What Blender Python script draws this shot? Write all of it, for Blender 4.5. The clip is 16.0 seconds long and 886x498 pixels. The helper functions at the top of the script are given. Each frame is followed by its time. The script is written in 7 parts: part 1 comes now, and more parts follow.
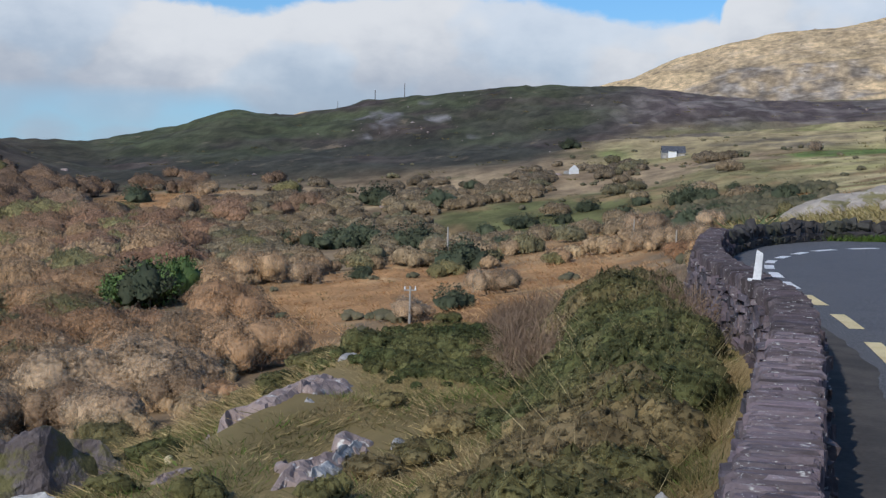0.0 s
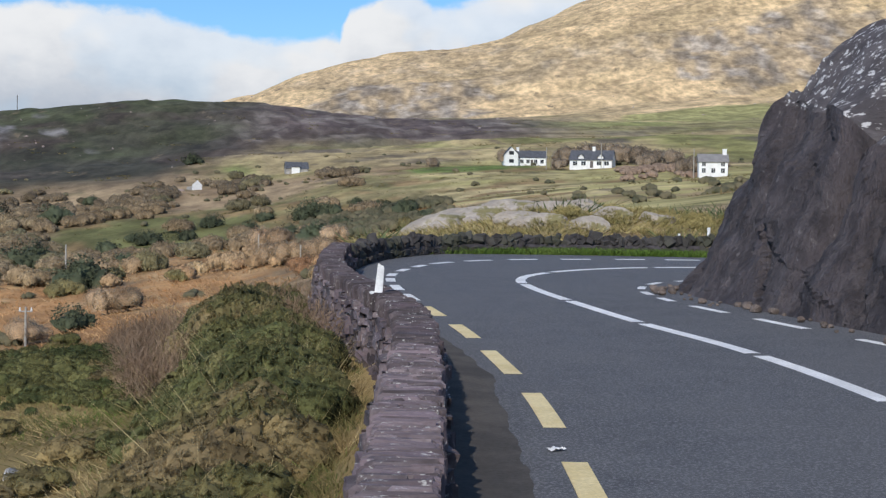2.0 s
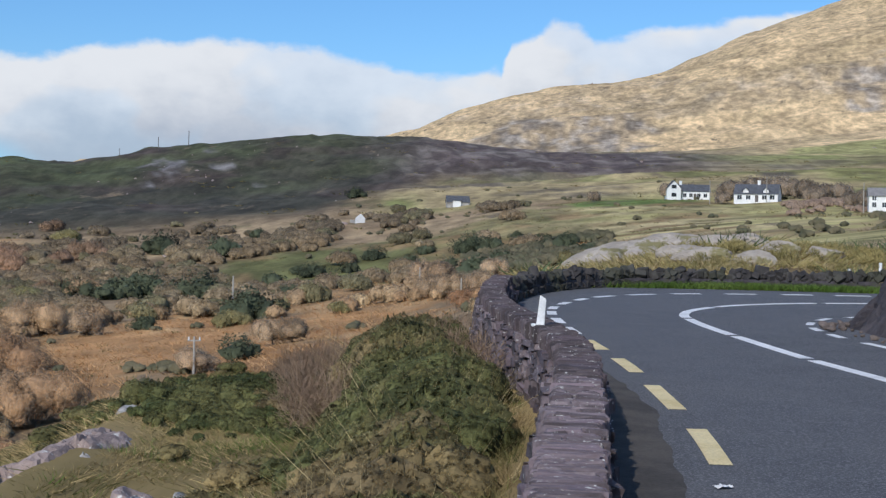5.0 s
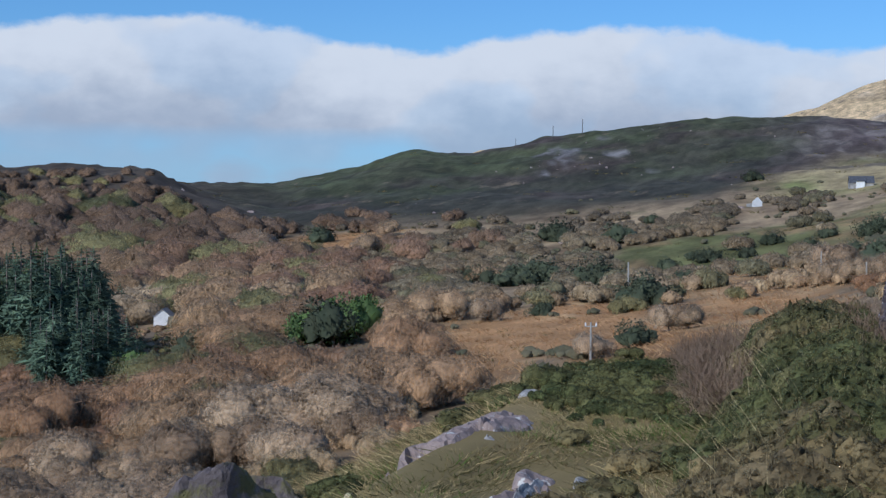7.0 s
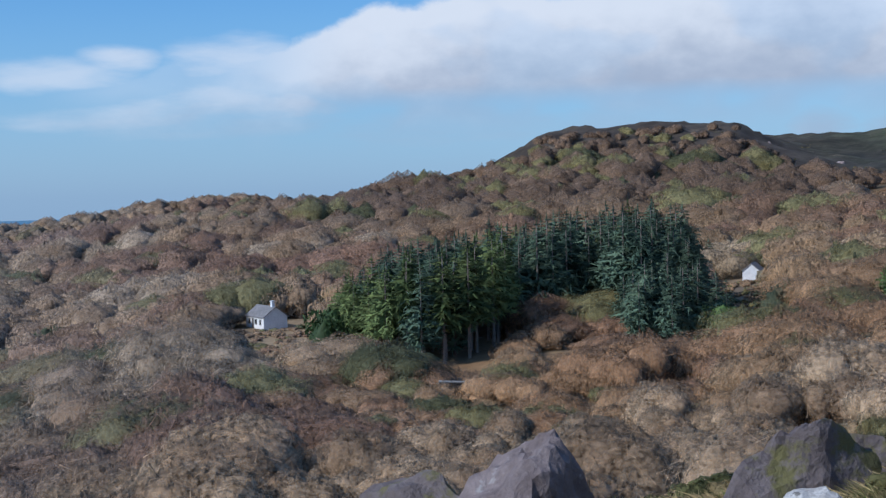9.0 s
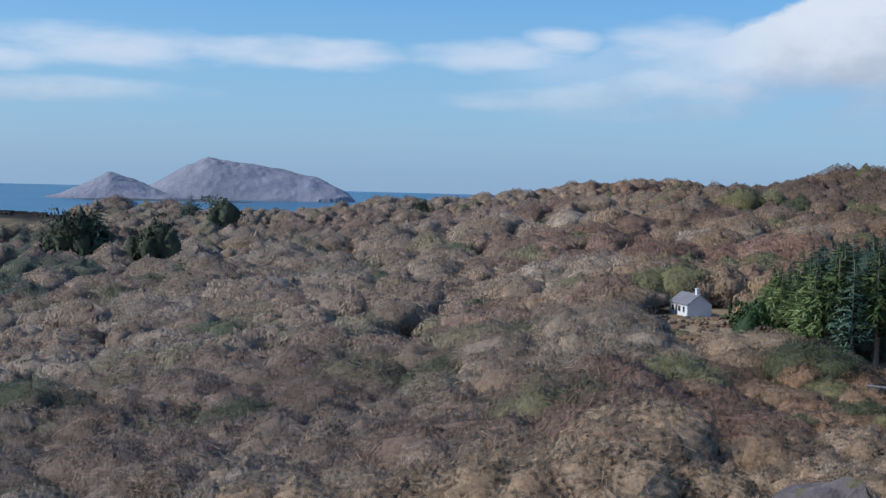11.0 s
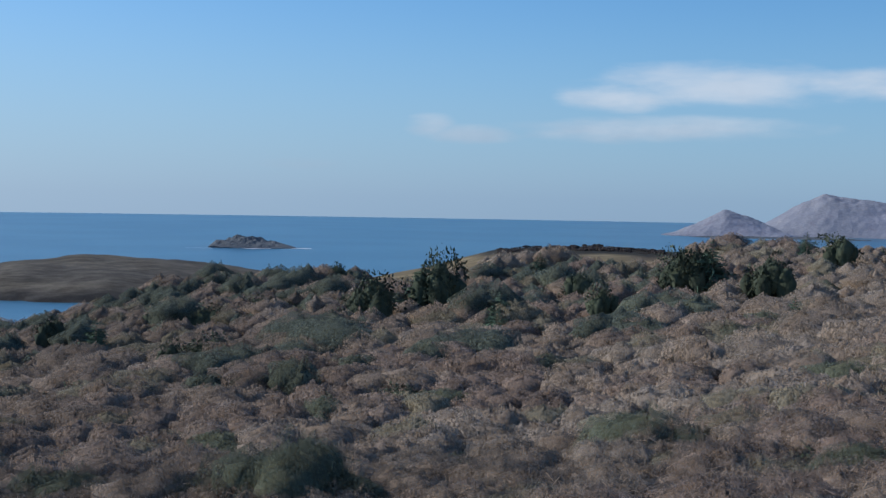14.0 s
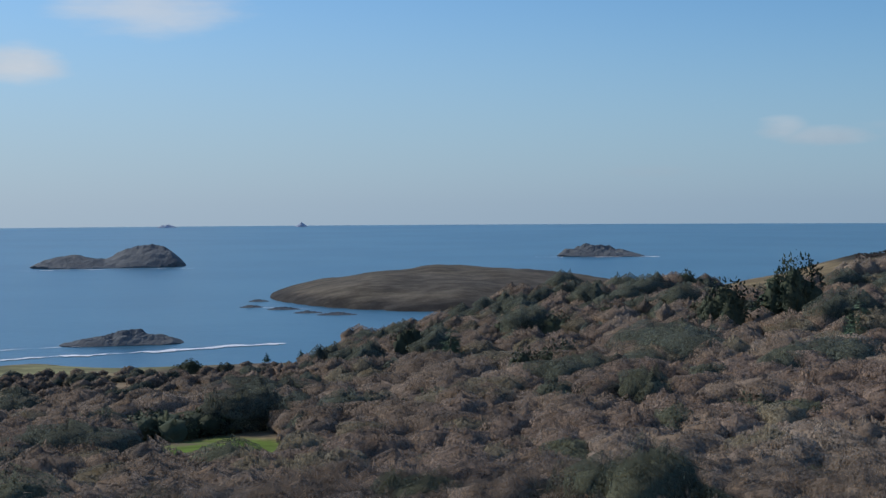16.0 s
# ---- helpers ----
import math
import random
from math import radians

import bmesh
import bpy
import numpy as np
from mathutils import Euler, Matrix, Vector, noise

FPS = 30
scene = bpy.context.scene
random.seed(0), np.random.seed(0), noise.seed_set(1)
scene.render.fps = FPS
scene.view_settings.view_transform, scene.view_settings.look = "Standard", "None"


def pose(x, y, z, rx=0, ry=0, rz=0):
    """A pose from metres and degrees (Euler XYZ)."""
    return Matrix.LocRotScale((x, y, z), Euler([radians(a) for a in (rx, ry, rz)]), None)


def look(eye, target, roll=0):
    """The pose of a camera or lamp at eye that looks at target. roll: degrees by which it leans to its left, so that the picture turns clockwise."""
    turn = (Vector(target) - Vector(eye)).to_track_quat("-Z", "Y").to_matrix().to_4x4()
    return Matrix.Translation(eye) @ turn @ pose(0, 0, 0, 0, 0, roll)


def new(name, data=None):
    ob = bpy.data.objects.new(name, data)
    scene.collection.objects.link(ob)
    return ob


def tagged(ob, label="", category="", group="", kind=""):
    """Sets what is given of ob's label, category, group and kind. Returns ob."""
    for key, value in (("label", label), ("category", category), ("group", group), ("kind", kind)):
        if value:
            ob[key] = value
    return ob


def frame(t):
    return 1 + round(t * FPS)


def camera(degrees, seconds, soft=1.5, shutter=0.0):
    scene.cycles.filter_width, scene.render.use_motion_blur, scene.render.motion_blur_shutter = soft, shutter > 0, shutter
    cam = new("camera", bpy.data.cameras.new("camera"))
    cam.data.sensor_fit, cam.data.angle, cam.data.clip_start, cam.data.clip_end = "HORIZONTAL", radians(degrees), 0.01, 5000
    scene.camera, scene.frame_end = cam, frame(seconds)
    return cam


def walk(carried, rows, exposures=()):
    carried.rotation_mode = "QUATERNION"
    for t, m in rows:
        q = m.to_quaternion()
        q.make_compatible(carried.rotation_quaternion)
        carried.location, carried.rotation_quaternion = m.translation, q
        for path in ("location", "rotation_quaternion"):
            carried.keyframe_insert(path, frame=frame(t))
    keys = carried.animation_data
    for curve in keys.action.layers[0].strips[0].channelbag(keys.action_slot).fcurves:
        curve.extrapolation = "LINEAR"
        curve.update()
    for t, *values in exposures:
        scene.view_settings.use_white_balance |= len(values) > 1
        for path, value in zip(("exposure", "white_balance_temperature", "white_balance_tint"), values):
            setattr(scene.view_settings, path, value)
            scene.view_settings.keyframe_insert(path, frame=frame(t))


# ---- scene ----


def aim(a, e, roll, eye):
    """Camera pose: bearing a clockwise from +y, elevation e, roll, in degrees, and the eye."""
    ca, sa, ce, se = math.cos(radians(a)), math.sin(radians(a)), math.cos(radians(e)), math.sin(radians(e))
    return look(eye, (eye[0] + 100 * sa * ce, eye[1] + 100 * ca * ce, eye[2] + 100 * se), -roll)


cam = camera(35.50, 16.0, soft=1.35)
walk(cam, [
    (0.0, aim(-11.528, -2.241, -1.317, (-0.019, -0.124, 1.806))),
    (0.5, aim(-6.763, -1.874, -1.260, (-0.021, -0.084, 1.802))),
    (1.0, aim(-2.433, -1.569, -1.175, (-0.017, -0.051, 1.797))),
    (1.5, aim(1.235, -1.465, -0.954, (-0.008, -0.038, 1.802))),
    (2.0, aim(3.897, -1.283, -0.961, (-0.008, -0.025, 1.799))),
    (2.5, aim(6.033, -0.931, -1.004, (0.004, -0.009, 1.799))),
    (3.0, aim(6.528, -0.499, -1.142, (0.000, 0.000, 1.800))),
    (3.2, aim(6.359, -0.357, -1.182, (-0.004, 0.007, 1.797))),
    (5.3, aim(-5.015, -0.008, -1.220, (-0.033, 0.030, 1.777))),
    (5.5, aim(-6.563, -0.038, -1.173, (-0.039, 0.042, 1.776))),
    (6.0, aim(-10.684, -0.162, -0.967, (-0.058, 0.076, 1.772))),
    (6.5, aim(-14.922, -0.505, -0.687, (-0.067, 0.097, 1.766))),
    (7.0, aim(-18.977, -0.827, -0.365, (-0.072, 0.118, 1.770))),
    (7.5, aim(-23.642, -1.176, 0.275, (-0.097, 0.133, 1.759))),
    (8.0, aim(-30.754, -1.512, 1.444, (-0.111, 0.144, 1.751))),
    (8.5, aim(-38.010, -1.845, 1.736, (-0.125, 0.148, 1.760))),
    (8.7, aim(-40.176, -2.129, 1.684, (-0.129, 0.144, 1.758))),
    (10.8, aim(-58.291, -3.120, -1.470, (-0.140, 0.150, 1.760))),
    (11.0, aim(-60.559, -3.133, -1.495, (-0.140, 0.150, 1.760))),
    (11.5, aim(-65.421, -2.996, -1.687, (-0.140, 0.150, 1.760))),
    (12.0, aim(-68.568, -2.705, -1.732, (-0.140, 0.150, 1.760))),
    (12.5, aim(-72.479, -2.453, -1.548, (-0.140, 0.150, 1.760))),
    (13.0, aim(-76.966, -2.328, -1.542, (-0.140, 0.150, 1.760))),
    (13.5, aim(-81.729, -2.179, -1.250, (-0.140, 0.150, 1.760))),
    (14.0, aim(-85.654, -2.113, -0.968, (-0.140, 0.150, 1.760))),
    (14.5, aim(-88.643, -1.974, -0.847, (-0.140, 0.150, 1.760))),
    (15.0, aim(-92.031, -1.806, -0.558, (-0.140, 0.150, 1.760))),
    (15.5, aim(-95.441, -1.652, -0.101, (-0.140, 0.150, 1.760))),
    (16.0, aim(-100.009, -1.852, 0.330, (-0.140, 0.150, 1.760))),
], exposures=[(0.0, 0.0, 6500, 10), (1.5, 0.15, 6750, 10), (3.0, 0.3, 6950, 10), (5.5, 0.05, 6330, 10), (7.0, -0.1, 5850, 10), (8.5, 0.0, 5820, 10), (12.5, 0.05, 6100, 10), (14.5, -0.12, 6200, 10), (16.0, -0.20, 6600, 10)])

# ---- light ----
SUN_AZ, SUN_EL = -158.0, 36.0
sun_data = bpy.data.lights.new("sun", "SUN")
sun_data.energy, sun_data.angle, sun_data.color = 2.7, radians(0.5), (1.0, 0.95, 0.90)
sun_ob = new("sun", sun_data)
sun_dir = Vector((math.sin(radians(SUN_AZ)) * math.cos(radians(SUN_EL)), math.cos(radians(SUN_AZ)) * math.cos(radians(SUN_EL)), math.sin(radians(SUN_EL))))
sun_ob.matrix_world = look(sun_dir * 100, (0, 0, 0))

world = bpy.data.worlds.new("sky")
scene.world = world
world.use_nodes = True


class Net:
    """Short hand for a node tree."""

    def __init__(self, tree):
        self.t = tree
        tree.nodes.clear()

    def add(self, kind, props=None, **ins):
        n = self.t.nodes.new(kind)
        for k, v in (props or {}).items():
            setattr(n, k, v)
        for k, v in ins.items():
            key = int(k[1:]) if k[0] == "i" and k[1:].isdigit() else k.replace("_", " ")
            self.put(n.inputs[key], v)
        return n

    def put(self, socket, v):
        if isinstance(v, bpy.types.NodeSocket):
            self.t.links.new(v, socket)
        elif v is not None:
            socket.default_value = v

    def math(self, op, a, b=None, c=None, clamp=False):
        n = self.t.nodes.new("ShaderNodeMath")
        n.operation, n.use_clamp = op, clamp
        for s, v in zip(n.inputs, (a, b, c)):
            if v is not None:
                self.put(s, v)
        return n.outputs[0]

    def step(self, x, lo, hi, smooth=True):
        n = self.t.nodes.new("ShaderNodeMapRange")
        n.interpolation_type = "SMOOTHSTEP" if smooth else "LINEAR"
        n.clamp = True
        for s, v in zip(n.inputs[:5], (x, lo, hi, 0.0, 1.0)):
            self.put(s, v)
        return n.outputs[0]

    def mix(self, f, a, b, mode="MIX"):
        n = self.t.nodes.new("ShaderNodeMix")
        n.data_type, n.blend_type = "RGBA", mode
        self.put(n.inputs[0], f), self.put(n.inputs[6], a), self.put(n.inputs[7], b)
        return n.outputs[2]

    def noise(self, vec, scale, detail=4.0, rough=0.55, color=False, kind="ShaderNodeTexNoise"):
        n = self.add("ShaderNodeTexNoise", Vector=vec, Scale=scale, Detail=detail, Roughness=rough)
        return n.outputs["Color" if color else 0]


w = Net(world.node_tree)
sky = w.add("ShaderNodeTexSky", {"sky_type": "NISHITA", "sun_disc": False, "sun_elevation": radians(SUN_EL), "sun_rotation": radians(SUN_AZ % 360), "altitude": 80.0, "air_density": 1.0, "dust_density": 0.6, "ozone_density": 1.6})
gen = w.add("ShaderNodeTexCoord").outputs["Generated"]
sep = w.add("ShaderNodeSeparateXYZ", Vector=gen)
gx, gy, gz = sep.outputs
el = w.math("MULTIPLY", w.math("ARCSINE", gz), 57.2958)
az = w.math("MULTIPLY", w.math("ARCTAN2", gx, gy), 57.2958)
flat = w.add("ShaderNodeCombineXYZ", X=w.math("MULTIPLY", az, 0.13), Y=w.math("MULTIPLY", el, 0.2), Z=0.0).outputs[0]
puff = w.noise(flat, 3.0, 6.0, 0.55)
soft_puff = w.noise(flat, 1.1, 3.0, 0.5)
fine = w.noise(flat, 4.0, 4.0, 0.55)
# the cloud bank over the hills: bearing and elevation of its upper edge, towards the sea it thins out
TOPS = [(-58.0, 5.3), (-55.0, 5.3), (-51.0, 6.0), (-49.3, 6.0), (-47.6, 6.9), (-45.0, 7.7), (-41.8, 8.1), (-36.7, 7.9), (-34.6, 8.4), (-29.0, 8.8), (-24.4, 8.1), (-21.0, 7.2), (-17.6, 7.8), (-13.0, 8.4), (-8.3, 8.2), (-4.0, 7.3), (-0.5, 7.5), (-0.1, 8.55), (1.6, 9.35), (2.6, 9.2), (3.3, 8.7), (8.2, 9.6), (12.0, 9.7)]
top = TOPS[0][1]
for (a0_, e0_), (a1_, e1_) in zip(TOPS, TOPS[1:]):
    top = w.math("ADD", top, w.math("MULTIPLY", w.step(az, a0_, a1_, False), e1_ - e0_))
top = w.math("ADD", top, w.math("MULTIPLY", w.math("SUBTRACT", puff, 0.5), 1.5))
above = w.step(w.math("SUBTRACT", top, el), -0.05, 0.42)
floor_el = w.math("ADD", w.math("MULTIPLY", w.step(az, -14.0, -21.0), 3.75), w.math("MULTIPLY", w.math("SUBTRACT", soft_puff, 0.5), 2.2))
below = w.math("ADD", w.math("MULTIPLY", w.step(w.math("SUBTRACT", el, floor_el), -0.5, 0.7), 0.82), w.math("MULTIPLY", w.step(w.math("SUBTRACT", el, floor_el), -2.6, -0.4), w.math("MULTIPLY", w.step(soft_puff, 0.42, 0.62), 0.5)), clamp=True)
thin = w.math("ADD", 0.30, w.math("MULTIPLY", w.step(az, -54.0, -46.0), 0.70))
bank = w.math("MULTIPLY", w.math("MULTIPLY", above, below), w.math("MULTIPLY", thin, w.step(az, -60.0, -55.0)))
# loose clouds over the sea: bearing, elevation, half width, half height, density
PUFFS = [(-116.8, 5.6, 1.6, 0.8, 0.85), (-111.8, 8.0, 3.2, 1.0, 0.7), (-86.3, 3.0, 0.9, 0.42, 0.55), (-84.6, 2.65, 1.7, 0.35, 0.5), (-91.5, 1.3, 1.6, 0.25, 0.2), (-78.4, 4.25, 2.1, 0.6, 0.8), (-74.5, 4.75, 4.6, 0.8, 0.75), (-67.5, 4.75, 4.6, 0.6, 0.8), (-76.6, 2.95, 5.2, 0.5, 0.65), (-58.6, 4.9, 3.2, 0.65, 0.7), (-55.8, 5.5, 1.6, 0.5, 0.8), (-51.5, 5.4, 2.6, 1.0, 0.75), (-55.5, 3.15, 4.4, 0.5, 0.6), (-51.0, 3.9, 4.0, 0.9, 0.7), (-49.0, 4.1, 1.3, 0.95, 0.9), (-52.5, 2.9, 5.0, 0.6, 0.4), (-42.0, 2.6, 5.0, 0.7, 0.35), (-27.6, 2.3, 1.3, 0.6, 0.7), (-24.4, 2.2, 1.5, 0.55, 0.7), (-36.0, 2.6, 2.2, 0.7, 0.35)]
warp = w.add("ShaderNodeCombineXYZ", X=w.math("MULTIPLY", az, 0.16), Y=w.math("MULTIPLY", el, 0.62), Z=3.7).outputs[0]
ragged = w.math("MULTIPLY", w.math("SUBTRACT", w.noise(warp, 1.6, 5.0, 0.55), 0.5), 3.4)
streaks = 0.0
for p_az, p_el, p_w, p_h, p_d in PUFFS:
    du = w.math("POWER", w.math("DIVIDE", w.math("SUBTRACT", az, p_az), p_w), 2.0)
    dv = w.math("POWER", w.math("DIVIDE", w.math("SUBTRACT", el, p_el), p_h), 2.0)
    mask = w.math("MULTIPLY", w.step(w.math("SUBTRACT", ragged, w.math("ADD", du, dv)), -1.9, 0.5), p_d * 0.92)
    streaks = w.math("MAXIMUM", streaks, mask)
high = w.math("MULTIPLY", w.step(w.noise(flat, 0.5, 6.0, 0.55), 0.54, 0.7), w.step(el, 12.0, 20.0))
cover = w.math("MAXIMUM", w.math("MAXIMUM", bank, streaks), high)
shade = w.math("ADD", w.math("MULTIPLY", w.step(w.math("SUBTRACT", top, el), 0.3, 5.5), -0.36), w.math("MULTIPLY", w.math("SUBTRACT", w.math("ADD", w.math("MULTIPLY", fine, 0.5), w.math("MULTIPLY", soft_puff, 0.5)), 0.5), 0.55))
lit = w.math("ADD", 0.92, shade)
cloud_rgb = w.mix(w.step(lit, 0.55, 0.95), (0.38, 0.44, 0.54, 1), (0.70, 0.735, 0.79, 1))
haze = w.step(el, 9.0, -0.5)
sky_rgb = w.mix(1.0, sky.outputs[0], (0.056, 0.091, 0.126, 1), "MULTIPLY")
clear = w.mix(w.math("MULTIPLY", haze, 0.55), sky_rgb, (0.34, 0.475, 0.72, 1))
glow = w.math("MULTIPLY", w.step(az, -70.0, -130.0), w.step(el, 14.0, 0.0))
clear = w.mix(w.math("MULTIPLY", glow, 0.5), clear, (0.46, 0.55, 0.69, 1))
final = w.mix(cover, clear, cloud_rgb)
bg = w.add("ShaderNodeBackground", Color=final, Strength=1.0)
w.add("ShaderNodeOutputWorld", Surface=bg.outputs[0])

# ---- materials ----


def material(name, colors, scale=1.0, rough=0.85, bump=0.3, grain=12.0, attr="", random_tint=0.0, stretch=(1, 1, 1), spots=None, spec=0.3, bump_dist=0.05, island=0.0, coarse=0.25, wide=0.0, lace=None, lift=0.0, puff=0.0, grit=0.76):
    """A surface of two mixed colours at a large and a small scale, with relief."""
    m = bpy.data.materials.new(name)
    m.use_nodes = True
    n = Net(m.node_tree)
    co = n.add("ShaderNodeTexCoord").outputs["Object"]
    if random_tint:
        info = n.add("ShaderNodeObjectInfo").outputs["Random"]
        co = n.add("ShaderNodeVectorMath", {"operation": "ADD"}, i0=co, i1=n.add("ShaderNodeCombineXYZ", X=n.math("MULTIPLY", info, 50.0), Y=n.math("MULTIPLY", info, 31.0)).outputs[0]).outputs[0]
    co = n.add("ShaderNodeVectorMath", {"operation": "MULTIPLY"}, i0=co, i1=stretch).outputs[0]
    big = n.noise(co, scale * coarse, 3.0)
    mid = n.noise(co, scale, 5.0, 0.6)
    small = n.noise(co, scale * grain, 4.0, 0.65)
    c = n.mix(n.step(mid, 0.35, 0.65), (*colors[0], 1), (*colors[1], 1))
    if len(colors) > 2:
        c = n.mix(n.step(big, 0.45, 0.65), c, (*colors[2], 1))
    if attr:
        at = n.add("ShaderNodeAttribute", {"attribute_name": attr}).outputs["Color"]
        c = n.mix(1.0, at, n.mix(n.step(mid, 0.3, 0.7), (*colors[0], 1), (*colors[1], 1)), "MULTIPLY")
    value = n.math("ADD", 1 - grit / 2, n.math("MULTIPLY", small, grit))
    if wide:
        value = n.math("MULTIPLY", value, n.math("ADD", 0.78, n.math("MULTIPLY", n.step(n.noise(co, wide, 8.0, 0.68), 0.30, 0.70), 0.44)))
    value = n.math("MULTIPLY", value, n.math("ADD", 0.8, n.math("MULTIPLY", big, 0.4)))
    if random_tint:
        value = n.math("MULTIPLY", value, n.math("ADD", 1.0 - random_tint, n.math("MULTIPLY", info, 2 * random_tint)))
    if island:
        ri = n.add("ShaderNodeNewGeometry").outputs["Random Per Island"]
        value = n.math("MULTIPLY", value, n.math("ADD", 1.0 - island, n.math("MULTIPLY", ri, 2 * island)))
    grey = n.add("ShaderNodeCombineXYZ", X=value, Y=value, Z=value).outputs[0]
    c = n.mix(1.0, c, grey, "MULTIPLY")
    if spots:
        col, sc, lo, hi = spots
        c = n.mix(n.step(n.noise(co, sc, 5.0, 0.7), lo, hi), c, (*col, 1))
    bs = n.add("ShaderNodeBsdfPrincipled", Base_Color=c, Roughness=rough)
    bs.inputs["Specular IOR Level"].default_value = spec
    if lace:
        # open twig work: gaps between the sprays
        sc, lo, hi = lace
        mesh_a = n.noise(co, sc, 4.0, 0.62)
        if puff:
            dense = n.add("ShaderNodeAttribute", {"attribute_name": "puff"}).outputs["Alpha"]
            mesh_a = n.math("ADD", mesh_a, n.math("MULTIPLY", n.math("SUBTRACT", dense, 0.5), 0.6))
        n.put(bs.inputs["Alpha"], n.step(mesh_a, lo, hi))
    if puff:
        # a crown of fine twigs takes the light as one rounded mass
        own_n = n.add("ShaderNodeNewGeometry").outputs["Normal"]
        dome = n.add("ShaderNodeVectorTransform", {"vector_type": "NORMAL", "convert_from": "OBJECT", "convert_to": "WORLD"}, Vector=n.add("ShaderNodeAttribute", {"attribute_name": "puff"}).outputs["Vector"]).outputs[0]
        dome = n.add("ShaderNodeVectorMath", {"operation": "NORMALIZE"}, i0=dome).outputs[0]
        both = [n.add("ShaderNodeVectorMath", {"operation": "SCALE"}, i0=v_) for v_ in (dome, own_n)]
        both[0].inputs["Scale"].default_value, both[1].inputs["Scale"].default_value = puff, 1 - puff
        soft_n = n.add("ShaderNodeVectorMath", {"operation": "ADD"}, i0=both[0].outputs[0], i1=both[1].outputs[0]).outputs[0]
        n.put(bs.inputs["Normal"], n.add("ShaderNodeVectorMath", {"operation": "NORMALIZE"}, i0=soft_n).outputs[0])
    elif lift:
        # fine twig work scatters light as one soft mass
        nrm = n.add("ShaderNodeNewGeometry").outputs["Normal"]
        keep = n.add("ShaderNodeVectorMath", {"operation": "MULTIPLY"}, i0=nrm, i1=(1 - lift,) * 3).outputs[0]
        soft_n = n.add("ShaderNodeVectorMath", {"operation": "ADD"}, i0=keep, i1=(0, 0, lift)).outputs[0]
        n.put(bs.inputs["Normal"], n.add("ShaderNodeVectorMath", {"operation": "NORMALIZE"}, i0=soft_n).outputs[0])
    elif bump:
        h = n.math("ADD", n.math("MULTIPLY", mid, 0.6), n.math("MULTIPLY", small, 0.4))
        bp = n.add("ShaderNodeBump", Strength=bump, Distance=bump_dist, Height=h)
        n.t.links.new(bp.outputs[0], bs.inputs["Normal"])
    n.add("ShaderNodeOutputMaterial", Surface=bs.outputs[0])
    return m


M_GROUND = material("ground_cover", [(0.72, 0.70, 0.68), (1.18, 1.16, 1.1)], 0.12, 0.95, 0.35, 9.0, attr="cover", bump_dist=0.25, spec=0.1, wide=0.03, stretch=(1, 0.45, 1), spots=((0.20, 0.155, 0.105), 0.05, 0.59, 0.70))
M_ROAD = material("asphalt", [(0.078, 0.080, 0.087), (0.098, 0.099, 0.105), (0.090, 0.090, 0.094)], 1.6, 0.85, 0.5, 40.0, bump_dist=0.012, spec=0.35, spots=((0.20, 0.20, 0.205), 48.0, 0.48, 0.62), grit=1.2)
M_GUTTER = material("gutter_grit", [(0.062, 0.057, 0.053), (0.098, 0.088, 0.078)], 2.0, 0.95, 0.5, 16.0, bump_dist=0.02)
M_YELLOW = material("yellow_paint", [(0.72, 0.57, 0.27), (0.80, 0.66, 0.36)], 3.0, 0.6, 0.1, 14.0)
M_WHITE = material("white_paint", [(0.74, 0.74, 0.73), (0.84, 0.84, 0.83)], 3.0, 0.6, 0.1, 14.0)
M_SLATE = material("purple_slate", [(0.108, 0.086, 0.092), (0.212, 0.172, 0.178), (0.15, 0.115, 0.128)], 5.0, 0.8, 0.8, 9.0, random_tint=0.38, island=0.35, spots=((0.50, 0.49, 0.47), 16.0, 0.60, 0.67), bump_dist=0.02)
M_FIELDSTONE = material("dark_field_stone", [(0.055, 0.05, 0.05), (0.11, 0.10, 0.095), (0.085, 0.085, 0.06)], 3.0, 0.9, 0.5, 9.0, random_tint=0.35, island=0.3, bump_dist=0.03)
# core behind the slates: shade of the gaps is put into its dark colour
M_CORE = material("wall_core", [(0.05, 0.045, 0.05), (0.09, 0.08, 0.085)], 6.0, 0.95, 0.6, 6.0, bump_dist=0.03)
M_CLIFF = material("cut_rock", [(0.058, 0.049, 0.053), (0.122, 0.105, 0.109), (0.085, 0.071, 0.075)], 3.6, 0.75, 1.0, 7.0, stretch=(1.2, 1.2, 0.28), bump_dist=0.22, wide=1.3, spots=((0.20, 0.18, 0.18), 7.5, 0.60, 0.70))
M_LICHEN = material("lichen_rock", [(0.07, 0.062, 0.066), (0.125, 0.112, 0.116)], 1.2, 0.85, 0.8, 10.0, spots=((0.56, 0.55, 0.55), 6.0, 0.565, 0.60), stretch=(0.6, 1.7, 1.7), bump_dist=0.1)
M_ROCK = material("grey_rock", [(0.25, 0.185, 0.162), (0.40, 0.31, 0.275), (0.32, 0.245, 0.215)], 2.6, 0.85, 0.9, 10.0, spots=((0.70, 0.66, 0.60), 4.0, 0.58, 0.63), bump_dist=0.05)
M_BOULDER = material("weathered_rock", [(0.155, 0.120, 0.113), (0.27, 0.22, 0.21), (0.20, 0.16, 0.153)], 2.2, 0.85, 0.9, 9.0, spots=((0.38, 0.35, 0.33), 5.0, 0.58, 0.68), bump_dist=0.08)
M_BUFF = material("buff_stone", [(0.52, 0.44, 0.27), (0.66, 0.57, 0.38)], 5.0, 0.9, 0.4, 9.0)
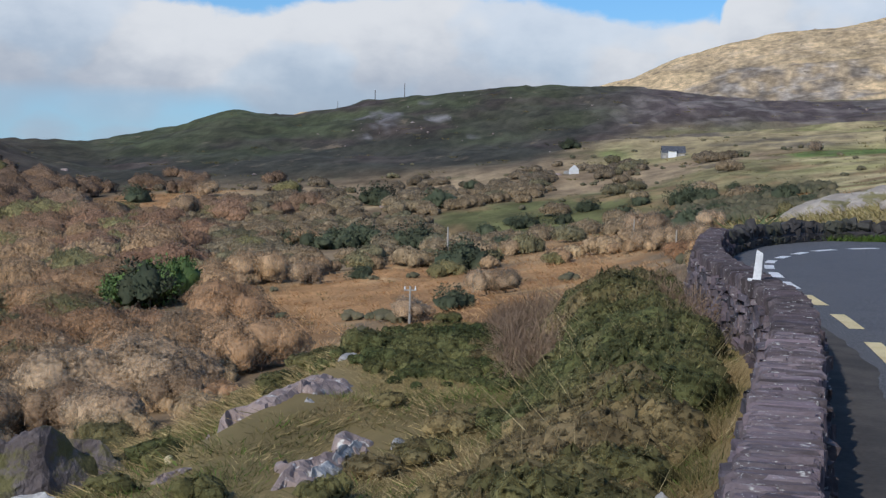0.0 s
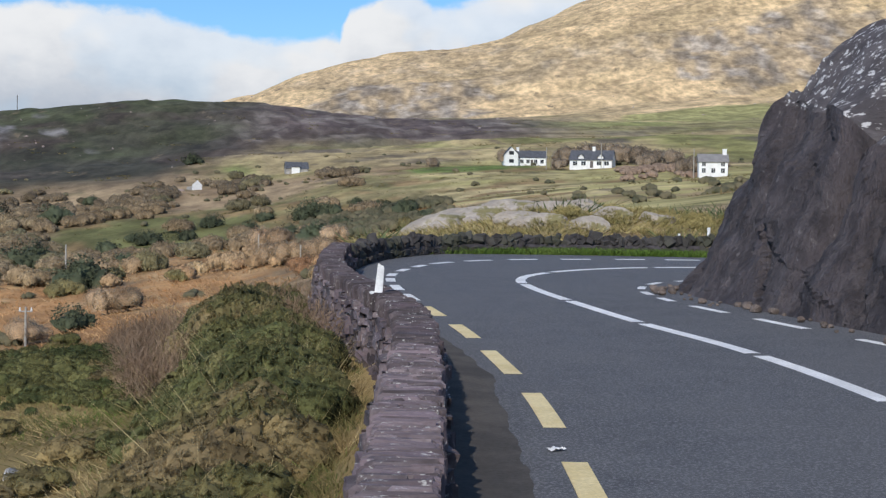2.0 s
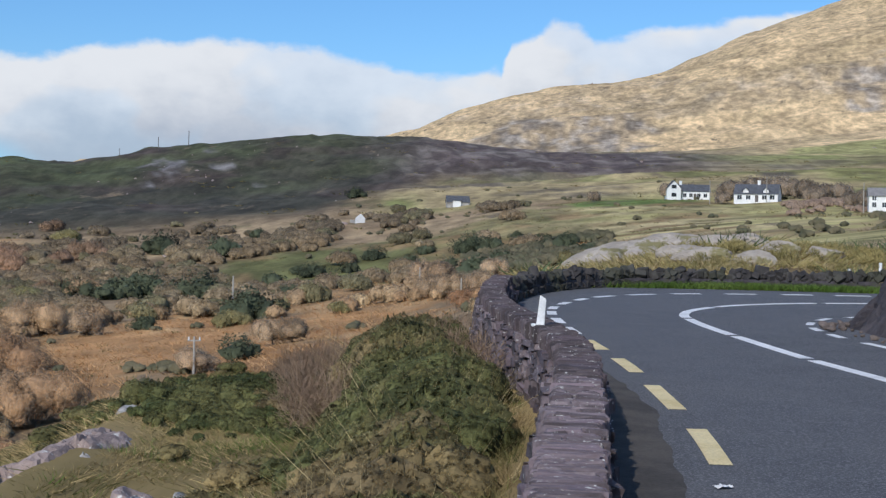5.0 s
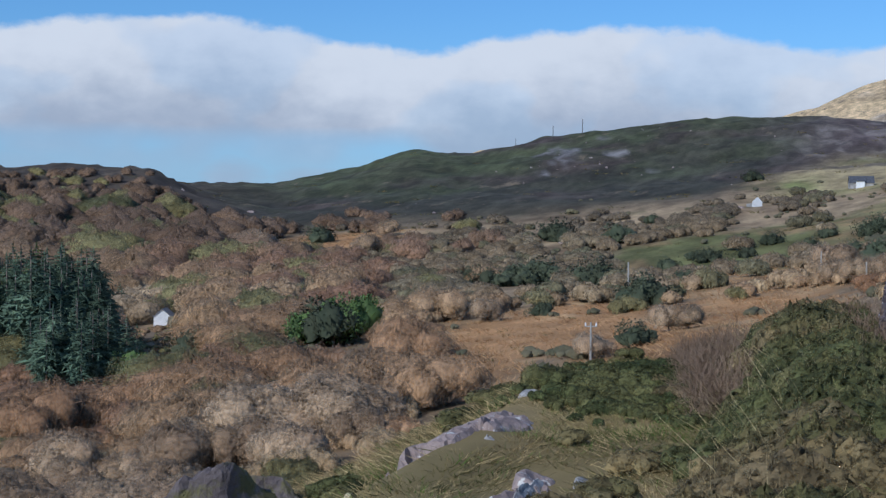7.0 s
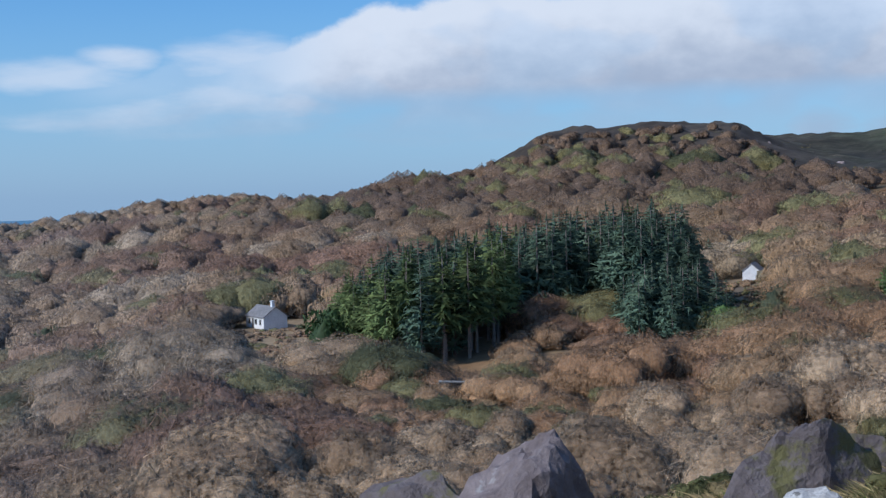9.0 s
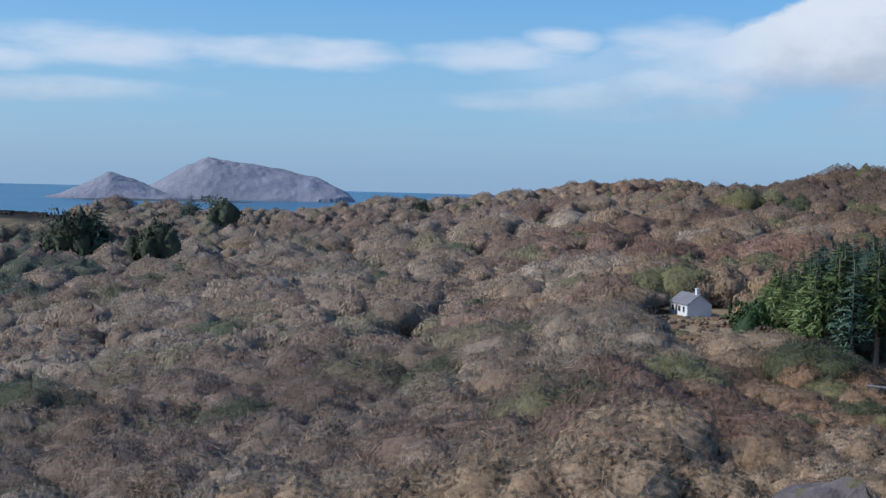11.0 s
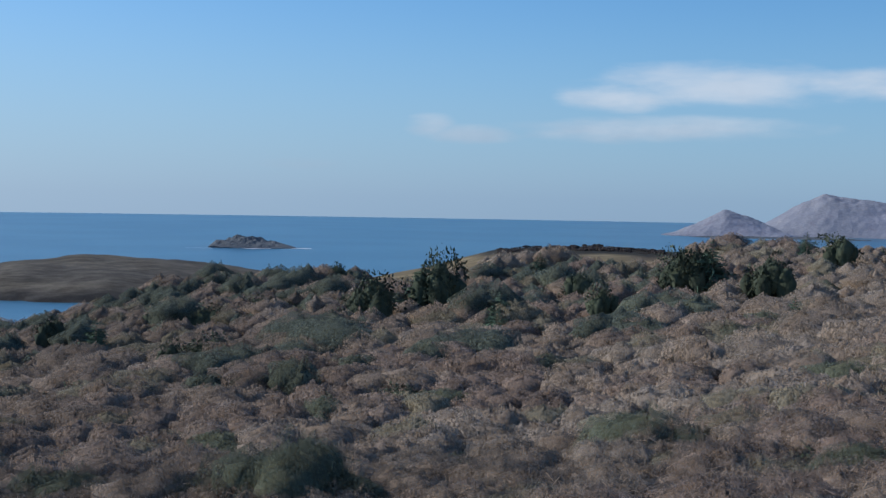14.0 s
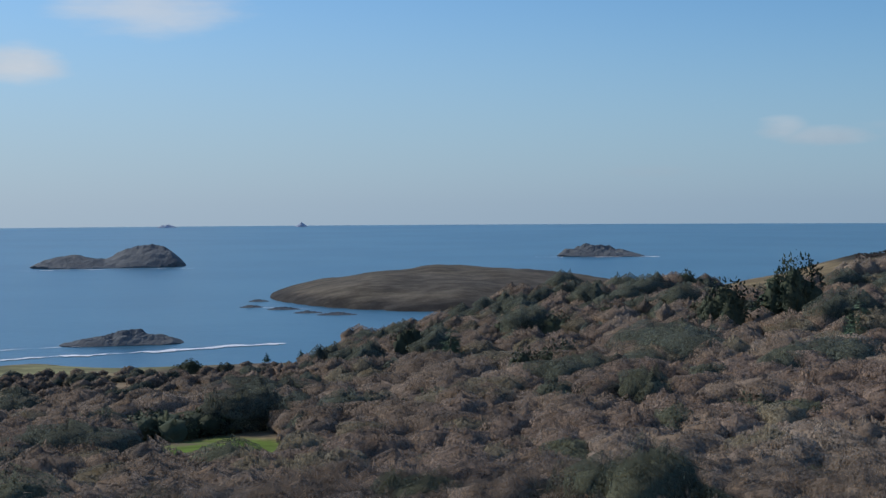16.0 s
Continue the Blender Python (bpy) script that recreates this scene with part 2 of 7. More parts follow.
M_RIB = material("pale_rock", [(0.33, 0.285, 0.235), (0.50, 0.44, 0.37), (0.40, 0.345, 0.29)], 0.8, 0.85, 0.9, 10.0, spots=((0.24, 0.21, 0.10), 0.9, 0.50, 0.60), bump_dist=0.1)
M_MOSSY = material("mossy_rock", [(0.13, 0.105, 0.10), (0.24, 0.20, 0.19)], 1.6, 0.85, 0.9, 9.0, spots=((0.15, 0.135, 0.055), 1.3, 0.46, 0.56), bump_dist=0.1)
M_PALE = material("lichened_stone", [(0.36, 0.33, 0.30), (0.62, 0.60, 0.56)], 4.0, 0.85, 0.7, 8.0, spots=((0.18, 0.17, 0.15), 6.0, 0.55, 0.66), bump_dist=0.04)
M_TURF = material("knoll_turf", [(0.22, 0.20, 0.08), (0.38, 0.31, 0.14)], 0.5, 0.9, 0.0, 5.0, island=0.3, spec=0.1)
M_FOAM = material("foam", [(0.80, 0.82, 0.84), (0.9, 0.9, 0.9)], 0.2, 0.8, 0.3)
# far islands: distance haze is mixed into this pale blue-grey base colour
M_ISLE = material("island_haze", [(0.29, 0.29, 0.32), (0.34, 0.33, 0.345), (0.30, 0.295, 0.33)], 0.02, 0.95, 0.25, 9.0, bump_dist=3.0, spots=((0.25, 0.22, 0.25), 0.03, 0.55, 0.75))
# dark rock with some blue sea haze put into its colour
M_SKERRY = material("hazed_skerry_rock", [(0.100, 0.112, 0.120), (0.160, 0.165, 0.160)], 0.05, 0.9, 0.6, 9.0, bump_dist=1.5)
M_TWIG = material("bare_twigs", [(0.40, 0.268, 0.165), (0.49, 0.345, 0.212)], 0.08, 0.95, 0.0, 20.0, stretch=(9, 9, 9), random_tint=0.18, island=0.12, spec=0.1, puff=0.85, grit=0.66, wide=0.6, lace=(2.0, 0.34, 0.80))
M_TWIGS = material("wood_twigs", [(0.88, 0.87, 0.86), (1.12, 1.12, 1.12)], 0.5, 0.95, 0.0, 5.0, attr="tint", stretch=(1, 1, 0.5), island=0.17, spec=0.1, puff=0.85, lace=(2.2, 0.35, 0.62), grit=0.66, wide=0.8)
M_NEARTWIGS = material("scrub_twigs_near", [(0.88, 0.87, 0.86), (1.12, 1.12, 1.12)], 0.7, 0.95, 0.0, 6.0, attr="tint", stretch=(1, 1, 0.6), island=0.12, spec=0.1, puff=0.85, grit=0.70, wide=1.2, lace=(3.4, 0.34, 0.80))
M_GREYTWIG = material("grey_twigs", [(0.25, 0.195, 0.14), (0.33, 0.255, 0.18)], 0.08, 0.95, 0.0, 20.0, stretch=(9, 9, 9), random_tint=0.2, island=0.12, spec=0.1, puff=0.85, grit=0.66, wide=0.6, lace=(2.0, 0.34, 0.80))
M_PALEBARK = material("spruce_bark", [(0.22, 0.18, 0.15), (0.36, 0.31, 0.26)], 2.0, 0.95, 0.4, 8.0)
M_BARK = material("bark", [(0.13, 0.105, 0.08), (0.21, 0.17, 0.13)], 2.0, 0.95, 0.4, 8.0)
M_FRESH = material("fresh_needles", [(0.125, 0.18, 0.062), (0.23, 0.28, 0.10)], 0.5, 0.9, 0.0, 5.0, random_tint=0.3, island=0.3, spec=0.15, puff=0.7)
M_NEEDLE = material("needles", [(0.075, 0.125, 0.085), (0.145, 0.205, 0.125)], 0.5, 0.9, 0.0, 5.0, random_tint=0.3, island=0.35, spec=0.15, puff=0.7)
M_LEAF = material("evergreen_leaves", [(0.065, 0.090, 0.042), (0.12, 0.145, 0.065)], 0.6, 0.85, 0.0, 5.0, random_tint=0.3, island=0.35, spec=0.2)
M_BUSH = material("bush_green", [(0.055, 0.070, 0.040), (0.095, 0.108, 0.060)], 0.5, 0.9, 0.0, 9.0, random_tint=0.25, island=0.25, stretch=(5, 5, 5), puff=0.75, grit=0.6)
M_SCRUB = material("scrub_twigs", [(0.27, 0.19, 0.14), (0.35, 0.255, 0.18)], 0.3, 0.95, 0.0, 7.0, island=0.12, puff=0.85, grit=0.4, lace=(2.4, 0.34, 0.60))
M_DARKSCRUB = material("dark_scrub", [(0.095, 0.095, 0.055), (0.17, 0.145, 0.085)], 0.3, 0.95, 0.0, 7.0, island=0.15, puff=0.8, grit=0.5, lace=(2.0, 0.30, 0.58))
M_IVY = material("ivy_leaves", [(0.045, 0.085, 0.025), (0.10, 0.16, 0.045)], 0.6, 0.7, 0.0, 5.0, random_tint=0.2, island=0.4)
M_HEATH = material("heather", [(0.085, 0.082, 0.032), (0.160, 0.136, 0.056), (0.215, 0.155, 0.075)], 2.0, 0.95, 0.8, 12.0, bump_dist=0.05, island=0.3, spec=0.1, lift=0.3, wide=0.7)
M_BRUSH = material("bank_brush", [(0.72, 0.74, 0.75), (1.28, 1.26, 1.25)], 4.0, 0.95, 0.0, 8.0, attr="tint", island=0.28, spec=0.1, puff=0.6, grit=1.0, wide=1.5, lace=(13.0, 0.36, 0.58))
M_TAN = material("tan_moor_grass", [(0.34, 0.265, 0.115), (0.50, 0.385, 0.19), (0.40, 0.28, 0.14)], 0.8, 0.95, 0.0, 5.0, island=0.3, spec=0.1, lift=0.4)
M_STRAW = material("dry_grass", [(0.32, 0.25, 0.12), (0.45, 0.36, 0.20)], 0.5, 0.95, 0.0, 5.0, island=0.3, spec=0.1)
M_RENDER = material("white_render", [(0.78, 0.78, 0.76), (0.84, 0.84, 0.82)], 0.6, 0.9, 0.1)
M_ROOF = material("slate_roof", [(0.07, 0.075, 0.085), (0.11, 0.115, 0.13)], 1.5, 0.7, 0.3)
M_FAR = material("far_rock_haze", [(0.42, 0.48, 0.56), (0.46, 0.52, 0.60)], 0.02, 1.0, 0.0)
M_ROOF2 = material("grey_roof", [(0.20, 0.19, 0.19), (0.27, 0.26, 0.25)], 1.5, 0.8, 0.3)
M_STONE = material("ruin_stone", [(0.28, 0.26, 0.24), (0.42, 0.40, 0.37)], 0.8, 0.9, 0.5)
M_POLE = material("weathered_wood", [(0.30, 0.28, 0.25), (0.42, 0.40, 0.36)], 1.0, 0.9, 0.2)
M_DARKPOLE = material("tarred_wood", [(0.10, 0.09, 0.08), (0.15, 0.13, 0.12)], 1.0, 0.9, 0.2)
M_GLASS = material("dark_glass", [(0.02, 0.022, 0.025), (0.03, 0.032, 0.035)], 1.0, 0.15, 0.0, spec=0.6)
M_GRASS = material("verge_grass", [(0.08, 0.14, 0.025), (0.14, 0.20, 0.05)], 0.5, 0.9, 0.0, 5.0, island=0.35, spec=0.15)
M_RUBBLE = material("rubble", [(0.105, 0.085, 0.075), (0.21, 0.165, 0.14)], 5.0, 0.9, 0.5, random_tint=0.3)


def sea_material():
    m = bpy.data.materials.new("sea_water")
    m.use_nodes = True
    n = Net(m.node_tree)
    co = n.add("ShaderNodeTexCoord").outputs["Object"]
    big = n.noise(co, 0.004, 4.0)
    c = n.mix(n.step(big, 0.35, 0.65), (0.030, 0.130, 0.205, 1), (0.055, 0.175, 0.25, 1))
    bs = n.add("ShaderNodeBsdfPrincipled", Base_Color=c, Roughness=0.30)
    bs.inputs["Specular IOR Level"].default_value = 0.5
    h = n.math("ADD", n.noise(co, 0.05, 5.0, 0.65), n.math("MULTIPLY", n.noise(co, 0.25, 3.0), 0.4))
    bp = n.add("ShaderNodeBump", Strength=0.4, Distance=1.0, Height=h)
    n.t.links.new(bp.outputs[0], bs.inputs["Normal"])
    n.add("ShaderNodeOutputMaterial", Surface=bs.outputs[0])
    return m


M_SEA = sea_material()

# ---- building blocks ----
rng = np.random.default_rng(7)


def mesh_np(name, verts, faces, mats, smooth=False, mat_index=None, attrs=None):
    """A mesh from arrays: verts (n,3), faces (m,3) or (m,4)."""
    verts, faces = np.asarray(verts, np.float32), np.asarray(faces, np.int32)
    me = bpy.data.meshes.new(name)
    k = faces.shape[1]
    me.vertices.add(len(verts))
    me.vertices.foreach_set("co", verts.ravel())
    me.loops.add(faces.size)
    me.loops.foreach_set("vertex_index", faces.ravel())
    me.polygons.add(len(faces))
    me.polygons.foreach_set("loop_start", np.arange(0, faces.size, k, dtype=np.int32))
    me.polygons.foreach_set("use_smooth", np.full(len(faces), smooth))
    if mat_index is not None:
        me.polygons.foreach_set("material_index", np.asarray(mat_index, np.int32))
    for key, col in (attrs or {}).items():
        at = me.color_attributes.new(key, "FLOAT_COLOR", "POINT")
        at.data.foreach_set("color", np.concatenate([col, np.ones((len(col), 4 - col.shape[1]))], 1).astype(np.float32).ravel())
    for m in mats if isinstance(mats, (list, tuple)) else [mats]:
        me.materials.append(m)
    me.update(calc_edges=True)
    me.validate()
    return me


def part(name, data, parent, label=""):
    """A mesh under a thing or under a part of it."""
    ob = new(name, data)
    ob.parent = parent
    return tagged(ob, label)


def vnoise(x, y, seed=0):
    """Smooth value noise in -1..1 on arrays."""
    x, y = np.asarray(x, float), np.asarray(y, float)
    xi, yi = np.floor(x).astype(np.int64), np.floor(y).astype(np.int64)
    fx, fy = x - xi, y - yi
    fx, fy = fx * fx * (3 - 2 * fx), fy * fy * (3 - 2 * fy)

    def h(a, b):
        v = (a * 374761393 + b * 668265263 + seed * 1442695041) & 0x7FFFFFFF
        v = ((v ^ (v >> 13)) * 1274126177) & 0x7FFFFFFF
        return ((v ^ (v >> 16)) & 0xFFFF) / 32767.5 - 1

    return (h(xi, yi) * (1 - fx) + h(xi + 1, yi) * fx) * (1 - fy) + (h(xi, yi + 1) * (1 - fx) + h(xi + 1, yi + 1) * fx) * fy


def fbm(x, y, octaves=4, seed=0, gain=0.5):
    s, a, t = 0, 1.0, 0
    for i in range(octaves):
        s, t = s + a * vnoise(x * 2 ** i, y * 2 ** i, seed + i), t + a
        a *= gain
    return s / t


def sstep(x, a, b):
    u = np.clip((np.asarray(x, float) - a) / (b - a), 0, 1)
    return u * u * (3 - 2 * u)


def polar(a, r):
    return np.sin(np.radians(a)) * r, np.cos(np.radians(a)) * r


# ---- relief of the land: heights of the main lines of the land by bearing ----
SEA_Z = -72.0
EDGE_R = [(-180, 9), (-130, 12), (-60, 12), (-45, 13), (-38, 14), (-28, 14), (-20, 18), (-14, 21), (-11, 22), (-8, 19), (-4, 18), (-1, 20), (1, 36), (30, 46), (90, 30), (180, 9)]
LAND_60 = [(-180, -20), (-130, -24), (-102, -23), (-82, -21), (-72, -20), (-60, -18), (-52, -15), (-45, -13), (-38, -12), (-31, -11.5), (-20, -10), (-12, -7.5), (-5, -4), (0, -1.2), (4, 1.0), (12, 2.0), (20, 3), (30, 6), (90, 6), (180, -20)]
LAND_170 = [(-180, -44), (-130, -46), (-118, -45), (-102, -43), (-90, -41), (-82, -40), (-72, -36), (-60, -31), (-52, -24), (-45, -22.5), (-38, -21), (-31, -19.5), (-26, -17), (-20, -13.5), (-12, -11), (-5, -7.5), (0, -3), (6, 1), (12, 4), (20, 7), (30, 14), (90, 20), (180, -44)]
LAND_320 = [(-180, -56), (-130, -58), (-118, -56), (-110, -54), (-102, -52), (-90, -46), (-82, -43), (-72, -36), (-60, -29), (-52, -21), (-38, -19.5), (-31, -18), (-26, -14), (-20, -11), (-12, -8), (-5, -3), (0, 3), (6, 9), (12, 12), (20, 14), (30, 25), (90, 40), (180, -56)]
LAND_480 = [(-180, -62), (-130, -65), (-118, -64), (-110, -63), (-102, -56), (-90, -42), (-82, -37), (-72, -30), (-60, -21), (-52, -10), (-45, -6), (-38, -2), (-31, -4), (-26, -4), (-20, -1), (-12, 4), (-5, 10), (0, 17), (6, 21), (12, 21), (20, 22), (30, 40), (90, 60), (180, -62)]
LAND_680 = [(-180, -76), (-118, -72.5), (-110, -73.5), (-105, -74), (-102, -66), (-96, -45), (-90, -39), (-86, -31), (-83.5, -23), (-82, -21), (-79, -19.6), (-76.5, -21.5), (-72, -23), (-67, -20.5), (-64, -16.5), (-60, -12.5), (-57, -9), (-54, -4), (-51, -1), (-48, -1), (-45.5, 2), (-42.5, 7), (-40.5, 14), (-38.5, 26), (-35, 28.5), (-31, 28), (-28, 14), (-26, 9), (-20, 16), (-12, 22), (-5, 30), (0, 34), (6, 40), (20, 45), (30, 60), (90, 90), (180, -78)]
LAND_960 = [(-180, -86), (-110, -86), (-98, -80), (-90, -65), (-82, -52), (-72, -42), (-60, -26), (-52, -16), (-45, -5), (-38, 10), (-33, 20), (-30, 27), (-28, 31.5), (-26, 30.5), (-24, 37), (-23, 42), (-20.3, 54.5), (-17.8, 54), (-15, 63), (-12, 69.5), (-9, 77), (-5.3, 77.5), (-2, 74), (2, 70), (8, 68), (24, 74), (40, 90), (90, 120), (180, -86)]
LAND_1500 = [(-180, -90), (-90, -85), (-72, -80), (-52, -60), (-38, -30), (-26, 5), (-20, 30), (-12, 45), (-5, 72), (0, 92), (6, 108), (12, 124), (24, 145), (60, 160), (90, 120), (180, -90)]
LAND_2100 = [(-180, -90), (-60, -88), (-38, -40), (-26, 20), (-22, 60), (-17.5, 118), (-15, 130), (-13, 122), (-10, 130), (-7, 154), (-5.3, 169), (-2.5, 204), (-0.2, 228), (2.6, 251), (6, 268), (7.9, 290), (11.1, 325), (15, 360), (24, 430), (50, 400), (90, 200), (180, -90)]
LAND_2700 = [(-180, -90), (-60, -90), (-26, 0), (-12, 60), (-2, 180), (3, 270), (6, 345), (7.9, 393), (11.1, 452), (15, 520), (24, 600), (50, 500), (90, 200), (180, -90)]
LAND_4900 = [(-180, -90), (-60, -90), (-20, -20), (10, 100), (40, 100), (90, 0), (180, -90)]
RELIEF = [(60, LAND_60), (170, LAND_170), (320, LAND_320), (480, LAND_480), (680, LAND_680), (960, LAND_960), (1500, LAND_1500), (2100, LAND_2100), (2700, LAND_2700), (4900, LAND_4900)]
WALL_LINE = [(-1.6, -22), (-1.0, -14), (-0.55, -8), (-0.1, 0), (0.23, 5.9), (0.53, 10.9), (0.5, 13.8), (-0.15, 18.5), (-0.25, 23), (0.1, 27.5), (1.2, 31), (3.2, 33), (8, 33.6), (14, 33), (24, 29)]


def table(rows, a):
    rows = np.array(rows, float)
    return np.interp(a, rows[:, 0], rows[:, 1])


def wall_x(y):
    pts = np.array(WALL_LINE[:10], float)
    return np.interp(y, pts[:, 1], pts[:, 0])


def near_height(x, y):
    d = wall_x(y) - x
    # the bank falls from the wall's foot to a rocky lip, then steeply
    left = np.interp(d, [0, 0.4, 1.0, 2.6, 3.6, 4.9, 5.5, 7.0, 9.0, 14, 40], [0.26, 0.18, 0.02, -0.30, -0.42, -0.50, -0.75, -1.35, -1.75, -2.6, -9])
    left = left + 0.016 * np.clip(y - 9, -20, 10) * sstep(d, 1.8, 0.4) + 0.16 * fbm(x * 0.45, y * 0.45, 3, 5) * sstep(d, 0.2, 1.5)
    left = left + 0.10 * np.exp(-((x + 3.8) / 1.0) ** 2 - ((y - 18.8) / 2.2) ** 2) + 0.12 * np.exp(-((d - 4.9) / 0.5) ** 2) * sstep(y, 10.5, 12.5)
    road = 0.03 * np.clip(y, -60, 45) - 0.07
    return np.where(d > 0, left, road) * sstep(np.abs(d), 0, 0.25) + (1 - sstep(np.abs(d), 0, 0.25)) * np.minimum(left, road)


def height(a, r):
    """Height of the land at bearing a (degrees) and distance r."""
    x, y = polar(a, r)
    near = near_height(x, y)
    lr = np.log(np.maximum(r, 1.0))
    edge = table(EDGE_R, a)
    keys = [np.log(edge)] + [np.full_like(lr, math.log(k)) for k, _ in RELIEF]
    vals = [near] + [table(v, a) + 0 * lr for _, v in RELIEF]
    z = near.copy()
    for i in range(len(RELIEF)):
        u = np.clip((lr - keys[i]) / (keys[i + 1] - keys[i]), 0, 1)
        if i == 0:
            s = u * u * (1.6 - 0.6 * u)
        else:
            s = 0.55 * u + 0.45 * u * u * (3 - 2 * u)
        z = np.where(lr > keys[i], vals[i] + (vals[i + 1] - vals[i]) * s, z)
    rough = sstep(r, 30, 200)
    z = z + rough * (0.0035 * r * fbm(x / 60, y / 60, 4, 11) + 0.0035 * r * fbm(x / 170, y / 170, 3, 3)) * sstep(z, SEA_Z - 6, SEA_Z + 8)
    # crags on the ridge
    crag = np.abs(fbm(x / 26, y / 26, 4, 21))
    z = z + 5.0 * (0.35 - crag) * sstep(r, 560, 660) * sstep(r, 1100, 950) * sstep(a, -45, -38) * sstep(a, 12, 0)
    z = z + 7.0 * (0.3 - np.abs(fbm(x / 20, y / 20, 4, 23))) * sstep(r, 560, 640) * sstep(r, 800, 700) * sstep(a, -43, -40) * sstep(a, -28, -31)
    # knoll behind the bend
    z = z + 0.75 * np.exp(-((a - 9.0) / 5.0) ** 2 - ((r - 46) / 7.0) ** 2)
    # headland
    hx = (a + 99.2) / 8.2
    dome = np.clip(1 - np.abs(hx) ** 2.0 - ((r - 1130) / 190.0) ** 2, 0, 1)
    head = SEA_Z - 4 + 25.5 * dome ** 0.6 + 4.0 * fbm(x / 40, y / 40, 4, 8) * dome ** 0.3
    z = np.where(dome > 0, np.maximum(z, head), z)
    return z


def ground(x, y):
    x, y = np.asarray(x, float), np.asarray(y, float)
    return height(np.degrees(np.arctan2(x, y)), np.hypot(x, y))


def mixc(c, k, f):
    return c * (1 - f[..., None]) + np.array(k) * f[..., None]


def blob(a, r, a0, r0, da, dr, rag=0.5, seed=0):
    """A ragged patch in bearing and distance, 0..1."""
    d = ((a - a0) / da) ** 2 + (np.log(r / r0) / dr) ** 2
    x, y = polar(a, r)
    return sstep(d + rag * fbm(x / (0.035 * r0), y / (0.035 * r0), 4, seed) * 1.3, 1.15, 0.75)


def bracken(a, r):
    return np.maximum.reduce([blob(a, r, -13, 160, 10, 0.36, seed=1), blob(a, r, -24, 480, 5, 0.10, seed=2), blob(a, r, -2, 230, 7, 0.22, seed=3) * 0.7, blob(a, r, -30, 185, 3, 0.12, seed=4), blob(a, r, -8, 105, 6, 0.36, 0.3, seed=5), blob(a, r, -40.5, 176, 5.5, 0.06, 0.5, seed=11) * 0.6])


def pasture(a, r):
    return np.maximum.reduce([blob(a, r, -6, 330, 6.5, 0.20, seed=6), blob(a, r, 4, 330, 8, 0.34, seed=7), blob(a, r, -24, 410, 5, 0.07, seed=8) * 0.8, blob(a, r, 7, 470, 5, 0.16, seed=9), blob(a, r, 15, 300, 9, 0.4, seed=10), blob(a, r, 10, 110, 9, 0.6, seed=20)])


def lawns(a, r):
    return np.maximum(blob(a, r, -109.6, 318, 3.0, 0.07, 0.25, seed=17), blob(a, r, -120, 640, 11, 0.05, 0.2, seed=18))


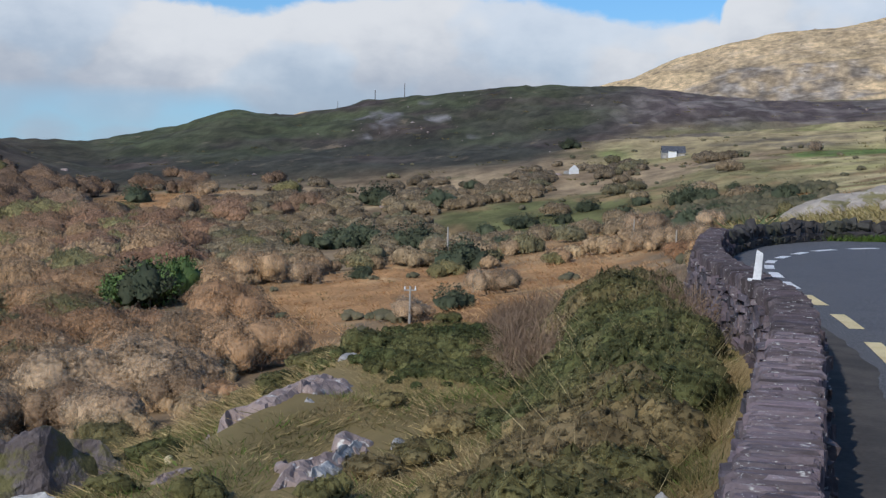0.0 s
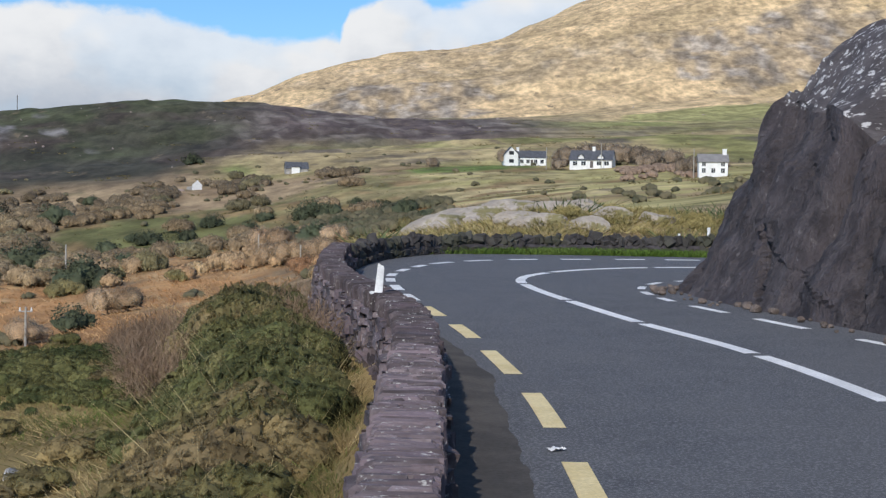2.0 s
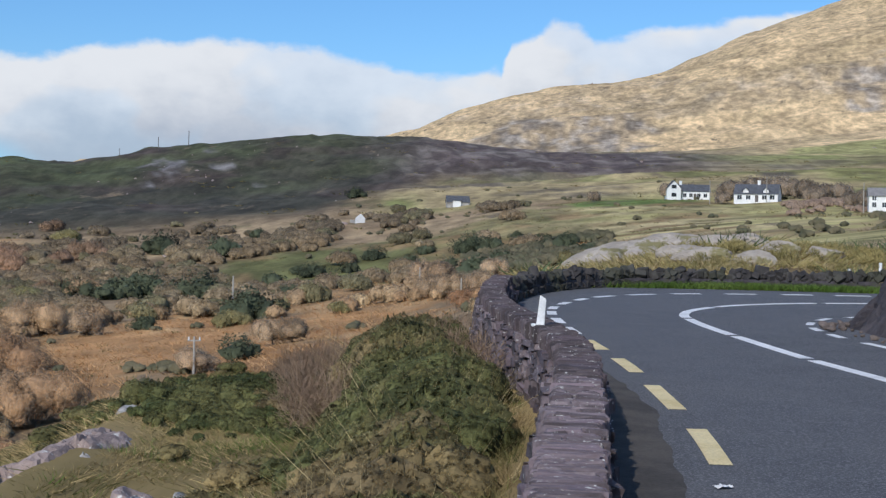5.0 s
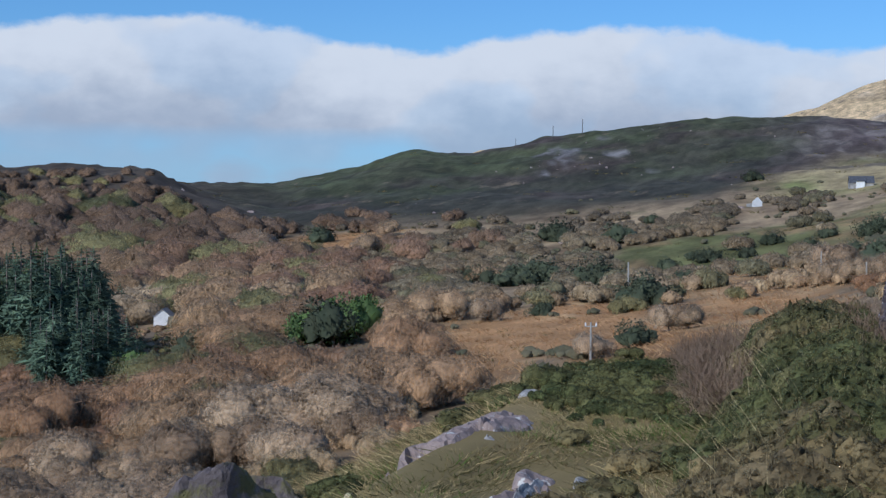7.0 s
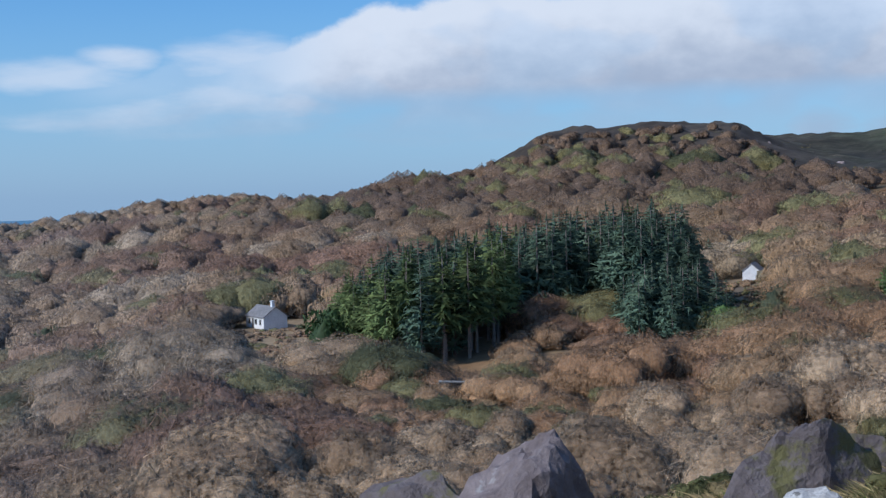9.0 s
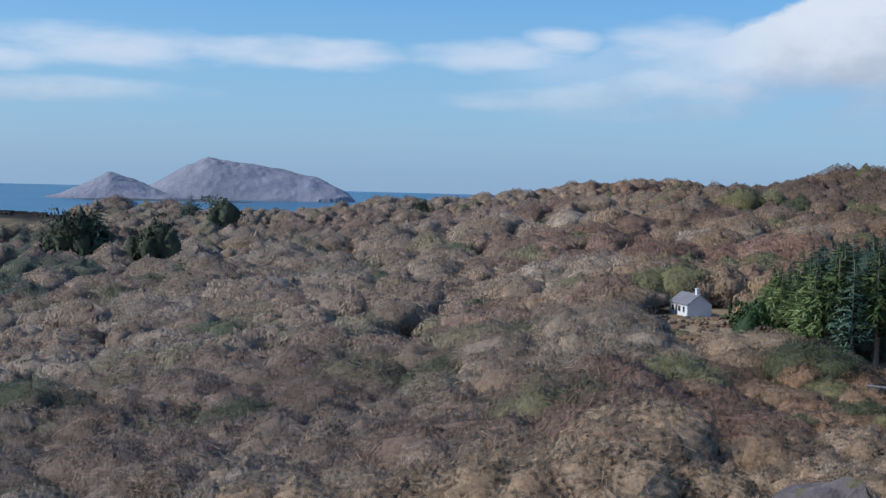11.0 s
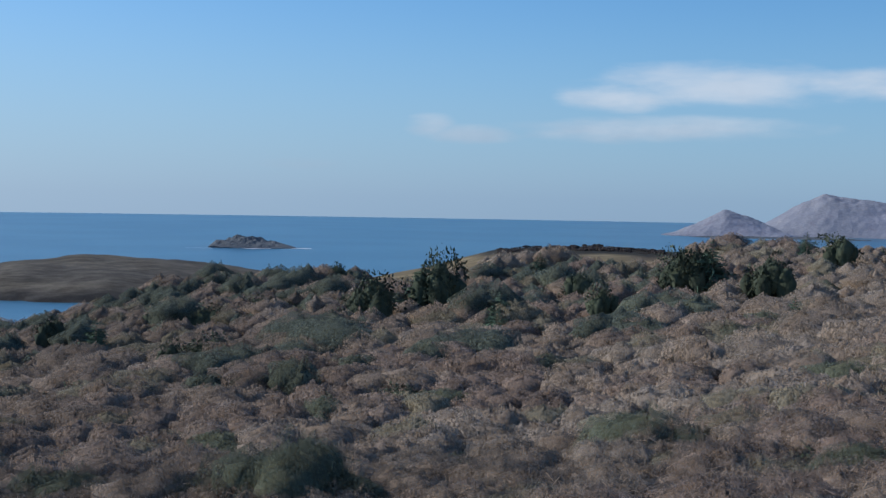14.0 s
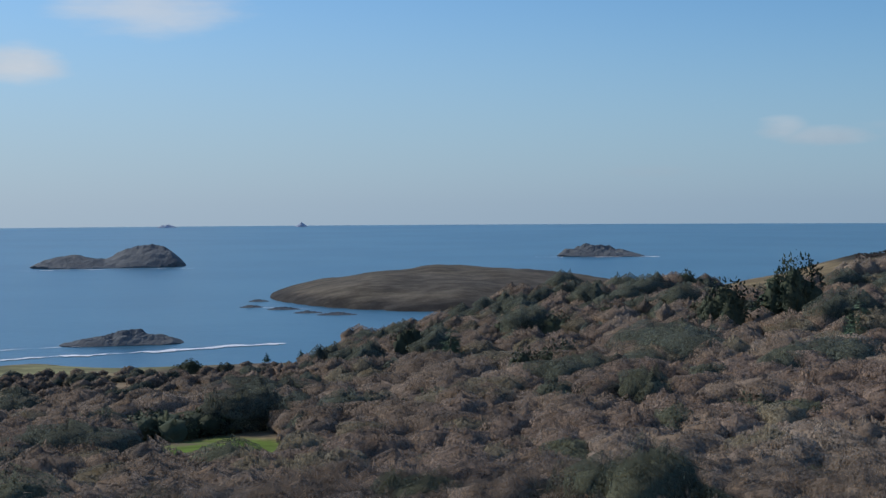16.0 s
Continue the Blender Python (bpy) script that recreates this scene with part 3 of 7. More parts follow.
def cover(a, r):
    """Plant cover of the land: base colours by place, with a cloud's shadow painted on the ridge."""
    x, y = polar(a, r)
    n1, n2, n3 = fbm(x / 40, y / 40, 4, 31), fbm(x / 11, y / 11, 3, 37), fbm(x / 150, y / 150, 4, 41)
    c = np.zeros(a.shape + (3,)) + np.array([0.29, 0.21, 0.13])
    c = mixc(c, [0.37, 0.275, 0.17], sstep(n1, -0.2, 0.4))
    c = mixc(c, [0.13, 0.115, 0.06], sstep(n2, 0.25, 0.6) * 0.7)
    # near bank
    near = sstep(r, 48, 24)
    bank = mixc(np.zeros_like(c) + np.array([0.22, 0.18, 0.08]), [0.36, 0.27, 0.13], sstep(n2, -0.1, 0.5))
    c = c * (1 - near[..., None]) + bank * near[..., None]
    # bracken
    br = bracken(a, r)
    c = mixc(c, [0.40, 0.228, 0.108], br)
    c = mixc(c, [0.46, 0.32, 0.18], br * sstep(n2, 0.0, 0.5) * 0.8)
    # green pasture
    gr = pasture(a, r)
    east = sstep(a, 0, 5)
    g = mixc(np.zeros_like(c) + np.array([0.17, 0.172, 0.072]), [0.28, 0.235, 0.12], sstep(n1 + 0.4 * n2, -0.15, 0.45))
    g_east = mixc(np.zeros_like(c) + np.array([0.37, 0.33, 0.15]), [0.52, 0.43, 0.235], sstep(n1 + 0.4 * n2, -0.15, 0.45))
    g = g * (1 - east[..., None]) + g_east * east[..., None]
    c = c * (1 - gr[..., None]) + g * gr[..., None]
    c = mixc(c, [0.30, 0.195, 0.105], sstep(fbm(x / 16, y / 16, 4, 57), 0.12, 0.36) * gr * 0.75)
    c = mixc(c, [0.115, 0.11, 0.05], sstep(fbm(x / 9, y / 9, 3, 58), 0.25, 0.45) * gr * 0.7)
    bright = np.maximum(blob(a, r, 5, 455, 2.5, 0.07, seed=12), blob(a, r, -2.5, 560, 2.5, 0.06, seed=14))
    c = mixc(c, [0.12, 0.20, 0.05], bright * 0.8)
    up = sstep(r, 480, 540) * sstep(a, -7, -3)
    ucol = mixc(np.zeros_like(c) + np.array([0.42, 0.335, 0.185]), [0.25, 0.24, 0.10], sstep(fbm(x / 55, y / 55, 4, 52), -0.15, 0.2))
    ucol = mixc(ucol, [0.17, 0.145, 0.12], sstep(fbm(x / 30, y / 30, 4, 54), 0.15, 0.4) * 0.8)
    c = c * (1 - up[..., None]) + ucol * up[..., None]
    # heath on the ridge and its foot, its colour darkened as cloud shadow
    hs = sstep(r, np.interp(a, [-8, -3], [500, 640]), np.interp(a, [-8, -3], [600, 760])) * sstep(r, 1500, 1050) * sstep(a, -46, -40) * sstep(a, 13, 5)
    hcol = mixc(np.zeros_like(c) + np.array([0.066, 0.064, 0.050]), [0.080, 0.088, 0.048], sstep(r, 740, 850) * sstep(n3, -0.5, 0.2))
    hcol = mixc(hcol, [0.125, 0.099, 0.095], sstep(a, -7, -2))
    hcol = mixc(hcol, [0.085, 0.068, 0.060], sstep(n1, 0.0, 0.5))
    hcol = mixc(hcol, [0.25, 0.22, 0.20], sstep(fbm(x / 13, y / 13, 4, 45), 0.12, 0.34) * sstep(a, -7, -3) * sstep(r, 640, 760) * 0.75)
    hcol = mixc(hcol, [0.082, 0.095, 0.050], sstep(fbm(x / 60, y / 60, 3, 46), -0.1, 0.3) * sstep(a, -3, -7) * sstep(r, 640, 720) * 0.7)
    hcol = mixc(hcol, [0.21, 0.20, 0.20], sstep(fbm(x / 18, y / 18, 4, 44), 0.32, 0.5) * blob(a, r, -13, 790, 4, 0.12, seed=15))
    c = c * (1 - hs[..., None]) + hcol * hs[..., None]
    # pale dry mountain grass
    ms = np.maximum(sstep(r, 1250, 1500), sstep(r, 700, 900) * sstep(a, 6, 12)) * sstep(a, -20, -17)
    mcol = mixc(np.zeros_like(c) + np.array([0.66, 0.49, 0.29]), [0.56, 0.42, 0.25], sstep(n3, -0.1, 0.4))
    speck = fbm(x / 14, y / 48, 4, 47)
    zone = np.maximum.reduce([blob(a, r, 1.5, 1640, 5.0, 0.10, 0.7, seed=26), blob(a, r, 17.5, 1690, 4.2, 0.085, 0.7, seed=27), 0.35 * blob(a, r, 9.5, 1760, 5.0, 0.05, 0.8, seed=33), 0.3 * blob(a, r, 3.0, 1900, 6.0, 0.06, 0.8, seed=34)])
    mcol = mixc(mcol, [0.36, 0.29, 0.16], sstep(speck + 0.3 * n3, 0.15, 0.5) * 0.25)
    mcol = mixc(mcol, [0.20, 0.175, 0.155], zone * (0.40 + 0.45 * sstep(speck, -0.1, 0.25)))
    mcol = mixc(mcol, [0.52, 0.46, 0.40], zone * sstep(fbm(x / 12, y / 40, 3, 49), 0.2, 0.35) * 0.6)
    mcol = mixc(mcol, [0.24, 0.235, 0.11], sstep(r, 1400, 900) * sstep(n3, -0.3, 0.3) * 0.8)
    mcol = mixc(mcol, [0.29, 0.31, 0.12], np.maximum(blob(a, r, 14.5, 1080, 3.5, 0.14, 0.6, seed=28), blob(a, r, 9.0, 900, 4.5, 0.08, 0.6, seed=29)) * 0.8)
    c = c * (1 - ms[..., None]) + mcol * ms[..., None]
    # coast
    co = sstep(a, -72, -76) * sstep(r, 520, 590)
    ccol = mixc(np.zeros_like(c) + np.array([0.24, 0.185, 0.105]), [0.15, 0.115, 0.085], sstep(n1, -0.2, 0.4))
    c = c * (1 - co[..., None]) + ccol * co[..., None]
    c = mixc(c, [0.122, 0.106, 0.085], sstep(r, 850, 880) * sstep(a, -88, -92) * (0.85 + 0.15 * sstep(n1, -0.3, 0.3)))
    rocks = sstep(height(a, r), SEA_Z + 8.0, SEA_Z + 4.0) * sstep(r, 800, 850)
    c = mixc(c, [0.06, 0.055, 0.05], rocks)
    top_heath = blob(a, r, -79.5, 672, 4.5, 0.07, 0.3, seed=16)
    c = mixc(c, [0.05, 0.045, 0.035], top_heath)
    # hill over the conifers
    hl = sstep(a, -50, -43) * sstep(a, -24, -30) * sstep(r, 430, 520)
    c = mixc(c, [0.10, 0.078, 0.062], hl * 0.75)
    lawn = lawns(a, r)
    c = mixc(c, [0.16, 0.24, 0.045], lawn * sstep(r, 560, 500))
    c = mixc(c, [0.25, 0.24, 0.12], lawn * sstep(r, 500, 560))
    return c


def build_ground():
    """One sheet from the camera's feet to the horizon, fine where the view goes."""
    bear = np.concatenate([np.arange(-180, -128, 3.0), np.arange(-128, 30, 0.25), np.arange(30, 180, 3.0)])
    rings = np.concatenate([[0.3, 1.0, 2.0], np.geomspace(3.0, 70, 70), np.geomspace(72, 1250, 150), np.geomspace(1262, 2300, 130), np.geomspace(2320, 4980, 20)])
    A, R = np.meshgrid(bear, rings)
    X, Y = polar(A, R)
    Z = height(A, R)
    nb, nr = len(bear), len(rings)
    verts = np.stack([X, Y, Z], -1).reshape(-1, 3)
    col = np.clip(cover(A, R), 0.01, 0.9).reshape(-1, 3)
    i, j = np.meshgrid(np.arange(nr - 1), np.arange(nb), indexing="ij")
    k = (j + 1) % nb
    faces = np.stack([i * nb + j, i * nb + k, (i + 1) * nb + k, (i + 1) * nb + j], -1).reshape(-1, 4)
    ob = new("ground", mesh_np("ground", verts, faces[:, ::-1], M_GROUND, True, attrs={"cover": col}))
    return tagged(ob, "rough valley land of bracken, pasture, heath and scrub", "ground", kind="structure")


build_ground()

# ---- sea ----
sv = [(0, 0, SEA_Z)] + [(math.sin(radians(b)) * q, math.cos(radians(b)) * q, SEA_Z) for q in (1200, 4985) for b in range(0, 360, 2)]
sf = [(0, 1 + i, 1 + (i + 1) % 180) for i in range(180)]
sf2 = [(1 + i, 181 + i, 181 + (i + 1) % 180) for i in range(180)] + [(1 + i, 181 + (i + 1) % 180, 1 + (i + 1) % 180) for i in range(180)]
tagged(new("water", mesh_np("water", sv, np.array(sf + sf2)[:, ::-1], M_SEA, True)), "deep blue sea reaching to the horizon", "sea", kind="structure")

# ---- road ----
SLOPE = 0.03
KERB_LINE = [(-1.4, -22), (-0.35, -8), (0.1, 0), (0.42, 6), (0.72, 11), (0.7, 14), (0.05, 18.5), (-0.05, 23), (0.0, 27), (0.4, 30.3), (2.5, 32.2), (8.3, 32.2), (16, 31.2), (26, 27)]
OUTER = [(-0.2, -20), (0.4, -8), (0.95, 1), (1.28, 6), (1.43, 8.4), (1.53, 11), (1.5, 13), (1.36, 16), (1.1, 18.6), (0.82, 21.5), (0.72, 24), (0.9, 25.8), (1.55, 28), (2.2, 29.1), (3.1, 29.95), (4.2, 30.5), (6.6, 31.0), (10, 31.0), (16, 30), (26, 26)]
CENTRE = [(2.9, -20), (3.6, -8), (4.2, 1), (4.46, 6), (4.49, 10.3), (4.4, 12.8), (4.15, 14.9), (3.67, 17.3), (3.27, 20.1), (3.02, 22.4), (3.02, 24.2), (3.5, 25.7), (4.64, 27.2), (6.57, 28.3), (10, 28.7), (16, 27.8), (26, 24)]
INNER = [(5.8, -20), (6.6, -8), (7.0, 1), (7.05, 8), (6.75, 12), (6.31, 14.2), (5.86, 15.9), (5.4, 17.8), (5.08, 19.1), (4.8, 20.6), (4.78, 22.3), (5.2, 23.6), (5.97, 24.5), (8, 25.4), (12, 25.7), (18, 24.5), (26, 21)]
RIGHT = [(6.4, -20), (7.2, -8), (7.6, 1), (7.6, 8), (7.25, 12), (6.8, 14.5), (6.3, 16.6), (5.85, 18.6), (5.5, 20.3), (5.4, 21.8), (5.8, 23.0), (7.0, 24.1), (9, 24.8), (12.5, 25.0), (18, 23.8), (26, 20.3)]


def spline(points, step=0.25):
    """Smooth curve through points, resampled at an even step; returns points and unit tangents."""
    p = np.array(points, float)
    p = np.concatenate([[2 * p[0] - p[1]], p, [2 * p[-1] - p[-2]]])
    out = []
    for i in range(1, len(p) - 2):
        u = np.linspace(0, 1, 24, endpoint=False)[:, None]
        a, b, c, d = p[i - 1], p[i], p[i + 1], p[i + 2]
        out.append(0.5 * ((2 * b) + (c - a) * u + (2 * a - 5 * b + 4 * c - d) * u * u + (3 * b - a - 3 * c + d) * u ** 3))
    q = np.concatenate(out + [p[-2:-1]])
    s = np.concatenate([[0], np.cumsum(np.hypot(*np.diff(q, axis=0).T))])
    t = np.arange(0, s[-1], step)
    r = np.stack([np.interp(t, s, q[:, 0]), np.interp(t, s, q[:, 1])], 1)
    tan = np.gradient(r, axis=0)
    return r, tan / np.linalg.norm(tan, axis=1)[:, None]


def road_z(x, y):
    return SLOPE * np.asarray(y)


def build_road():
    lines = []
    for pts in (KERB_LINE, OUTER, CENTRE, INNER, RIGHT):
        q, _ = spline(pts, 0.1)
        lines.append(q[np.linspace(0, len(q) - 1, 260).astype(int)])
    g = np.stack(lines, 1)
    fine = np.concatenate([g[:, i:i + 1] * (1 - u) + g[:, i + 1:i + 2] * u for i in range(4) for u in (0, 0.25, 0.5, 0.75)] + [g[:, 4:5]], 1)
    n, m = fine.shape[:2]
    z = road_z(fine[..., 0], fine[..., 1]) + 0.008 * fbm(fine[..., 0], fine[..., 1], 3, 2) * 0
    v = np.concatenate([fine, z[..., None]], -1).reshape(-1, 3)
    i, j = np.meshgrid(np.arange(n - 1), np.arange(m - 1), indexing="ij")
    f = np.stack([i * m + j, i * m + j + 1, (i + 1) * m + j + 1, (i + 1) * m + j], -1).reshape(-1, 4)
    road = tagged(new("road", mesh_np("road", v, f, M_ROAD, True)), "grey asphalt road bending behind a rock face", "road", kind="structure")

    def strip(name, pts, s0, s1, width, mat):
        q, t = spline(pts, 0.1)
        a, b = int(s0 / 0.1), int(s1 / 0.1) + 1
        q, t = q[a:b], t[a:b]
        if len(q) < 2:
            return
        nrm = np.stack([t[:, 1], -t[:, 0]], 1)
        le, ri = q - nrm * width / 2, q + nrm * width / 2
        k = len(q)
        vv = np.concatenate([le, ri])
        low = np.concatenate([vv, (road_z(vv[:, 0], vv[:, 1]) - 0.002)[:, None]], 1)
        high = np.concatenate([vv, (road_z(vv[:, 0], vv[:, 1]) + 0.005)[:, None]], 1)
        e = np.arange(k - 1)
        top = np.stack([e, e + k, e + 1 + k, e + 1], 1)
        side_l = np.stack([e + 2 * k, e, e + 1, e + 1 + 2 * k], 1)
        side_r = np.stack([e + k, e + 3 * k, e + 1 + 3 * k, e + 1 + k], 1)
        part(name, mesh_np(name, np.concatenate([high, low]), np.concatenate([top, side_l, side_r]), mat), road)

    def length_at(pts, y):
        q, _ = spline(pts, 0.1)
        return 0.1 * int(np.argmin(np.abs(q[: len(q) // 2 + 60, 1] - y)))

    def dashes(pts, first, ys, gaps, width, white_y):
        """Edge dashes, closer together round the bend."""
        q, _ = spline(pts, 0.1)
        s = length_at(pts, first) - 2.78 * 6
        bend = length_at(pts, ys[-1])
        while s < 0.1 * len(q) - 2:
            y_ = q[min(int(s / 0.1), len(q) - 1), 1] if s < bend else ys[-1]
            gap = float(np.interp(y_, ys, gaps))
            strip("edge_dash", pts, s, s + 0.585 * gap, width, M_YELLOW if y_ < white_y else M_WHITE)
            s += gap

    dashes(OUTER, 9.85, (13, 17, 21, 25.5), (2.78, 2.2, 1.75, 1.28), 0.165, 18.5)
    s = length_at(CENTRE, 14.2) - 3.1 * 8
    total = 0.1 * len(spline(CENTRE, 0.1)[0])
    while s < total - 3:
        strip("centre_line", CENTRE, s, s + 2.95, 0.17, M_WHITE)
        s += 3.1
    dashes(INNER, 14.3, (13, 16, 19, 22), (2.78, 2.2, 1.6, 1.1), 0.13, -99)
    # gritty gutter along the wall
    kq, kt = spline(KERB_LINE, 0.1)
    sel = (kq[:, 1] < 26) & (kq[:, 1] > -15)
    kq, kt = kq[sel], kt[sel]
    nrm = np.stack([kt[:, 1], -kt[:, 0]], 1)
    inner = kq + nrm * (0.52 + 0.10 * fbm(kq[:, 1] * 1.3, kq[:, 1] * 0, 3, 4))[:, None] * np.interp(kq[:, 1], [-10, 16, 24], [1, 1, 0.4])[:, None]
    vv = np.concatenate([kq - nrm * 0.1, inner])
    vv = np.concatenate([vv, (road_z(vv[:, 0], vv[:, 1]) + 0.004)[:, None]], 1)
    vv[: len(kq), 2] += 0.03
    e = np.arange(len(kq) - 1)
    k = len(kq)
    part("gutter", mesh_np("gutter", vv, np.stack([e, e + k, e + 1 + k, e + 1], 1), M_GUTTER, True), road, "brown gritty gutter along the wall")
    return road


build_road()


# ---- stones ----
def stone_mesh(name, size, jitter, seed, mat):
    """A rough block with knocked-off edges: a box of 8 corners with uneven faces and a ridge."""
    r = np.random.default_rng(seed)
    bm = bmesh.new()
    bmesh.ops.create_cube(bm, size=1.0)
    bmesh.ops.bevel(bm, geom=bm.edges[:], offset=0.09, segments=1, affect="EDGES")
    for v in bm.verts:
        v.co = Vector([c * s * (1 + jitter * (r.random() - 0.5)) + 0.25 * jitter * min(size) * (r.random() - 0.5) for c, s in zip(v.co, size)])
    me = bpy.data.meshes.new(name)
    bm.to_mesh(me)
    bm.free()
    me.materials.append(mat)
    return me


def boulder_mesh(name, size, seed, mat, lumps=0.35, sub=3, facets=0.0, rugged=0.0):
    r = np.random.default_rng(seed)
    bm = bmesh.new()
    bmesh.ops.create_icosphere(bm, subdivisions=sub, radius=1.0)
    planes = [(Vector(r.normal(size=3)).normalized(), 0.62 + 0.25 * r.random()) for _ in range(9)]
    off = Vector(r.random(3) * 50)
    for v in bm.verts:
        p = v.co.copy()
        for nrm, d in planes:
            k = p.dot(nrm)
            if k > d:
                p -= nrm * (k - d) * (0.85 if facets == 0 else facets)
        p *= 1 + lumps * 0.5 * noise.noise(p * 1.3 + off) + lumps * 0.25 * noise.noise(p * 4.1 + off)
        if rugged:
            # bedding steps along the length and broken edges
            w_ = Vector((p.x * size[0] * 1.2, p.y * size[1] * 5, p.z * size[2] * 5)) + off
            p *= 1 + rugged * (1.5 * noise.noise(w_) + noise.noise(w_ * 2.7) + 0.6 * noise.noise(w_ * 6))
        v.co = Vector((p.x * size[0], p.y * size[1], p.z * size[2]))
    for f in bm.faces:
        f.smooth = sub > 3 and not rugged
    me = bpy.data.meshes.new(name)
    bm.to_mesh(me)
    bm.free()
    me.materials.append(mat)
    return me


# ---- roadside wall ----
WALL_Q, WALL_T = spline(WALL_LINE, 0.05)
WALL_S = np.arange(len(WALL_Q)) * 0.05


def wall_at(s):
    q = np.array([np.interp(s, WALL_S, WALL_Q[:, 0]), np.interp(s, WALL_S, WALL_Q[:, 1])])
    t = np.array([np.interp(s, WALL_S, WALL_T[:, 0]), np.interp(s, WALL_S, WALL_T[:, 1])])
    return q, t / np.linalg.norm(t)


def wall_top(y, s):
    return SLOPE * y + (0.55 if s < WALL_S[np.argmin(np.abs(WALL_Q[:, 1] - 25.5))] else 0.30)


def build_wall():
    wall = tagged(new("stone_wall"), "dry-laid purple slate wall with upright coping along the road", "stone wall")
    ss = np.arange(0, WALL_S[-1], 0.2)
    v, f = [], []
    for s in ss:
        q, t = wall_at(s)
        nr = np.array([t[1], -t[0]])
        zt = wall_top(q[1], s) - 0.10
        for off, z in ((-0.42, zt - 1.7), (-0.13, zt), (0.13, zt), (0.22, SLOPE * q[1] - 0.3)):
            p = q + nr * off
            v.append((p[0], p[1], z))
    for i in range(len(ss) - 1):
        for k in range(3):
            f.append((4 * i + k, 4 * i + k + 1, 4 * i + 5 + k, 4 * i + 4 + k))
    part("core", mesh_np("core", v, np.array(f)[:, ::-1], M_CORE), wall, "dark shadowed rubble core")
    slabs = [stone_mesh("coping", (0.21, 0.085, 0.17), 0.22, 100 + i, M_SLATE) for i in range(10)]
    lumps = [stone_mesh("stone", (0.09, 0.22, 0.085), 0.5, 200 + i, M_SLATE) for i in range(10)]
    r = np.random.default_rng(3)
    s_start = WALL_S[np.argmin(np.abs(WALL_Q[:, 1] - 3.0))]
    s_split = WALL_S[np.argmin(np.abs(WALL_Q[:, 1] - 25.5))]
    joined_v, joined_f, joined_m = [], [], []

    def place(me, m, own, name, kind=0):
        if own:
            ob = part(name, me, wall)
            ob.matrix_local = m
            return
        base = sum(len(a) for a in joined_v)
        co = np.empty(len(me.vertices) * 3, np.float32)
        me.vertices.foreach_get("co", co)
        mat = np.array(m)
        joined_v.append(co.reshape(-1, 3) @ mat[:3, :3].T + mat[:3, 3])
        for p in me.polygons:
            vs = [base + k for k in p.vertices]
            for k in range(1, len(vs) - 1):
                joined_f.append((vs[0], vs[k], vs[k + 1]))
                joined_m.append(kind)

    # coping: slates on edge, side by side across the top
    s = WALL_S[np.argmin(np.abs(WALL_Q[:, 1] + 3.0))]
    count = 0
    while s < WALL_S[-1] - 0.3:
        q, t = wall_at(s)
        thick = 0.02 + 0.035 * r.random() ** 1.5
        far = s > s_split
        ang = math.atan2(t[1], t[0]) - math.pi / 2 + r.normal() * 0.07
        z = wall_top(q[1], s) - 0.085 + r.normal() * (0.004 if not far else 0.05)
        nr = np.array([t[1], -t[0]])
        p = q + nr * r.normal() * (0.012 if not far else 0.032)
        m = pose(p[0], p[1], z, r.normal() * 9, r.normal() * 3, math.degrees(ang)) @ Matrix.Diagonal((1.0 + r.normal() * 0.05, thick / 0.085 * 1.02 * (1.9 if far else 1), 1.0 + 0.08 * r.normal(), 1))
        own = False
        if far:
            m = pose(p[0], p[1], z + 0.02 + 0.07 * r.random(), r.normal() * 25, r.normal() * 25, r.random() * 360) @ Matrix.Diagonal((0.5 + 0.5 * r.random(), 2.0 + 2 * r.random(), 0.8 + 0.7 * r.random(), 1))
            place(slabs[r.integers(10)], m, own, "coping_stone", 1)
        else:
            whole = 0.335 + 0.022 * r.normal()
            cut = whole * (0.25 + 0.5 * r.random()) if r.random() < 0.4 else 0
            for lo, hi in ((0, cut), (cut, whole)) if cut else ((0, whole),):
                pp = p + nr * ((lo + hi) / 2 - whole / 2)
                mm = pose(pp[0], pp[1], z + r.normal() * 0.004, r.normal() * 4, r.normal() * 1.5, math.degrees(ang) + r.normal() * 2) @ Matrix.Diagonal(((hi - lo) / 0.21 * 0.99, thick / 0.085 * 1.05, 0.97 + 0.06 * r.random(), 1))
                own = s_start < s and count < 300
                count += own
                place(slabs[r.integers(10)], mm, own, "coping_stone", 0)
        s += thick * (1.8 if far else 1)
    # faces
    count = 0
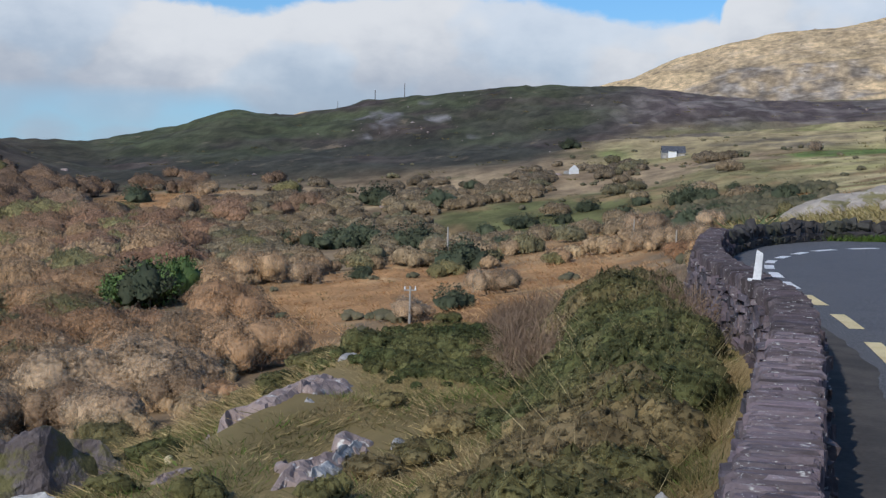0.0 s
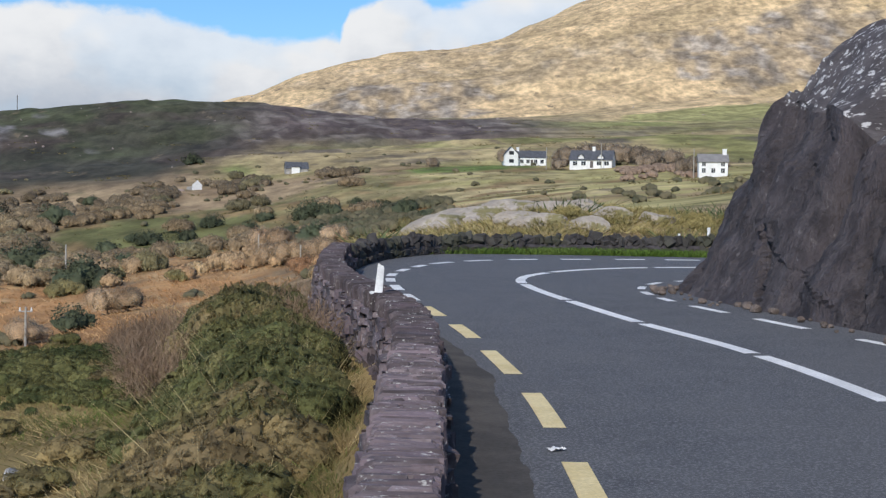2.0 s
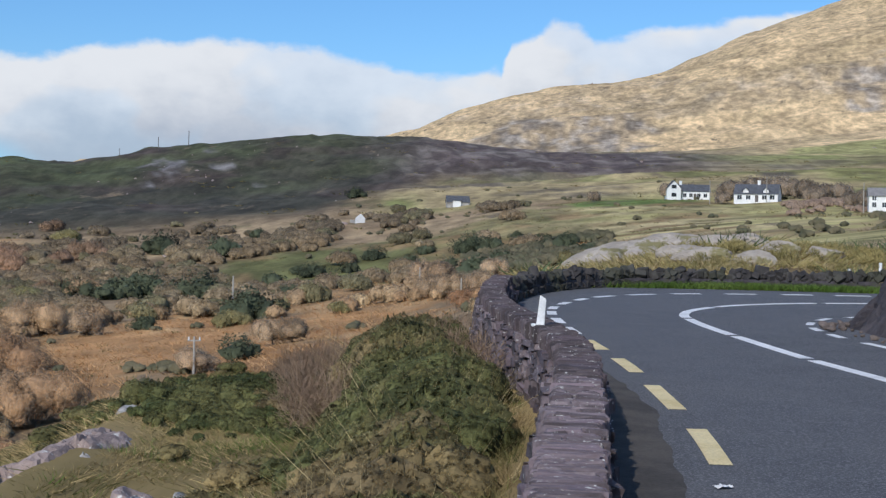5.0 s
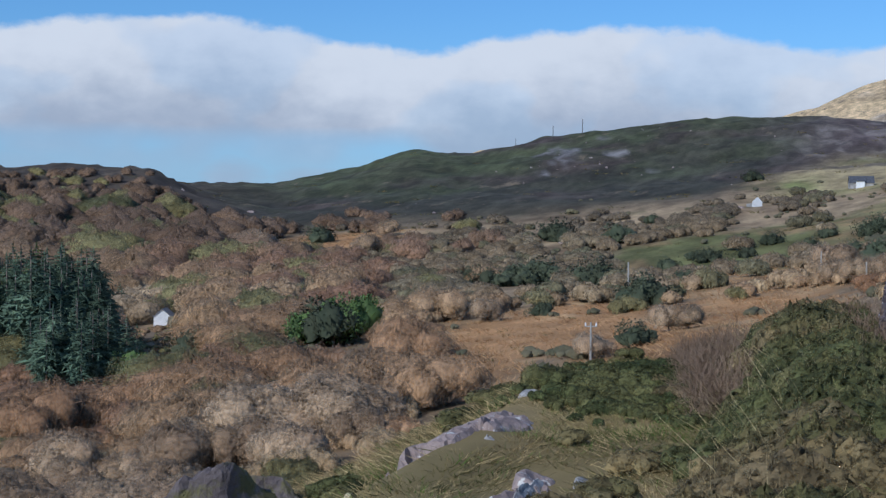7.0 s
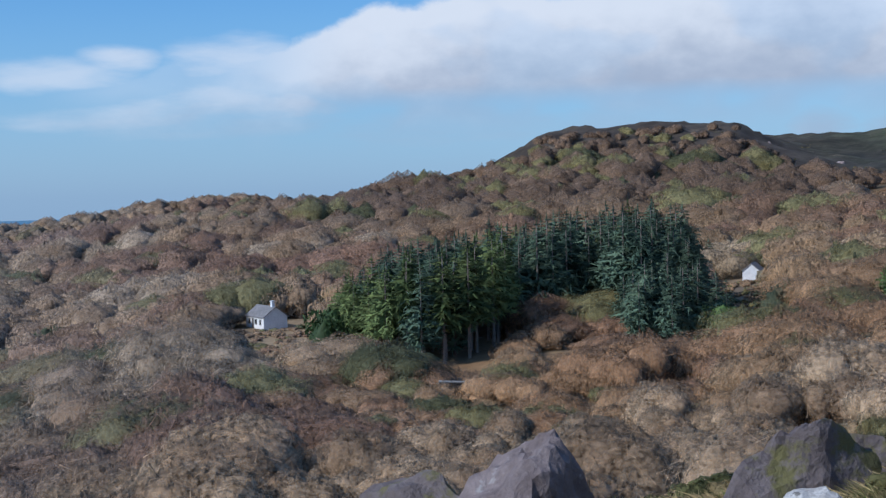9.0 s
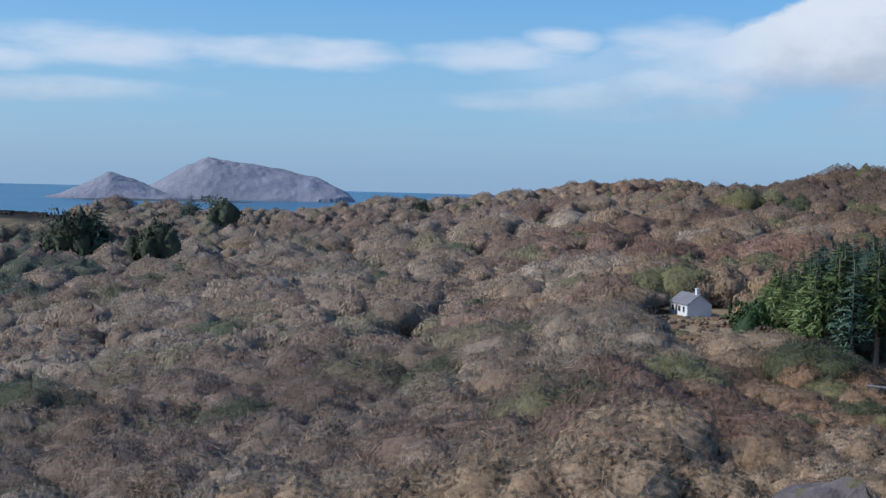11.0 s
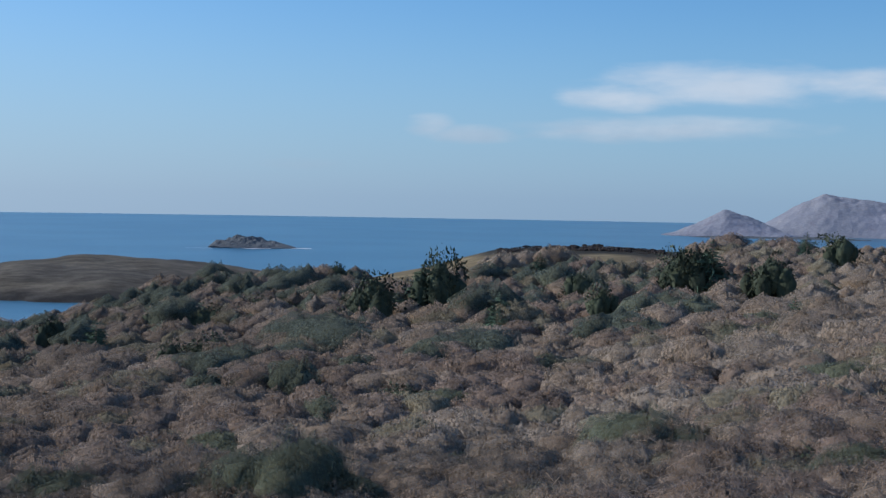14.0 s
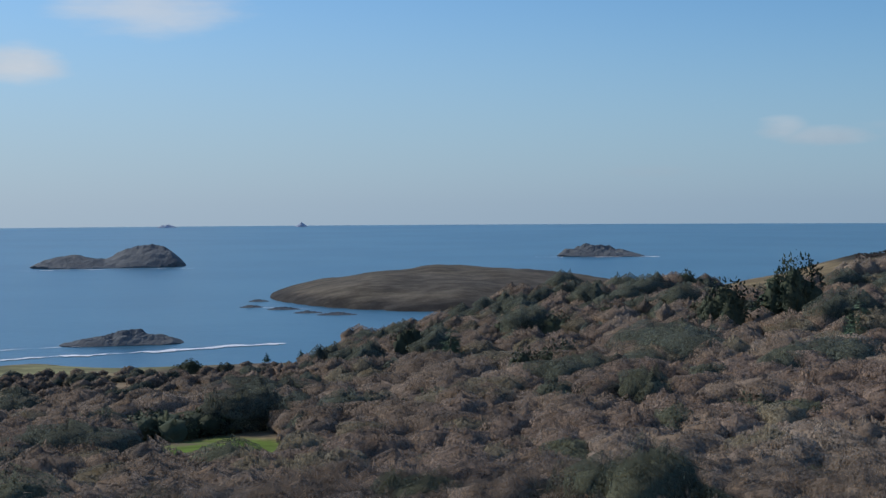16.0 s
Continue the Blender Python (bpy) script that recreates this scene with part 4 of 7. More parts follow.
    for side, lo, hi in ((-1, 3.0, 34.0), (1, 3.0, 26.0)):
        s = WALL_S[np.argmin(np.abs(WALL_Q[:, 1] - lo))]
        end = WALL_S[-1] - 0.5 if side < 0 else WALL_S[np.argmin(np.abs(WALL_Q[:400 + 500, 1] - hi))]
        if side > 0:
            end = WALL_S[-1] - 0.5
        cols = np.arange(s, end, 0.2)
        for row in range(11 if side < 0 else 4):
            for sc in cols + (row % 2) * 0.1:
                q, t = wall_at(min(sc + r.normal() * 0.025, WALL_S[-1]))
                nr = np.array([t[1], -t[0]])
                drop = 0.20 + row * 0.088 + r.normal() * 0.012
                if (sc > s_split and row > 3) or (side < 0 and row > 7 and q[1] > 20):
                    continue
                off = side * (0.150 + (0.148 if side < 0 else 0.03) * drop + r.normal() * 0.02)
                p = q + nr * off
                ang = math.atan2(t[1], t[0]) - math.pi / 2
                sc_len = 0.7 + 0.75 * r.random()
                m = pose(p[0], p[1], wall_top(q[1], sc) - drop, r.normal() * 7, r.normal() * 7, math.degrees(ang) + r.normal() * 8) @ Matrix.Diagonal((1.2, sc_len, 0.75 + 0.6 * r.random(), 1))
                own = side < 0 and 6.5 < q[1] < 21 and row < 7 and count < 300 and r.random() < 0.6
                count += own
                place(lumps[r.integers(10)], m, own, "face_stone", int(sc > s_split))
    ob = part("walling", mesh_np("walling", np.concatenate(joined_v), np.array(joined_f), [M_SLATE, M_FIELDSTONE], False, joined_m), wall, "tightly packed small slates")
    tagged(ob, kind="stuff")
    return wall


def marker_post():
    """Small white marker post on a foot plate, leaning a little."""
    x, y = 0.31, 14.6
    root = tagged(new("marker_post"), "small white plastic marker post on a flat foot", "marker post")
    root.matrix_world = pose(x, y, wall_top(y, 36) - 0.01, 0, 5, 0)
    bm = bmesh.new()
    bmesh.ops.create_cube(bm, size=1.0, matrix=Matrix.Translation((0, 0, 0.165)) @ Matrix.Diagonal((0.085, 0.03, 0.30, 1)))
    for v in bm.verts:
        if v.co.z > 0.2:
            v.co.x *= 0.82
            v.co.z += 0.02 if v.co.x < 0 else -0.015
    bmesh.ops.bevel(bm, geom=bm.edges[:], offset=0.006, segments=2, affect="EDGES")
    me = bpy.data.meshes.new("blade")
    bm.to_mesh(me), bm.free()
    me.materials.append(M_WHITE)
    part("blade", me, root)
    bm = bmesh.new()
    bmesh.ops.create_cube(bm, size=1.0, matrix=Matrix.Translation((-0.02, 0, 0.014)) @ Matrix.Diagonal((0.15, 0.12, 0.028, 1)))
    bmesh.ops.bevel(bm, geom=bm.edges[:], offset=0.008, segments=2, affect="EDGES")
    me = bpy.data.meshes.new("foot")
    bm.to_mesh(me), bm.free()
    me.materials.append(M_WHITE)
    part("foot", me, root)


marker_post()


# ---- rock cutting ----
CUT_FOOT = [(26, 20), (18, 23.4), (12.5, 24.6), (9, 24.35), (7.1, 23.9), (5.95, 23.2), (5.36, 22.1), (5.58, 20.3), (5.95, 18.3), (6.35, 16.6), (6.7, 14.8), (7.2, 12), (7.7, 8), (7.9, 2), (7.6, -6), (6.9, -20)]


def build_cutting():
    q, t = spline(CUT_FOOT, 0.13)
    n = len(q)
    s = np.arange(n) * 0.13
    nr = np.stack([-t[:, 1], t[:, 0]], 1)
    kernel = np.hanning(41) / np.hanning(41).sum()
    nr = np.stack([np.convolve(np.pad(nr[:, k], 20, mode="edge"), kernel, mode="valid") for k in (0, 1)], 1)
    nr /= np.linalg.norm(nr, axis=1)[:, None]
    corner = s[np.argmin(np.hypot(q[:, 0] - 5.2, q[:, 1] - 22.1))]
    face_h = np.interp(s - corner, [-12, -4, -1, 0.4, 2.35, 2.95, 3.35, 3.7, 4.4, 5.6, 7.4, 15], [2.6, 3.0, 3.1, 3.12, 3.0, 2.85, 2.2, 2.1, 2.45, 2.96, 3.3, 3.3])
    wide_k = np.hanning(33) / np.hanning(33).sum()
    soft_h = np.convolve(np.pad(face_h, 16, mode="edge"), wide_k, mode="valid")
    vv = np.concatenate([np.linspace(-0.06, 1, 54), np.linspace(1.02, 2, 50)])
    V, S = np.meshgrid(vv, s)
    H = face_h[:, None]
    up = np.clip(V, -0.06, 1)
    past = np.clip(V - 1, 0, 1)
    reach = np.interp(S - corner, [-8, -2.5, 0.5, 2.5], [1.5, 2.2, 6.0, 11.0])
    near = np.exp(-((S - corner - 0.6) / 3.0) ** 2)
    back = H * (0.34 * up + near * (0.30 * up - 0.12 * up * up)) + past * reach
    z = H * up + 0.52 * past * reach * (1 - 0.35 * past)
    # joints: slanting beds and upright cracks
    bed = fbm(S * 0.55 + V * H * 1.1, V * H * 0.5 - S * 0.25, 4, 61)
    crack = np.abs(fbm(S * 0.42 + 0.35 * V * H, V * H * 0.16, 3, 63))
    step_ = np.floor((S * 0.9 + V * H * 0.75 + 1.4 * bed) * 0.8) / 0.8
    push = 0.26 * bed + 0.05 * vnoise(step_ * 3.1, np.floor(V * H * 0.9 + S * 0.25), 64) + 0.13 * fbm(S * 2.6 + 0.6 * V * H, V * H * 0.7, 5, 66, 0.6) - 0.20 * np.exp(-(crack / 0.035) ** 2)
    amp = sstep(V, -0.06, 0.12)
    push = push * amp * (1 - 0.6 * sstep(V, 0.9, 1.15))
    slope_dir = np.where(V > 1.0, 0.35, 1.0)
    base_z = SLOPE * q[:, 1][:, None] - 0.02
    # notch where two faces of the cut meet
    notch = 0.85 * np.exp(-((S - corner - 3.35 + 0.25 * (V - 1)) / 0.28) ** 2) * sstep(V, 0.1, 0.7) * sstep(V, 1.5, 1.05)
    dist = back - push * slope_dir + notch
    X = q[:, 0][:, None] + nr[:, 0][:, None] * dist
    Y = q[:, 1][:, None] + nr[:, 1][:, None] * dist
    Z = base_z + z + push * np.where(V > 1.0, 0.7, 0.1)
    # the top is one slope, by its distance from the nearest stretch of the foot
    m = len(vv)
    j0 = int(np.sum(vv <= 1.0))
    own = np.arange(n)
    keep = np.ones((n, m), bool)
    for j in range(j0, m):
        dd = np.hypot(X[:, j][:, None] - q[:, 0][None], Y[:, j][:, None] - q[:, 1][None])
        k = np.argmin(dd, 1)
        reach_in = dd[own, k] - 0.40 * face_h[k]
        edge = np.exp(-(reach_in.clip(0)) / 0.9)
        crest_h = face_h[k] * edge + soft_h[k] * (1 - edge)
        lump = 0.16 * fbm(X[:, j] * 0.8, Y[:, j] * 0.8, 4, 131) + 0.10 * vnoise(np.floor(X[:, j] * 1.1 + Y[:, j] * 0.5), np.floor(Y[:, j] * 0.6), 132)
        flat_z = SLOPE * q[k, 1] + crest_h + np.where(reach_in > 0, 1.65 * (1 - np.exp(-reach_in.clip(0) / 1.6)) + 0.14 * reach_in, 0.56 * reach_in) + lump
        mixin = float(sstep(vv[j], 1.0, 1.12))
        Z[:, j] = Z[:, j] * (1 - mixin) + flat_z * mixin
        keep[:, j] = (k - own) * 0.13 < 1.0 + 0.25 * reach_in.clip(0)
        keep[:, j] &= (own - k) * 0.13 < 9.0
        keep[:, j] &= (s > corner + 0.2) | (vv[j] < 1.05)
    verts = np.stack([X, Y, Z], -1).reshape(-1, 3)
    i, j = np.meshgrid(np.arange(n - 1), np.arange(m - 1), indexing="ij")
    f = np.stack([i * m + j, i * m + j + 1, (i + 1) * m + j + 1, (i + 1) * m + j], -1).reshape(-1, 4)
    hold = (keep[:-1, :-1] & keep[1:, 1:]).ravel()
    f = f[hold]
    mid = (0.97 + 0.06 * fbm(S * 0.8, S * 0.1, 3, 68))
    top = (V > mid)[:-1, :-1].ravel().astype(int)[hold]
    root = tagged(new("rock_cutting"), "dark purple cut rock face with white lichen on its sloping top", "rock face")
    for nm, which, mat, lab in (("cut_face", 0, M_CLIFF, "dark streaked rock cut bare"), ("weathered_top", 1, M_LICHEN, "sloping rock flecked with white lichen")):
        used, idx = np.unique(f[top == which], return_inverse=True)
        part(nm, mesh_np(nm, verts[used], idx.reshape(-1, 4), mat), root, lab)
    build_cutting.crest = [(float(X[i, j]), float(Y[i, j]), float(Z[i, j])) for i, j in zip(range(n // 3, n * 2 // 3, 5), [60, 66, 72, 58, 80, 63, 70, 57, 76, 68] * 20) if keep[i, j] and s[i] > corner + 0.5]
    # rubble along the foot
    r = np.random.default_rng(12)
    meshes = [boulder_mesh("rubble_stone", (1, 0.8, 0.6), 300 + k, M_RUBBLE, 0.4, 2) for k in range(6)]
    for k in range(90):
        i = int(np.interp(r.random(), [0, 1], [np.searchsorted(s, corner - 1.5), np.searchsorted(s, corner + 14)]))
        d = -0.05 - 0.45 * r.random() ** 1.5
        p = q[i] + nr[i] * d
        sz = 0.035 + 0.09 * r.random() ** 2
        st = new("rubble_stone", meshes[r.integers(6)])
        st.matrix_world = pose(p[0], p[1], SLOPE * p[1] + 0.4 * sz, 0, 0, r.random() * 360) @ Matrix.Diagonal((sz, sz, sz, 1))
        tagged(st, "broken brown stone fallen at the rock foot", "stone", "fallen stones")


build_cutting()


# ---- outcrops and boulders on the bank ----
def boulder(x, y, size, yaw, tilt, seed, label, mat=None, top=0.3, sub=4, name="boulder", cat="boulder", lumps=0.4, taper=0.0):
    """A rock whose top stands the given height over the ground."""
    me = boulder_mesh(name, size, seed, mat or M_ROCK, lumps, sub, rugged=0.05 if sub > 3 else 0.0)
    for v in me.vertices:
        k = 1 - taper * max(0.0, v.co.z / size[2] + 0.3)
        v.co.x, v.co.y = v.co.x * k, v.co.y * k
    ob = new(name, me)
    peak = max((Euler((radians(tilt[0]), radians(tilt[1]), 0)).to_matrix() @ v.co).z for v in me.vertices)
    ob.matrix_world = pose(x, y, float(ground(x, y)) + top - peak, tilt[0], tilt[1], yaw)
    return tagged(ob, label, cat)


def at(a, r):
    return float(np.sin(radians(a)) * r), float(np.cos(radians(a)) * r)


def standing_rock(a, r, top_z, size, yaw, tilt, seed, label, mat, lumps, taper):
    """A boulder whose top stands at a given height."""
    return boulder(*at(a, r), size, yaw, tilt, seed, label, mat, top_z - float(ground(*at(a, r))), lumps=lumps, taper=taper)


standing_rock(-39.85, 12.2, -0.35, (0.98, 0.85, 1.2), 20, (4, 6), 41, "purple-grey pointed boulder on the bank", M_BOULDER, 0.22, 0.42)
standing_rock(-28.6, 13.2, -0.41, (1.10, 0.72, 1.1), 70, (3, -5), 42, "mossy purple-grey boulder with grass on top", M_MOSSY, 0.4, 0.30)
standing_rock(-27.0, 13.6, -0.60, (0.85, 0.6, 0.9), 40, (0, 8), 48, "low mossy grey boulder beside a larger one", M_MOSSY, 0.45, 0.2)
standing_rock(-28.4, 10.3, -0.42, (0.42, 0.4, 0.5), 30, (0, 5), 49, "grey lichened boulder in the heather", M_PALE, 0.3, 0.1)
standing_rock(-43.8, 12.6, -0.75, (1.0, 0.6, 0.6), 10, (0, -4), 50, "low mossy rock hump beside the pointed boulder", M_MOSSY, 0.4, 0.1)
# bare rock in the turf of the bank: both ends as bearing and distance, then half the width and the height over the turf
SLABS = [((-21.2, 12.6), (-16.2, 16.9), 0.50, 0.27, M_ROCK), ((-17.7, 14.2), (-15.4, 16.2), 0.32, 0.22, M_ROCK), ((-18.3, 10.0), (-14.7, 12.9), 0.36, 0.21, M_ROCK), ((-17.6, 10.0), (-14.6, 12.6), 0.09, 0.22, M_PALE), ((-13.9, 12.1), (-12.3, 13.2), 0.16, 0.14, M_PALE), ((-23.9, 10.7), (-21.8, 11.3), 0.22, 0.10, M_ROCK), ((-17.6, 13.6), (-17.0, 14.0), 0.09, 0.12, M_PALE), ((-19.9, 13.3), (-19.0, 14.2), 0.06, 0.17, M_PALE), ((-23.0, 12.0), (-22.5, 12.3), 0.10, 0.14, M_BUFF), ((-15.9, 17.6), (-15.0, 18.2), 0.10, 0.12, M_PALE)]


def bank_slab(p0, p1, width, up, mat, seed):
    """Bedrock that breaks through the turf: low, cracked along its length, with ragged edges."""
    q0, q1 = np.array(at(*p0)), np.array(at(*p1))
    d = q1 - q0
    ln = float(np.linalg.norm(d))
    d = d / ln
    nu, nv = max(int(ln / 0.07), 8), 13
    u, v = np.meshgrid(np.linspace(0, 1, nu), np.linspace(-1, 1, nv), indexing="ij")
    s_ = u * ln
    half = width * np.clip(np.sin(np.pi * u), 0.02, 1) ** 0.45 * (0.8 + 0.7 * fbm(s_ * 1.6, np.sign(v) * 3.0 + 0 * v, 3, seed))
    across = v * half + 0.10 * fbm(s_ * 0.9, 0 * v + 7.0, 2, seed)
    x, y = q0[0] + d[0] * s_ - d[1] * across, q0[1] + d[1] * s_ + d[0] * across
    crack = np.abs(fbm(s_ * 0.6, across * 9, 3, seed + 1))
    steps = np.floor(fbm(s_ * 0.8, across * 4, 3, seed + 2) * 6) / 6
    ends = np.clip(2.2 * np.sin(np.pi * u), 0, 1)
    z = ground(x, y) - 0.06 + up * ends * (0.35 + 0.65 * (v + 1) / 2) * (1 - np.abs(v) ** 6) - 0.16 * sstep(fbm(s_ * 1.3, across * 2.2, 3, seed + 4), 0.08, 0.22) - 0.06 * np.abs(v) ** 6 + 0.06 * steps * ends + 0.04 * fbm(s_ * 5, across * 9, 3, seed + 3) - 0.05 * sstep(crack, 0.06, 0.0)
    k = np.arange(nu * nv).reshape(nu, nv)
    f = np.stack([k[:-1, :-1], k[1:, :-1], k[1:, 1:], k[:-1, 1:]], -1).reshape(-1, 4)
    c = np.array([x.mean(), y.mean(), z.min()])
    ob = new("rock_slab", mesh_np("rock_slab", np.stack([x, y, z], -1).reshape(-1, 3) - c, np.concatenate([f[:, [0, 1, 2]], f[:, [0, 2, 3]]]), mat))
    ob.matrix_world = Matrix.Translation(c)
    tagged(ob, "pale lichened streak of rock in the turf" if mat is not M_ROCK else "long low slab of bare mauve-grey rock in the bank", "rock slab")


for i_, sl in enumerate(SLABS):
    bank_slab(*sl, 430 + i_)


def off_slab(a, r):
    """False where a bare slab lies."""
    x, y = polar(a, r)
    ok = np.ones(np.shape(x), bool)
    for p0, p1, width, *_ in SLABS:
        q0, q1 = np.array(at(*p0)), np.array(at(*p1))
        d = q1 - q0
        u = np.clip(((x - q0[0]) * d[0] + (y - q0[1]) * d[1]) / (d @ d), 0, 1)
        ok &= np.hypot(x - q0[0] - u * d[0], y - q0[1] - u * d[1]) > width * 0.75 + 0.05
    return ok


boulder(-0.30, 7.1, (0.035, 0.035, 0.04), 0, (0, 0), 55, "white stone lying at the foot of the wall", M_STONE, 0.2, 3, "white_stone", "stone")
# pale rock ribs on the knoll behind the bend
for a, r_, size, yaw, tilt, sd in ((3.6, 44.0, (1.6, 1.2, 0.5), 15, (0, -12), 71), (5.0, 45.0, (2.0, 1.4, 0.5), 12, (0, -9), 79), (6.6, 46.0, (1.8, 1.2, 0.5), 12, (0, -6), 72), (8.4, 44.5, (1.5, 1.0, 0.5), 0, (4, 0), 73), (9.8, 45.5, (1.0, 0.8, 0.5), 20, (0, 8), 74), (10.8, 43.5, (0.8, 0.6, 0.4), 10, (0, 0), 75), (7.2, 41.8, (0.9, 0.5, 0.3), 5, (0, 0), 76), (12.6, 44, (0.7, 0.5, 0.4), 0, (0, 5), 77), (8.0, 41.0, (1.1, 0.6, 0.4), 8, (0, -4), 78), (9.9, 40.6, (0.8, 0.5, 0.4), 0, (0, 6), 80), (7.8, 46.5, (1.3, 0.8, 0.6), 5, (0, 0), 81)):
    boulder(*at(a, r_), size, yaw, tilt, sd, "smooth pale grey rock rib on the grassy knoll", M_RIB, 0.42 if a > 7 else 0.60, 4, "rock_rib", "rock outcrop", 0.3)

# ---- buildings ----
def box_bm(bm, x0, x1, y0, y1, z0, z1):
    bmesh.ops.create_cube(bm, size=1.0, matrix=Matrix.Translation(((x0 + x1) / 2, (y0 + y1) / 2, (z0 + z1) / 2)) @ Matrix.Diagonal((x1 - x0, y1 - y0, z1 - z0, 1)))


def bm_part(name, bm, mat, parent, label=""):
    me = bpy.data.meshes.new(name)
    bm.to_mesh(me)
    bm.free()
    me.materials.append(mat)
    return part(name, me, parent, label)


def gable(w, d, h, roof):
    """Walls of a block with pointed gables on its short sides (along x)."""
    bm = bmesh.new()
    pts = [(-w / 2, -d / 2, -2), (w / 2, -d / 2, -2), (w / 2, d / 2, -2), (-w / 2, d / 2, -2), (-w / 2, -d / 2, h), (w / 2, -d / 2, h), (w / 2, d / 2, h), (-w / 2, d / 2, h), (-w / 2, 0, h + roof), (w / 2, 0, h + roof)]
    v = [bm.verts.new(p) for p in pts]
    for f in ((0, 1, 5, 4), (2, 3, 7, 6), (1, 2, 6, 9, 5), (3, 0, 4, 8, 7), (0, 3, 2, 1)):
        bm.faces.new([v[i] for i in f])
    return bm


def roof_bm(w, d, h, roof, over=0.25, thick=0.15):
    bm = bmesh.new()
    x0, x1, y = w / 2 + over, -w / 2 - over, d / 2 + over
    k = roof / (d / 2)
    zl = h - over * k
    pts = []
    for x in (x0, x1):
        pts += [(x, -y, zl), (x, 0, h + roof), (x, y, zl), (x, -y, zl + thick), (x, 0, h + roof + thick), (x, y, zl + thick)]
    v = [bm.verts.new(p) for p in pts]
    for f in ((3, 4, 10, 9), (4, 5, 11, 10), (0, 6, 7, 1), (1, 7, 8, 2), (0, 3, 9, 6), (2, 8, 11, 5), (0, 1, 4, 3), (1, 2, 5, 4), (6, 9, 10, 7), (7, 10, 11, 8)):
        bm.faces.new([v[i] for i in f])
    return bm


def block(parent, m, w, d, h, roof, wall_mat, roof_mat, windows=(), door=None, chimneys=()):
    """One gabled block under a house: wall, roof, windows with frames, door, chimneys. Front is -y."""
    wall = bm_part("wall", gable(w, d, h, roof), wall_mat, parent)
    wall.matrix_local = m
    rf = bm_part("roof", roof_bm(w, d, h, roof), roof_mat, parent)
    rf.matrix_local = m
    for x, z, ww, hh in windows:
        bm = bmesh.new()
        box_bm(bm, x - ww / 2 - 0.08, x + ww / 2 + 0.08, -d / 2 - 0.06, -d / 2 + 0.05, z - 0.08, z + hh + 0.08)
        win = bm_part("window", bm, M_WHITE, parent)
        win.matrix_local = m
        bm = bmesh.new()
        box_bm(bm, x - ww / 2, x - 0.04, -d / 2 - 0.075, -d / 2, z, z + hh)
        box_bm(bm, x + 0.04, x + ww / 2, -d / 2 - 0.075, -d / 2, z, z + hh)
        bm_part("pane", bm, M_GLASS, win, "dark window glass")
    if door is not None:
        bm = bmesh.new()
        box_bm(bm, door - 0.5, door + 0.5, -d / 2 - 0.06, -d / 2 + 0.05, 0, 2.05)
        dr = bm_part("door", bm, M_DARKPOLE, parent)
        dr.matrix_local = m
    for x in chimneys:
        bm = bmesh.new()
        box_bm(bm, x - 0.45, x + 0.45, -0.35, 0.35, h + roof - 0.8, h + roof + 1.1)
        box_bm(bm, x - 0.55, x + 0.55, -0.45, 0.45, h + roof + 1.1, h + roof + 1.25)
        ch = bm_part("chimney", bm, wall_mat, parent)
        ch.matrix_local = m


def house_root(name, a, r, yaw, label, dz=0.0):
    x, y = at(a, r)
    root = tagged(new(name), label, "house")
    root.matrix_world = pose(x, y, float(ground(x, y)) + dz, 0, 0, -a + yaw)
    return root


I4 = Matrix.Identity(4)
h1 = house_root("farmhouse", 7.2, 470, 8, "white rendered farmhouse with gabled wing and slate roof")
block(h1, pose(2.2, 0, 0), 11.5, 6.0, 2.9, 2.2, M_RENDER, M_ROOF, [(-3.6, 0.9, 1.2, 1.2), (-1.3, 0.9, 1.2, 1.2), (1.6, 0.9, 1.2, 1.2), (4.0, 0.9, 1.2, 1.2)], 0.2, (-4.8,))
block(h1, pose(-5.6, -1.2, 0, 0, 0, 90), 7.5, 5.2, 3.6, 2.6, M_RENDER, M_ROOF, (), None, ())
for zz in (0.9, 3.6):
    bm = bmesh.new()
    box_bm(bm, -6.5, -4.7, -5.04, -4.9, zz, zz + 1.2)
    bm_part("window", bm, M_GLASS, h1)
h1.scale = (0.9, 0.9, 1.0)
h2 = house_root("dormer_house", 10.0, 428, -10, "white house with dark slate roof and two dormers")
block(h2, I4, 13.0, 7.0, 2.5, 2.9, M_RENDER, M_ROOF, [(-4.8, 0.8, 1.3, 1.2), (-2.2, 0.8, 1.3, 1.2), (2.6, 0.8, 1.3, 1.2), (4.9, 0.8, 1.3, 1.2)], 0.3, (0.4,))
for xx in (-3.0, 3.0):
    block(h2, pose(xx, -2.2, 2.6, 0, 0, 90), 2.2, 1.7, 0.8, 0.8, M_RENDER, M_ROOF)
h3 = house_root("cottage", 14.85, 318, 4, "small white two-storey house with grey roof")
block(h3, I4, 6.4, 5.0, 3.3, 1.7, M_RENDER, M_ROOF2, [(-2.1, 0.8, 0.8, 1.0), (0, 0.8, 0.8, 1.0), (2.1, 0.8, 0.8, 1.0), (-2.1, 2.3, 0.8, 0.8), (2.1, 2.3, 0.8, 0.8)], None, (2.6,))
h4 = house_root("farm_cottage", -2.2, 530, 6, "low dark-roofed cottage with a white front")
block(h4, I4, 8.5, 5.6, 1.5, 2.3, M_STONE, M_ROOF)
block(h4, pose(-0.6, -2.6, 0), 3.0, 2.4, 2.0, 0.7, M_RENDER, M_ROOF)
h5 = house_root("bungalow", -50.4, 246, -64, "white bungalow with grey roof beside the conifers")
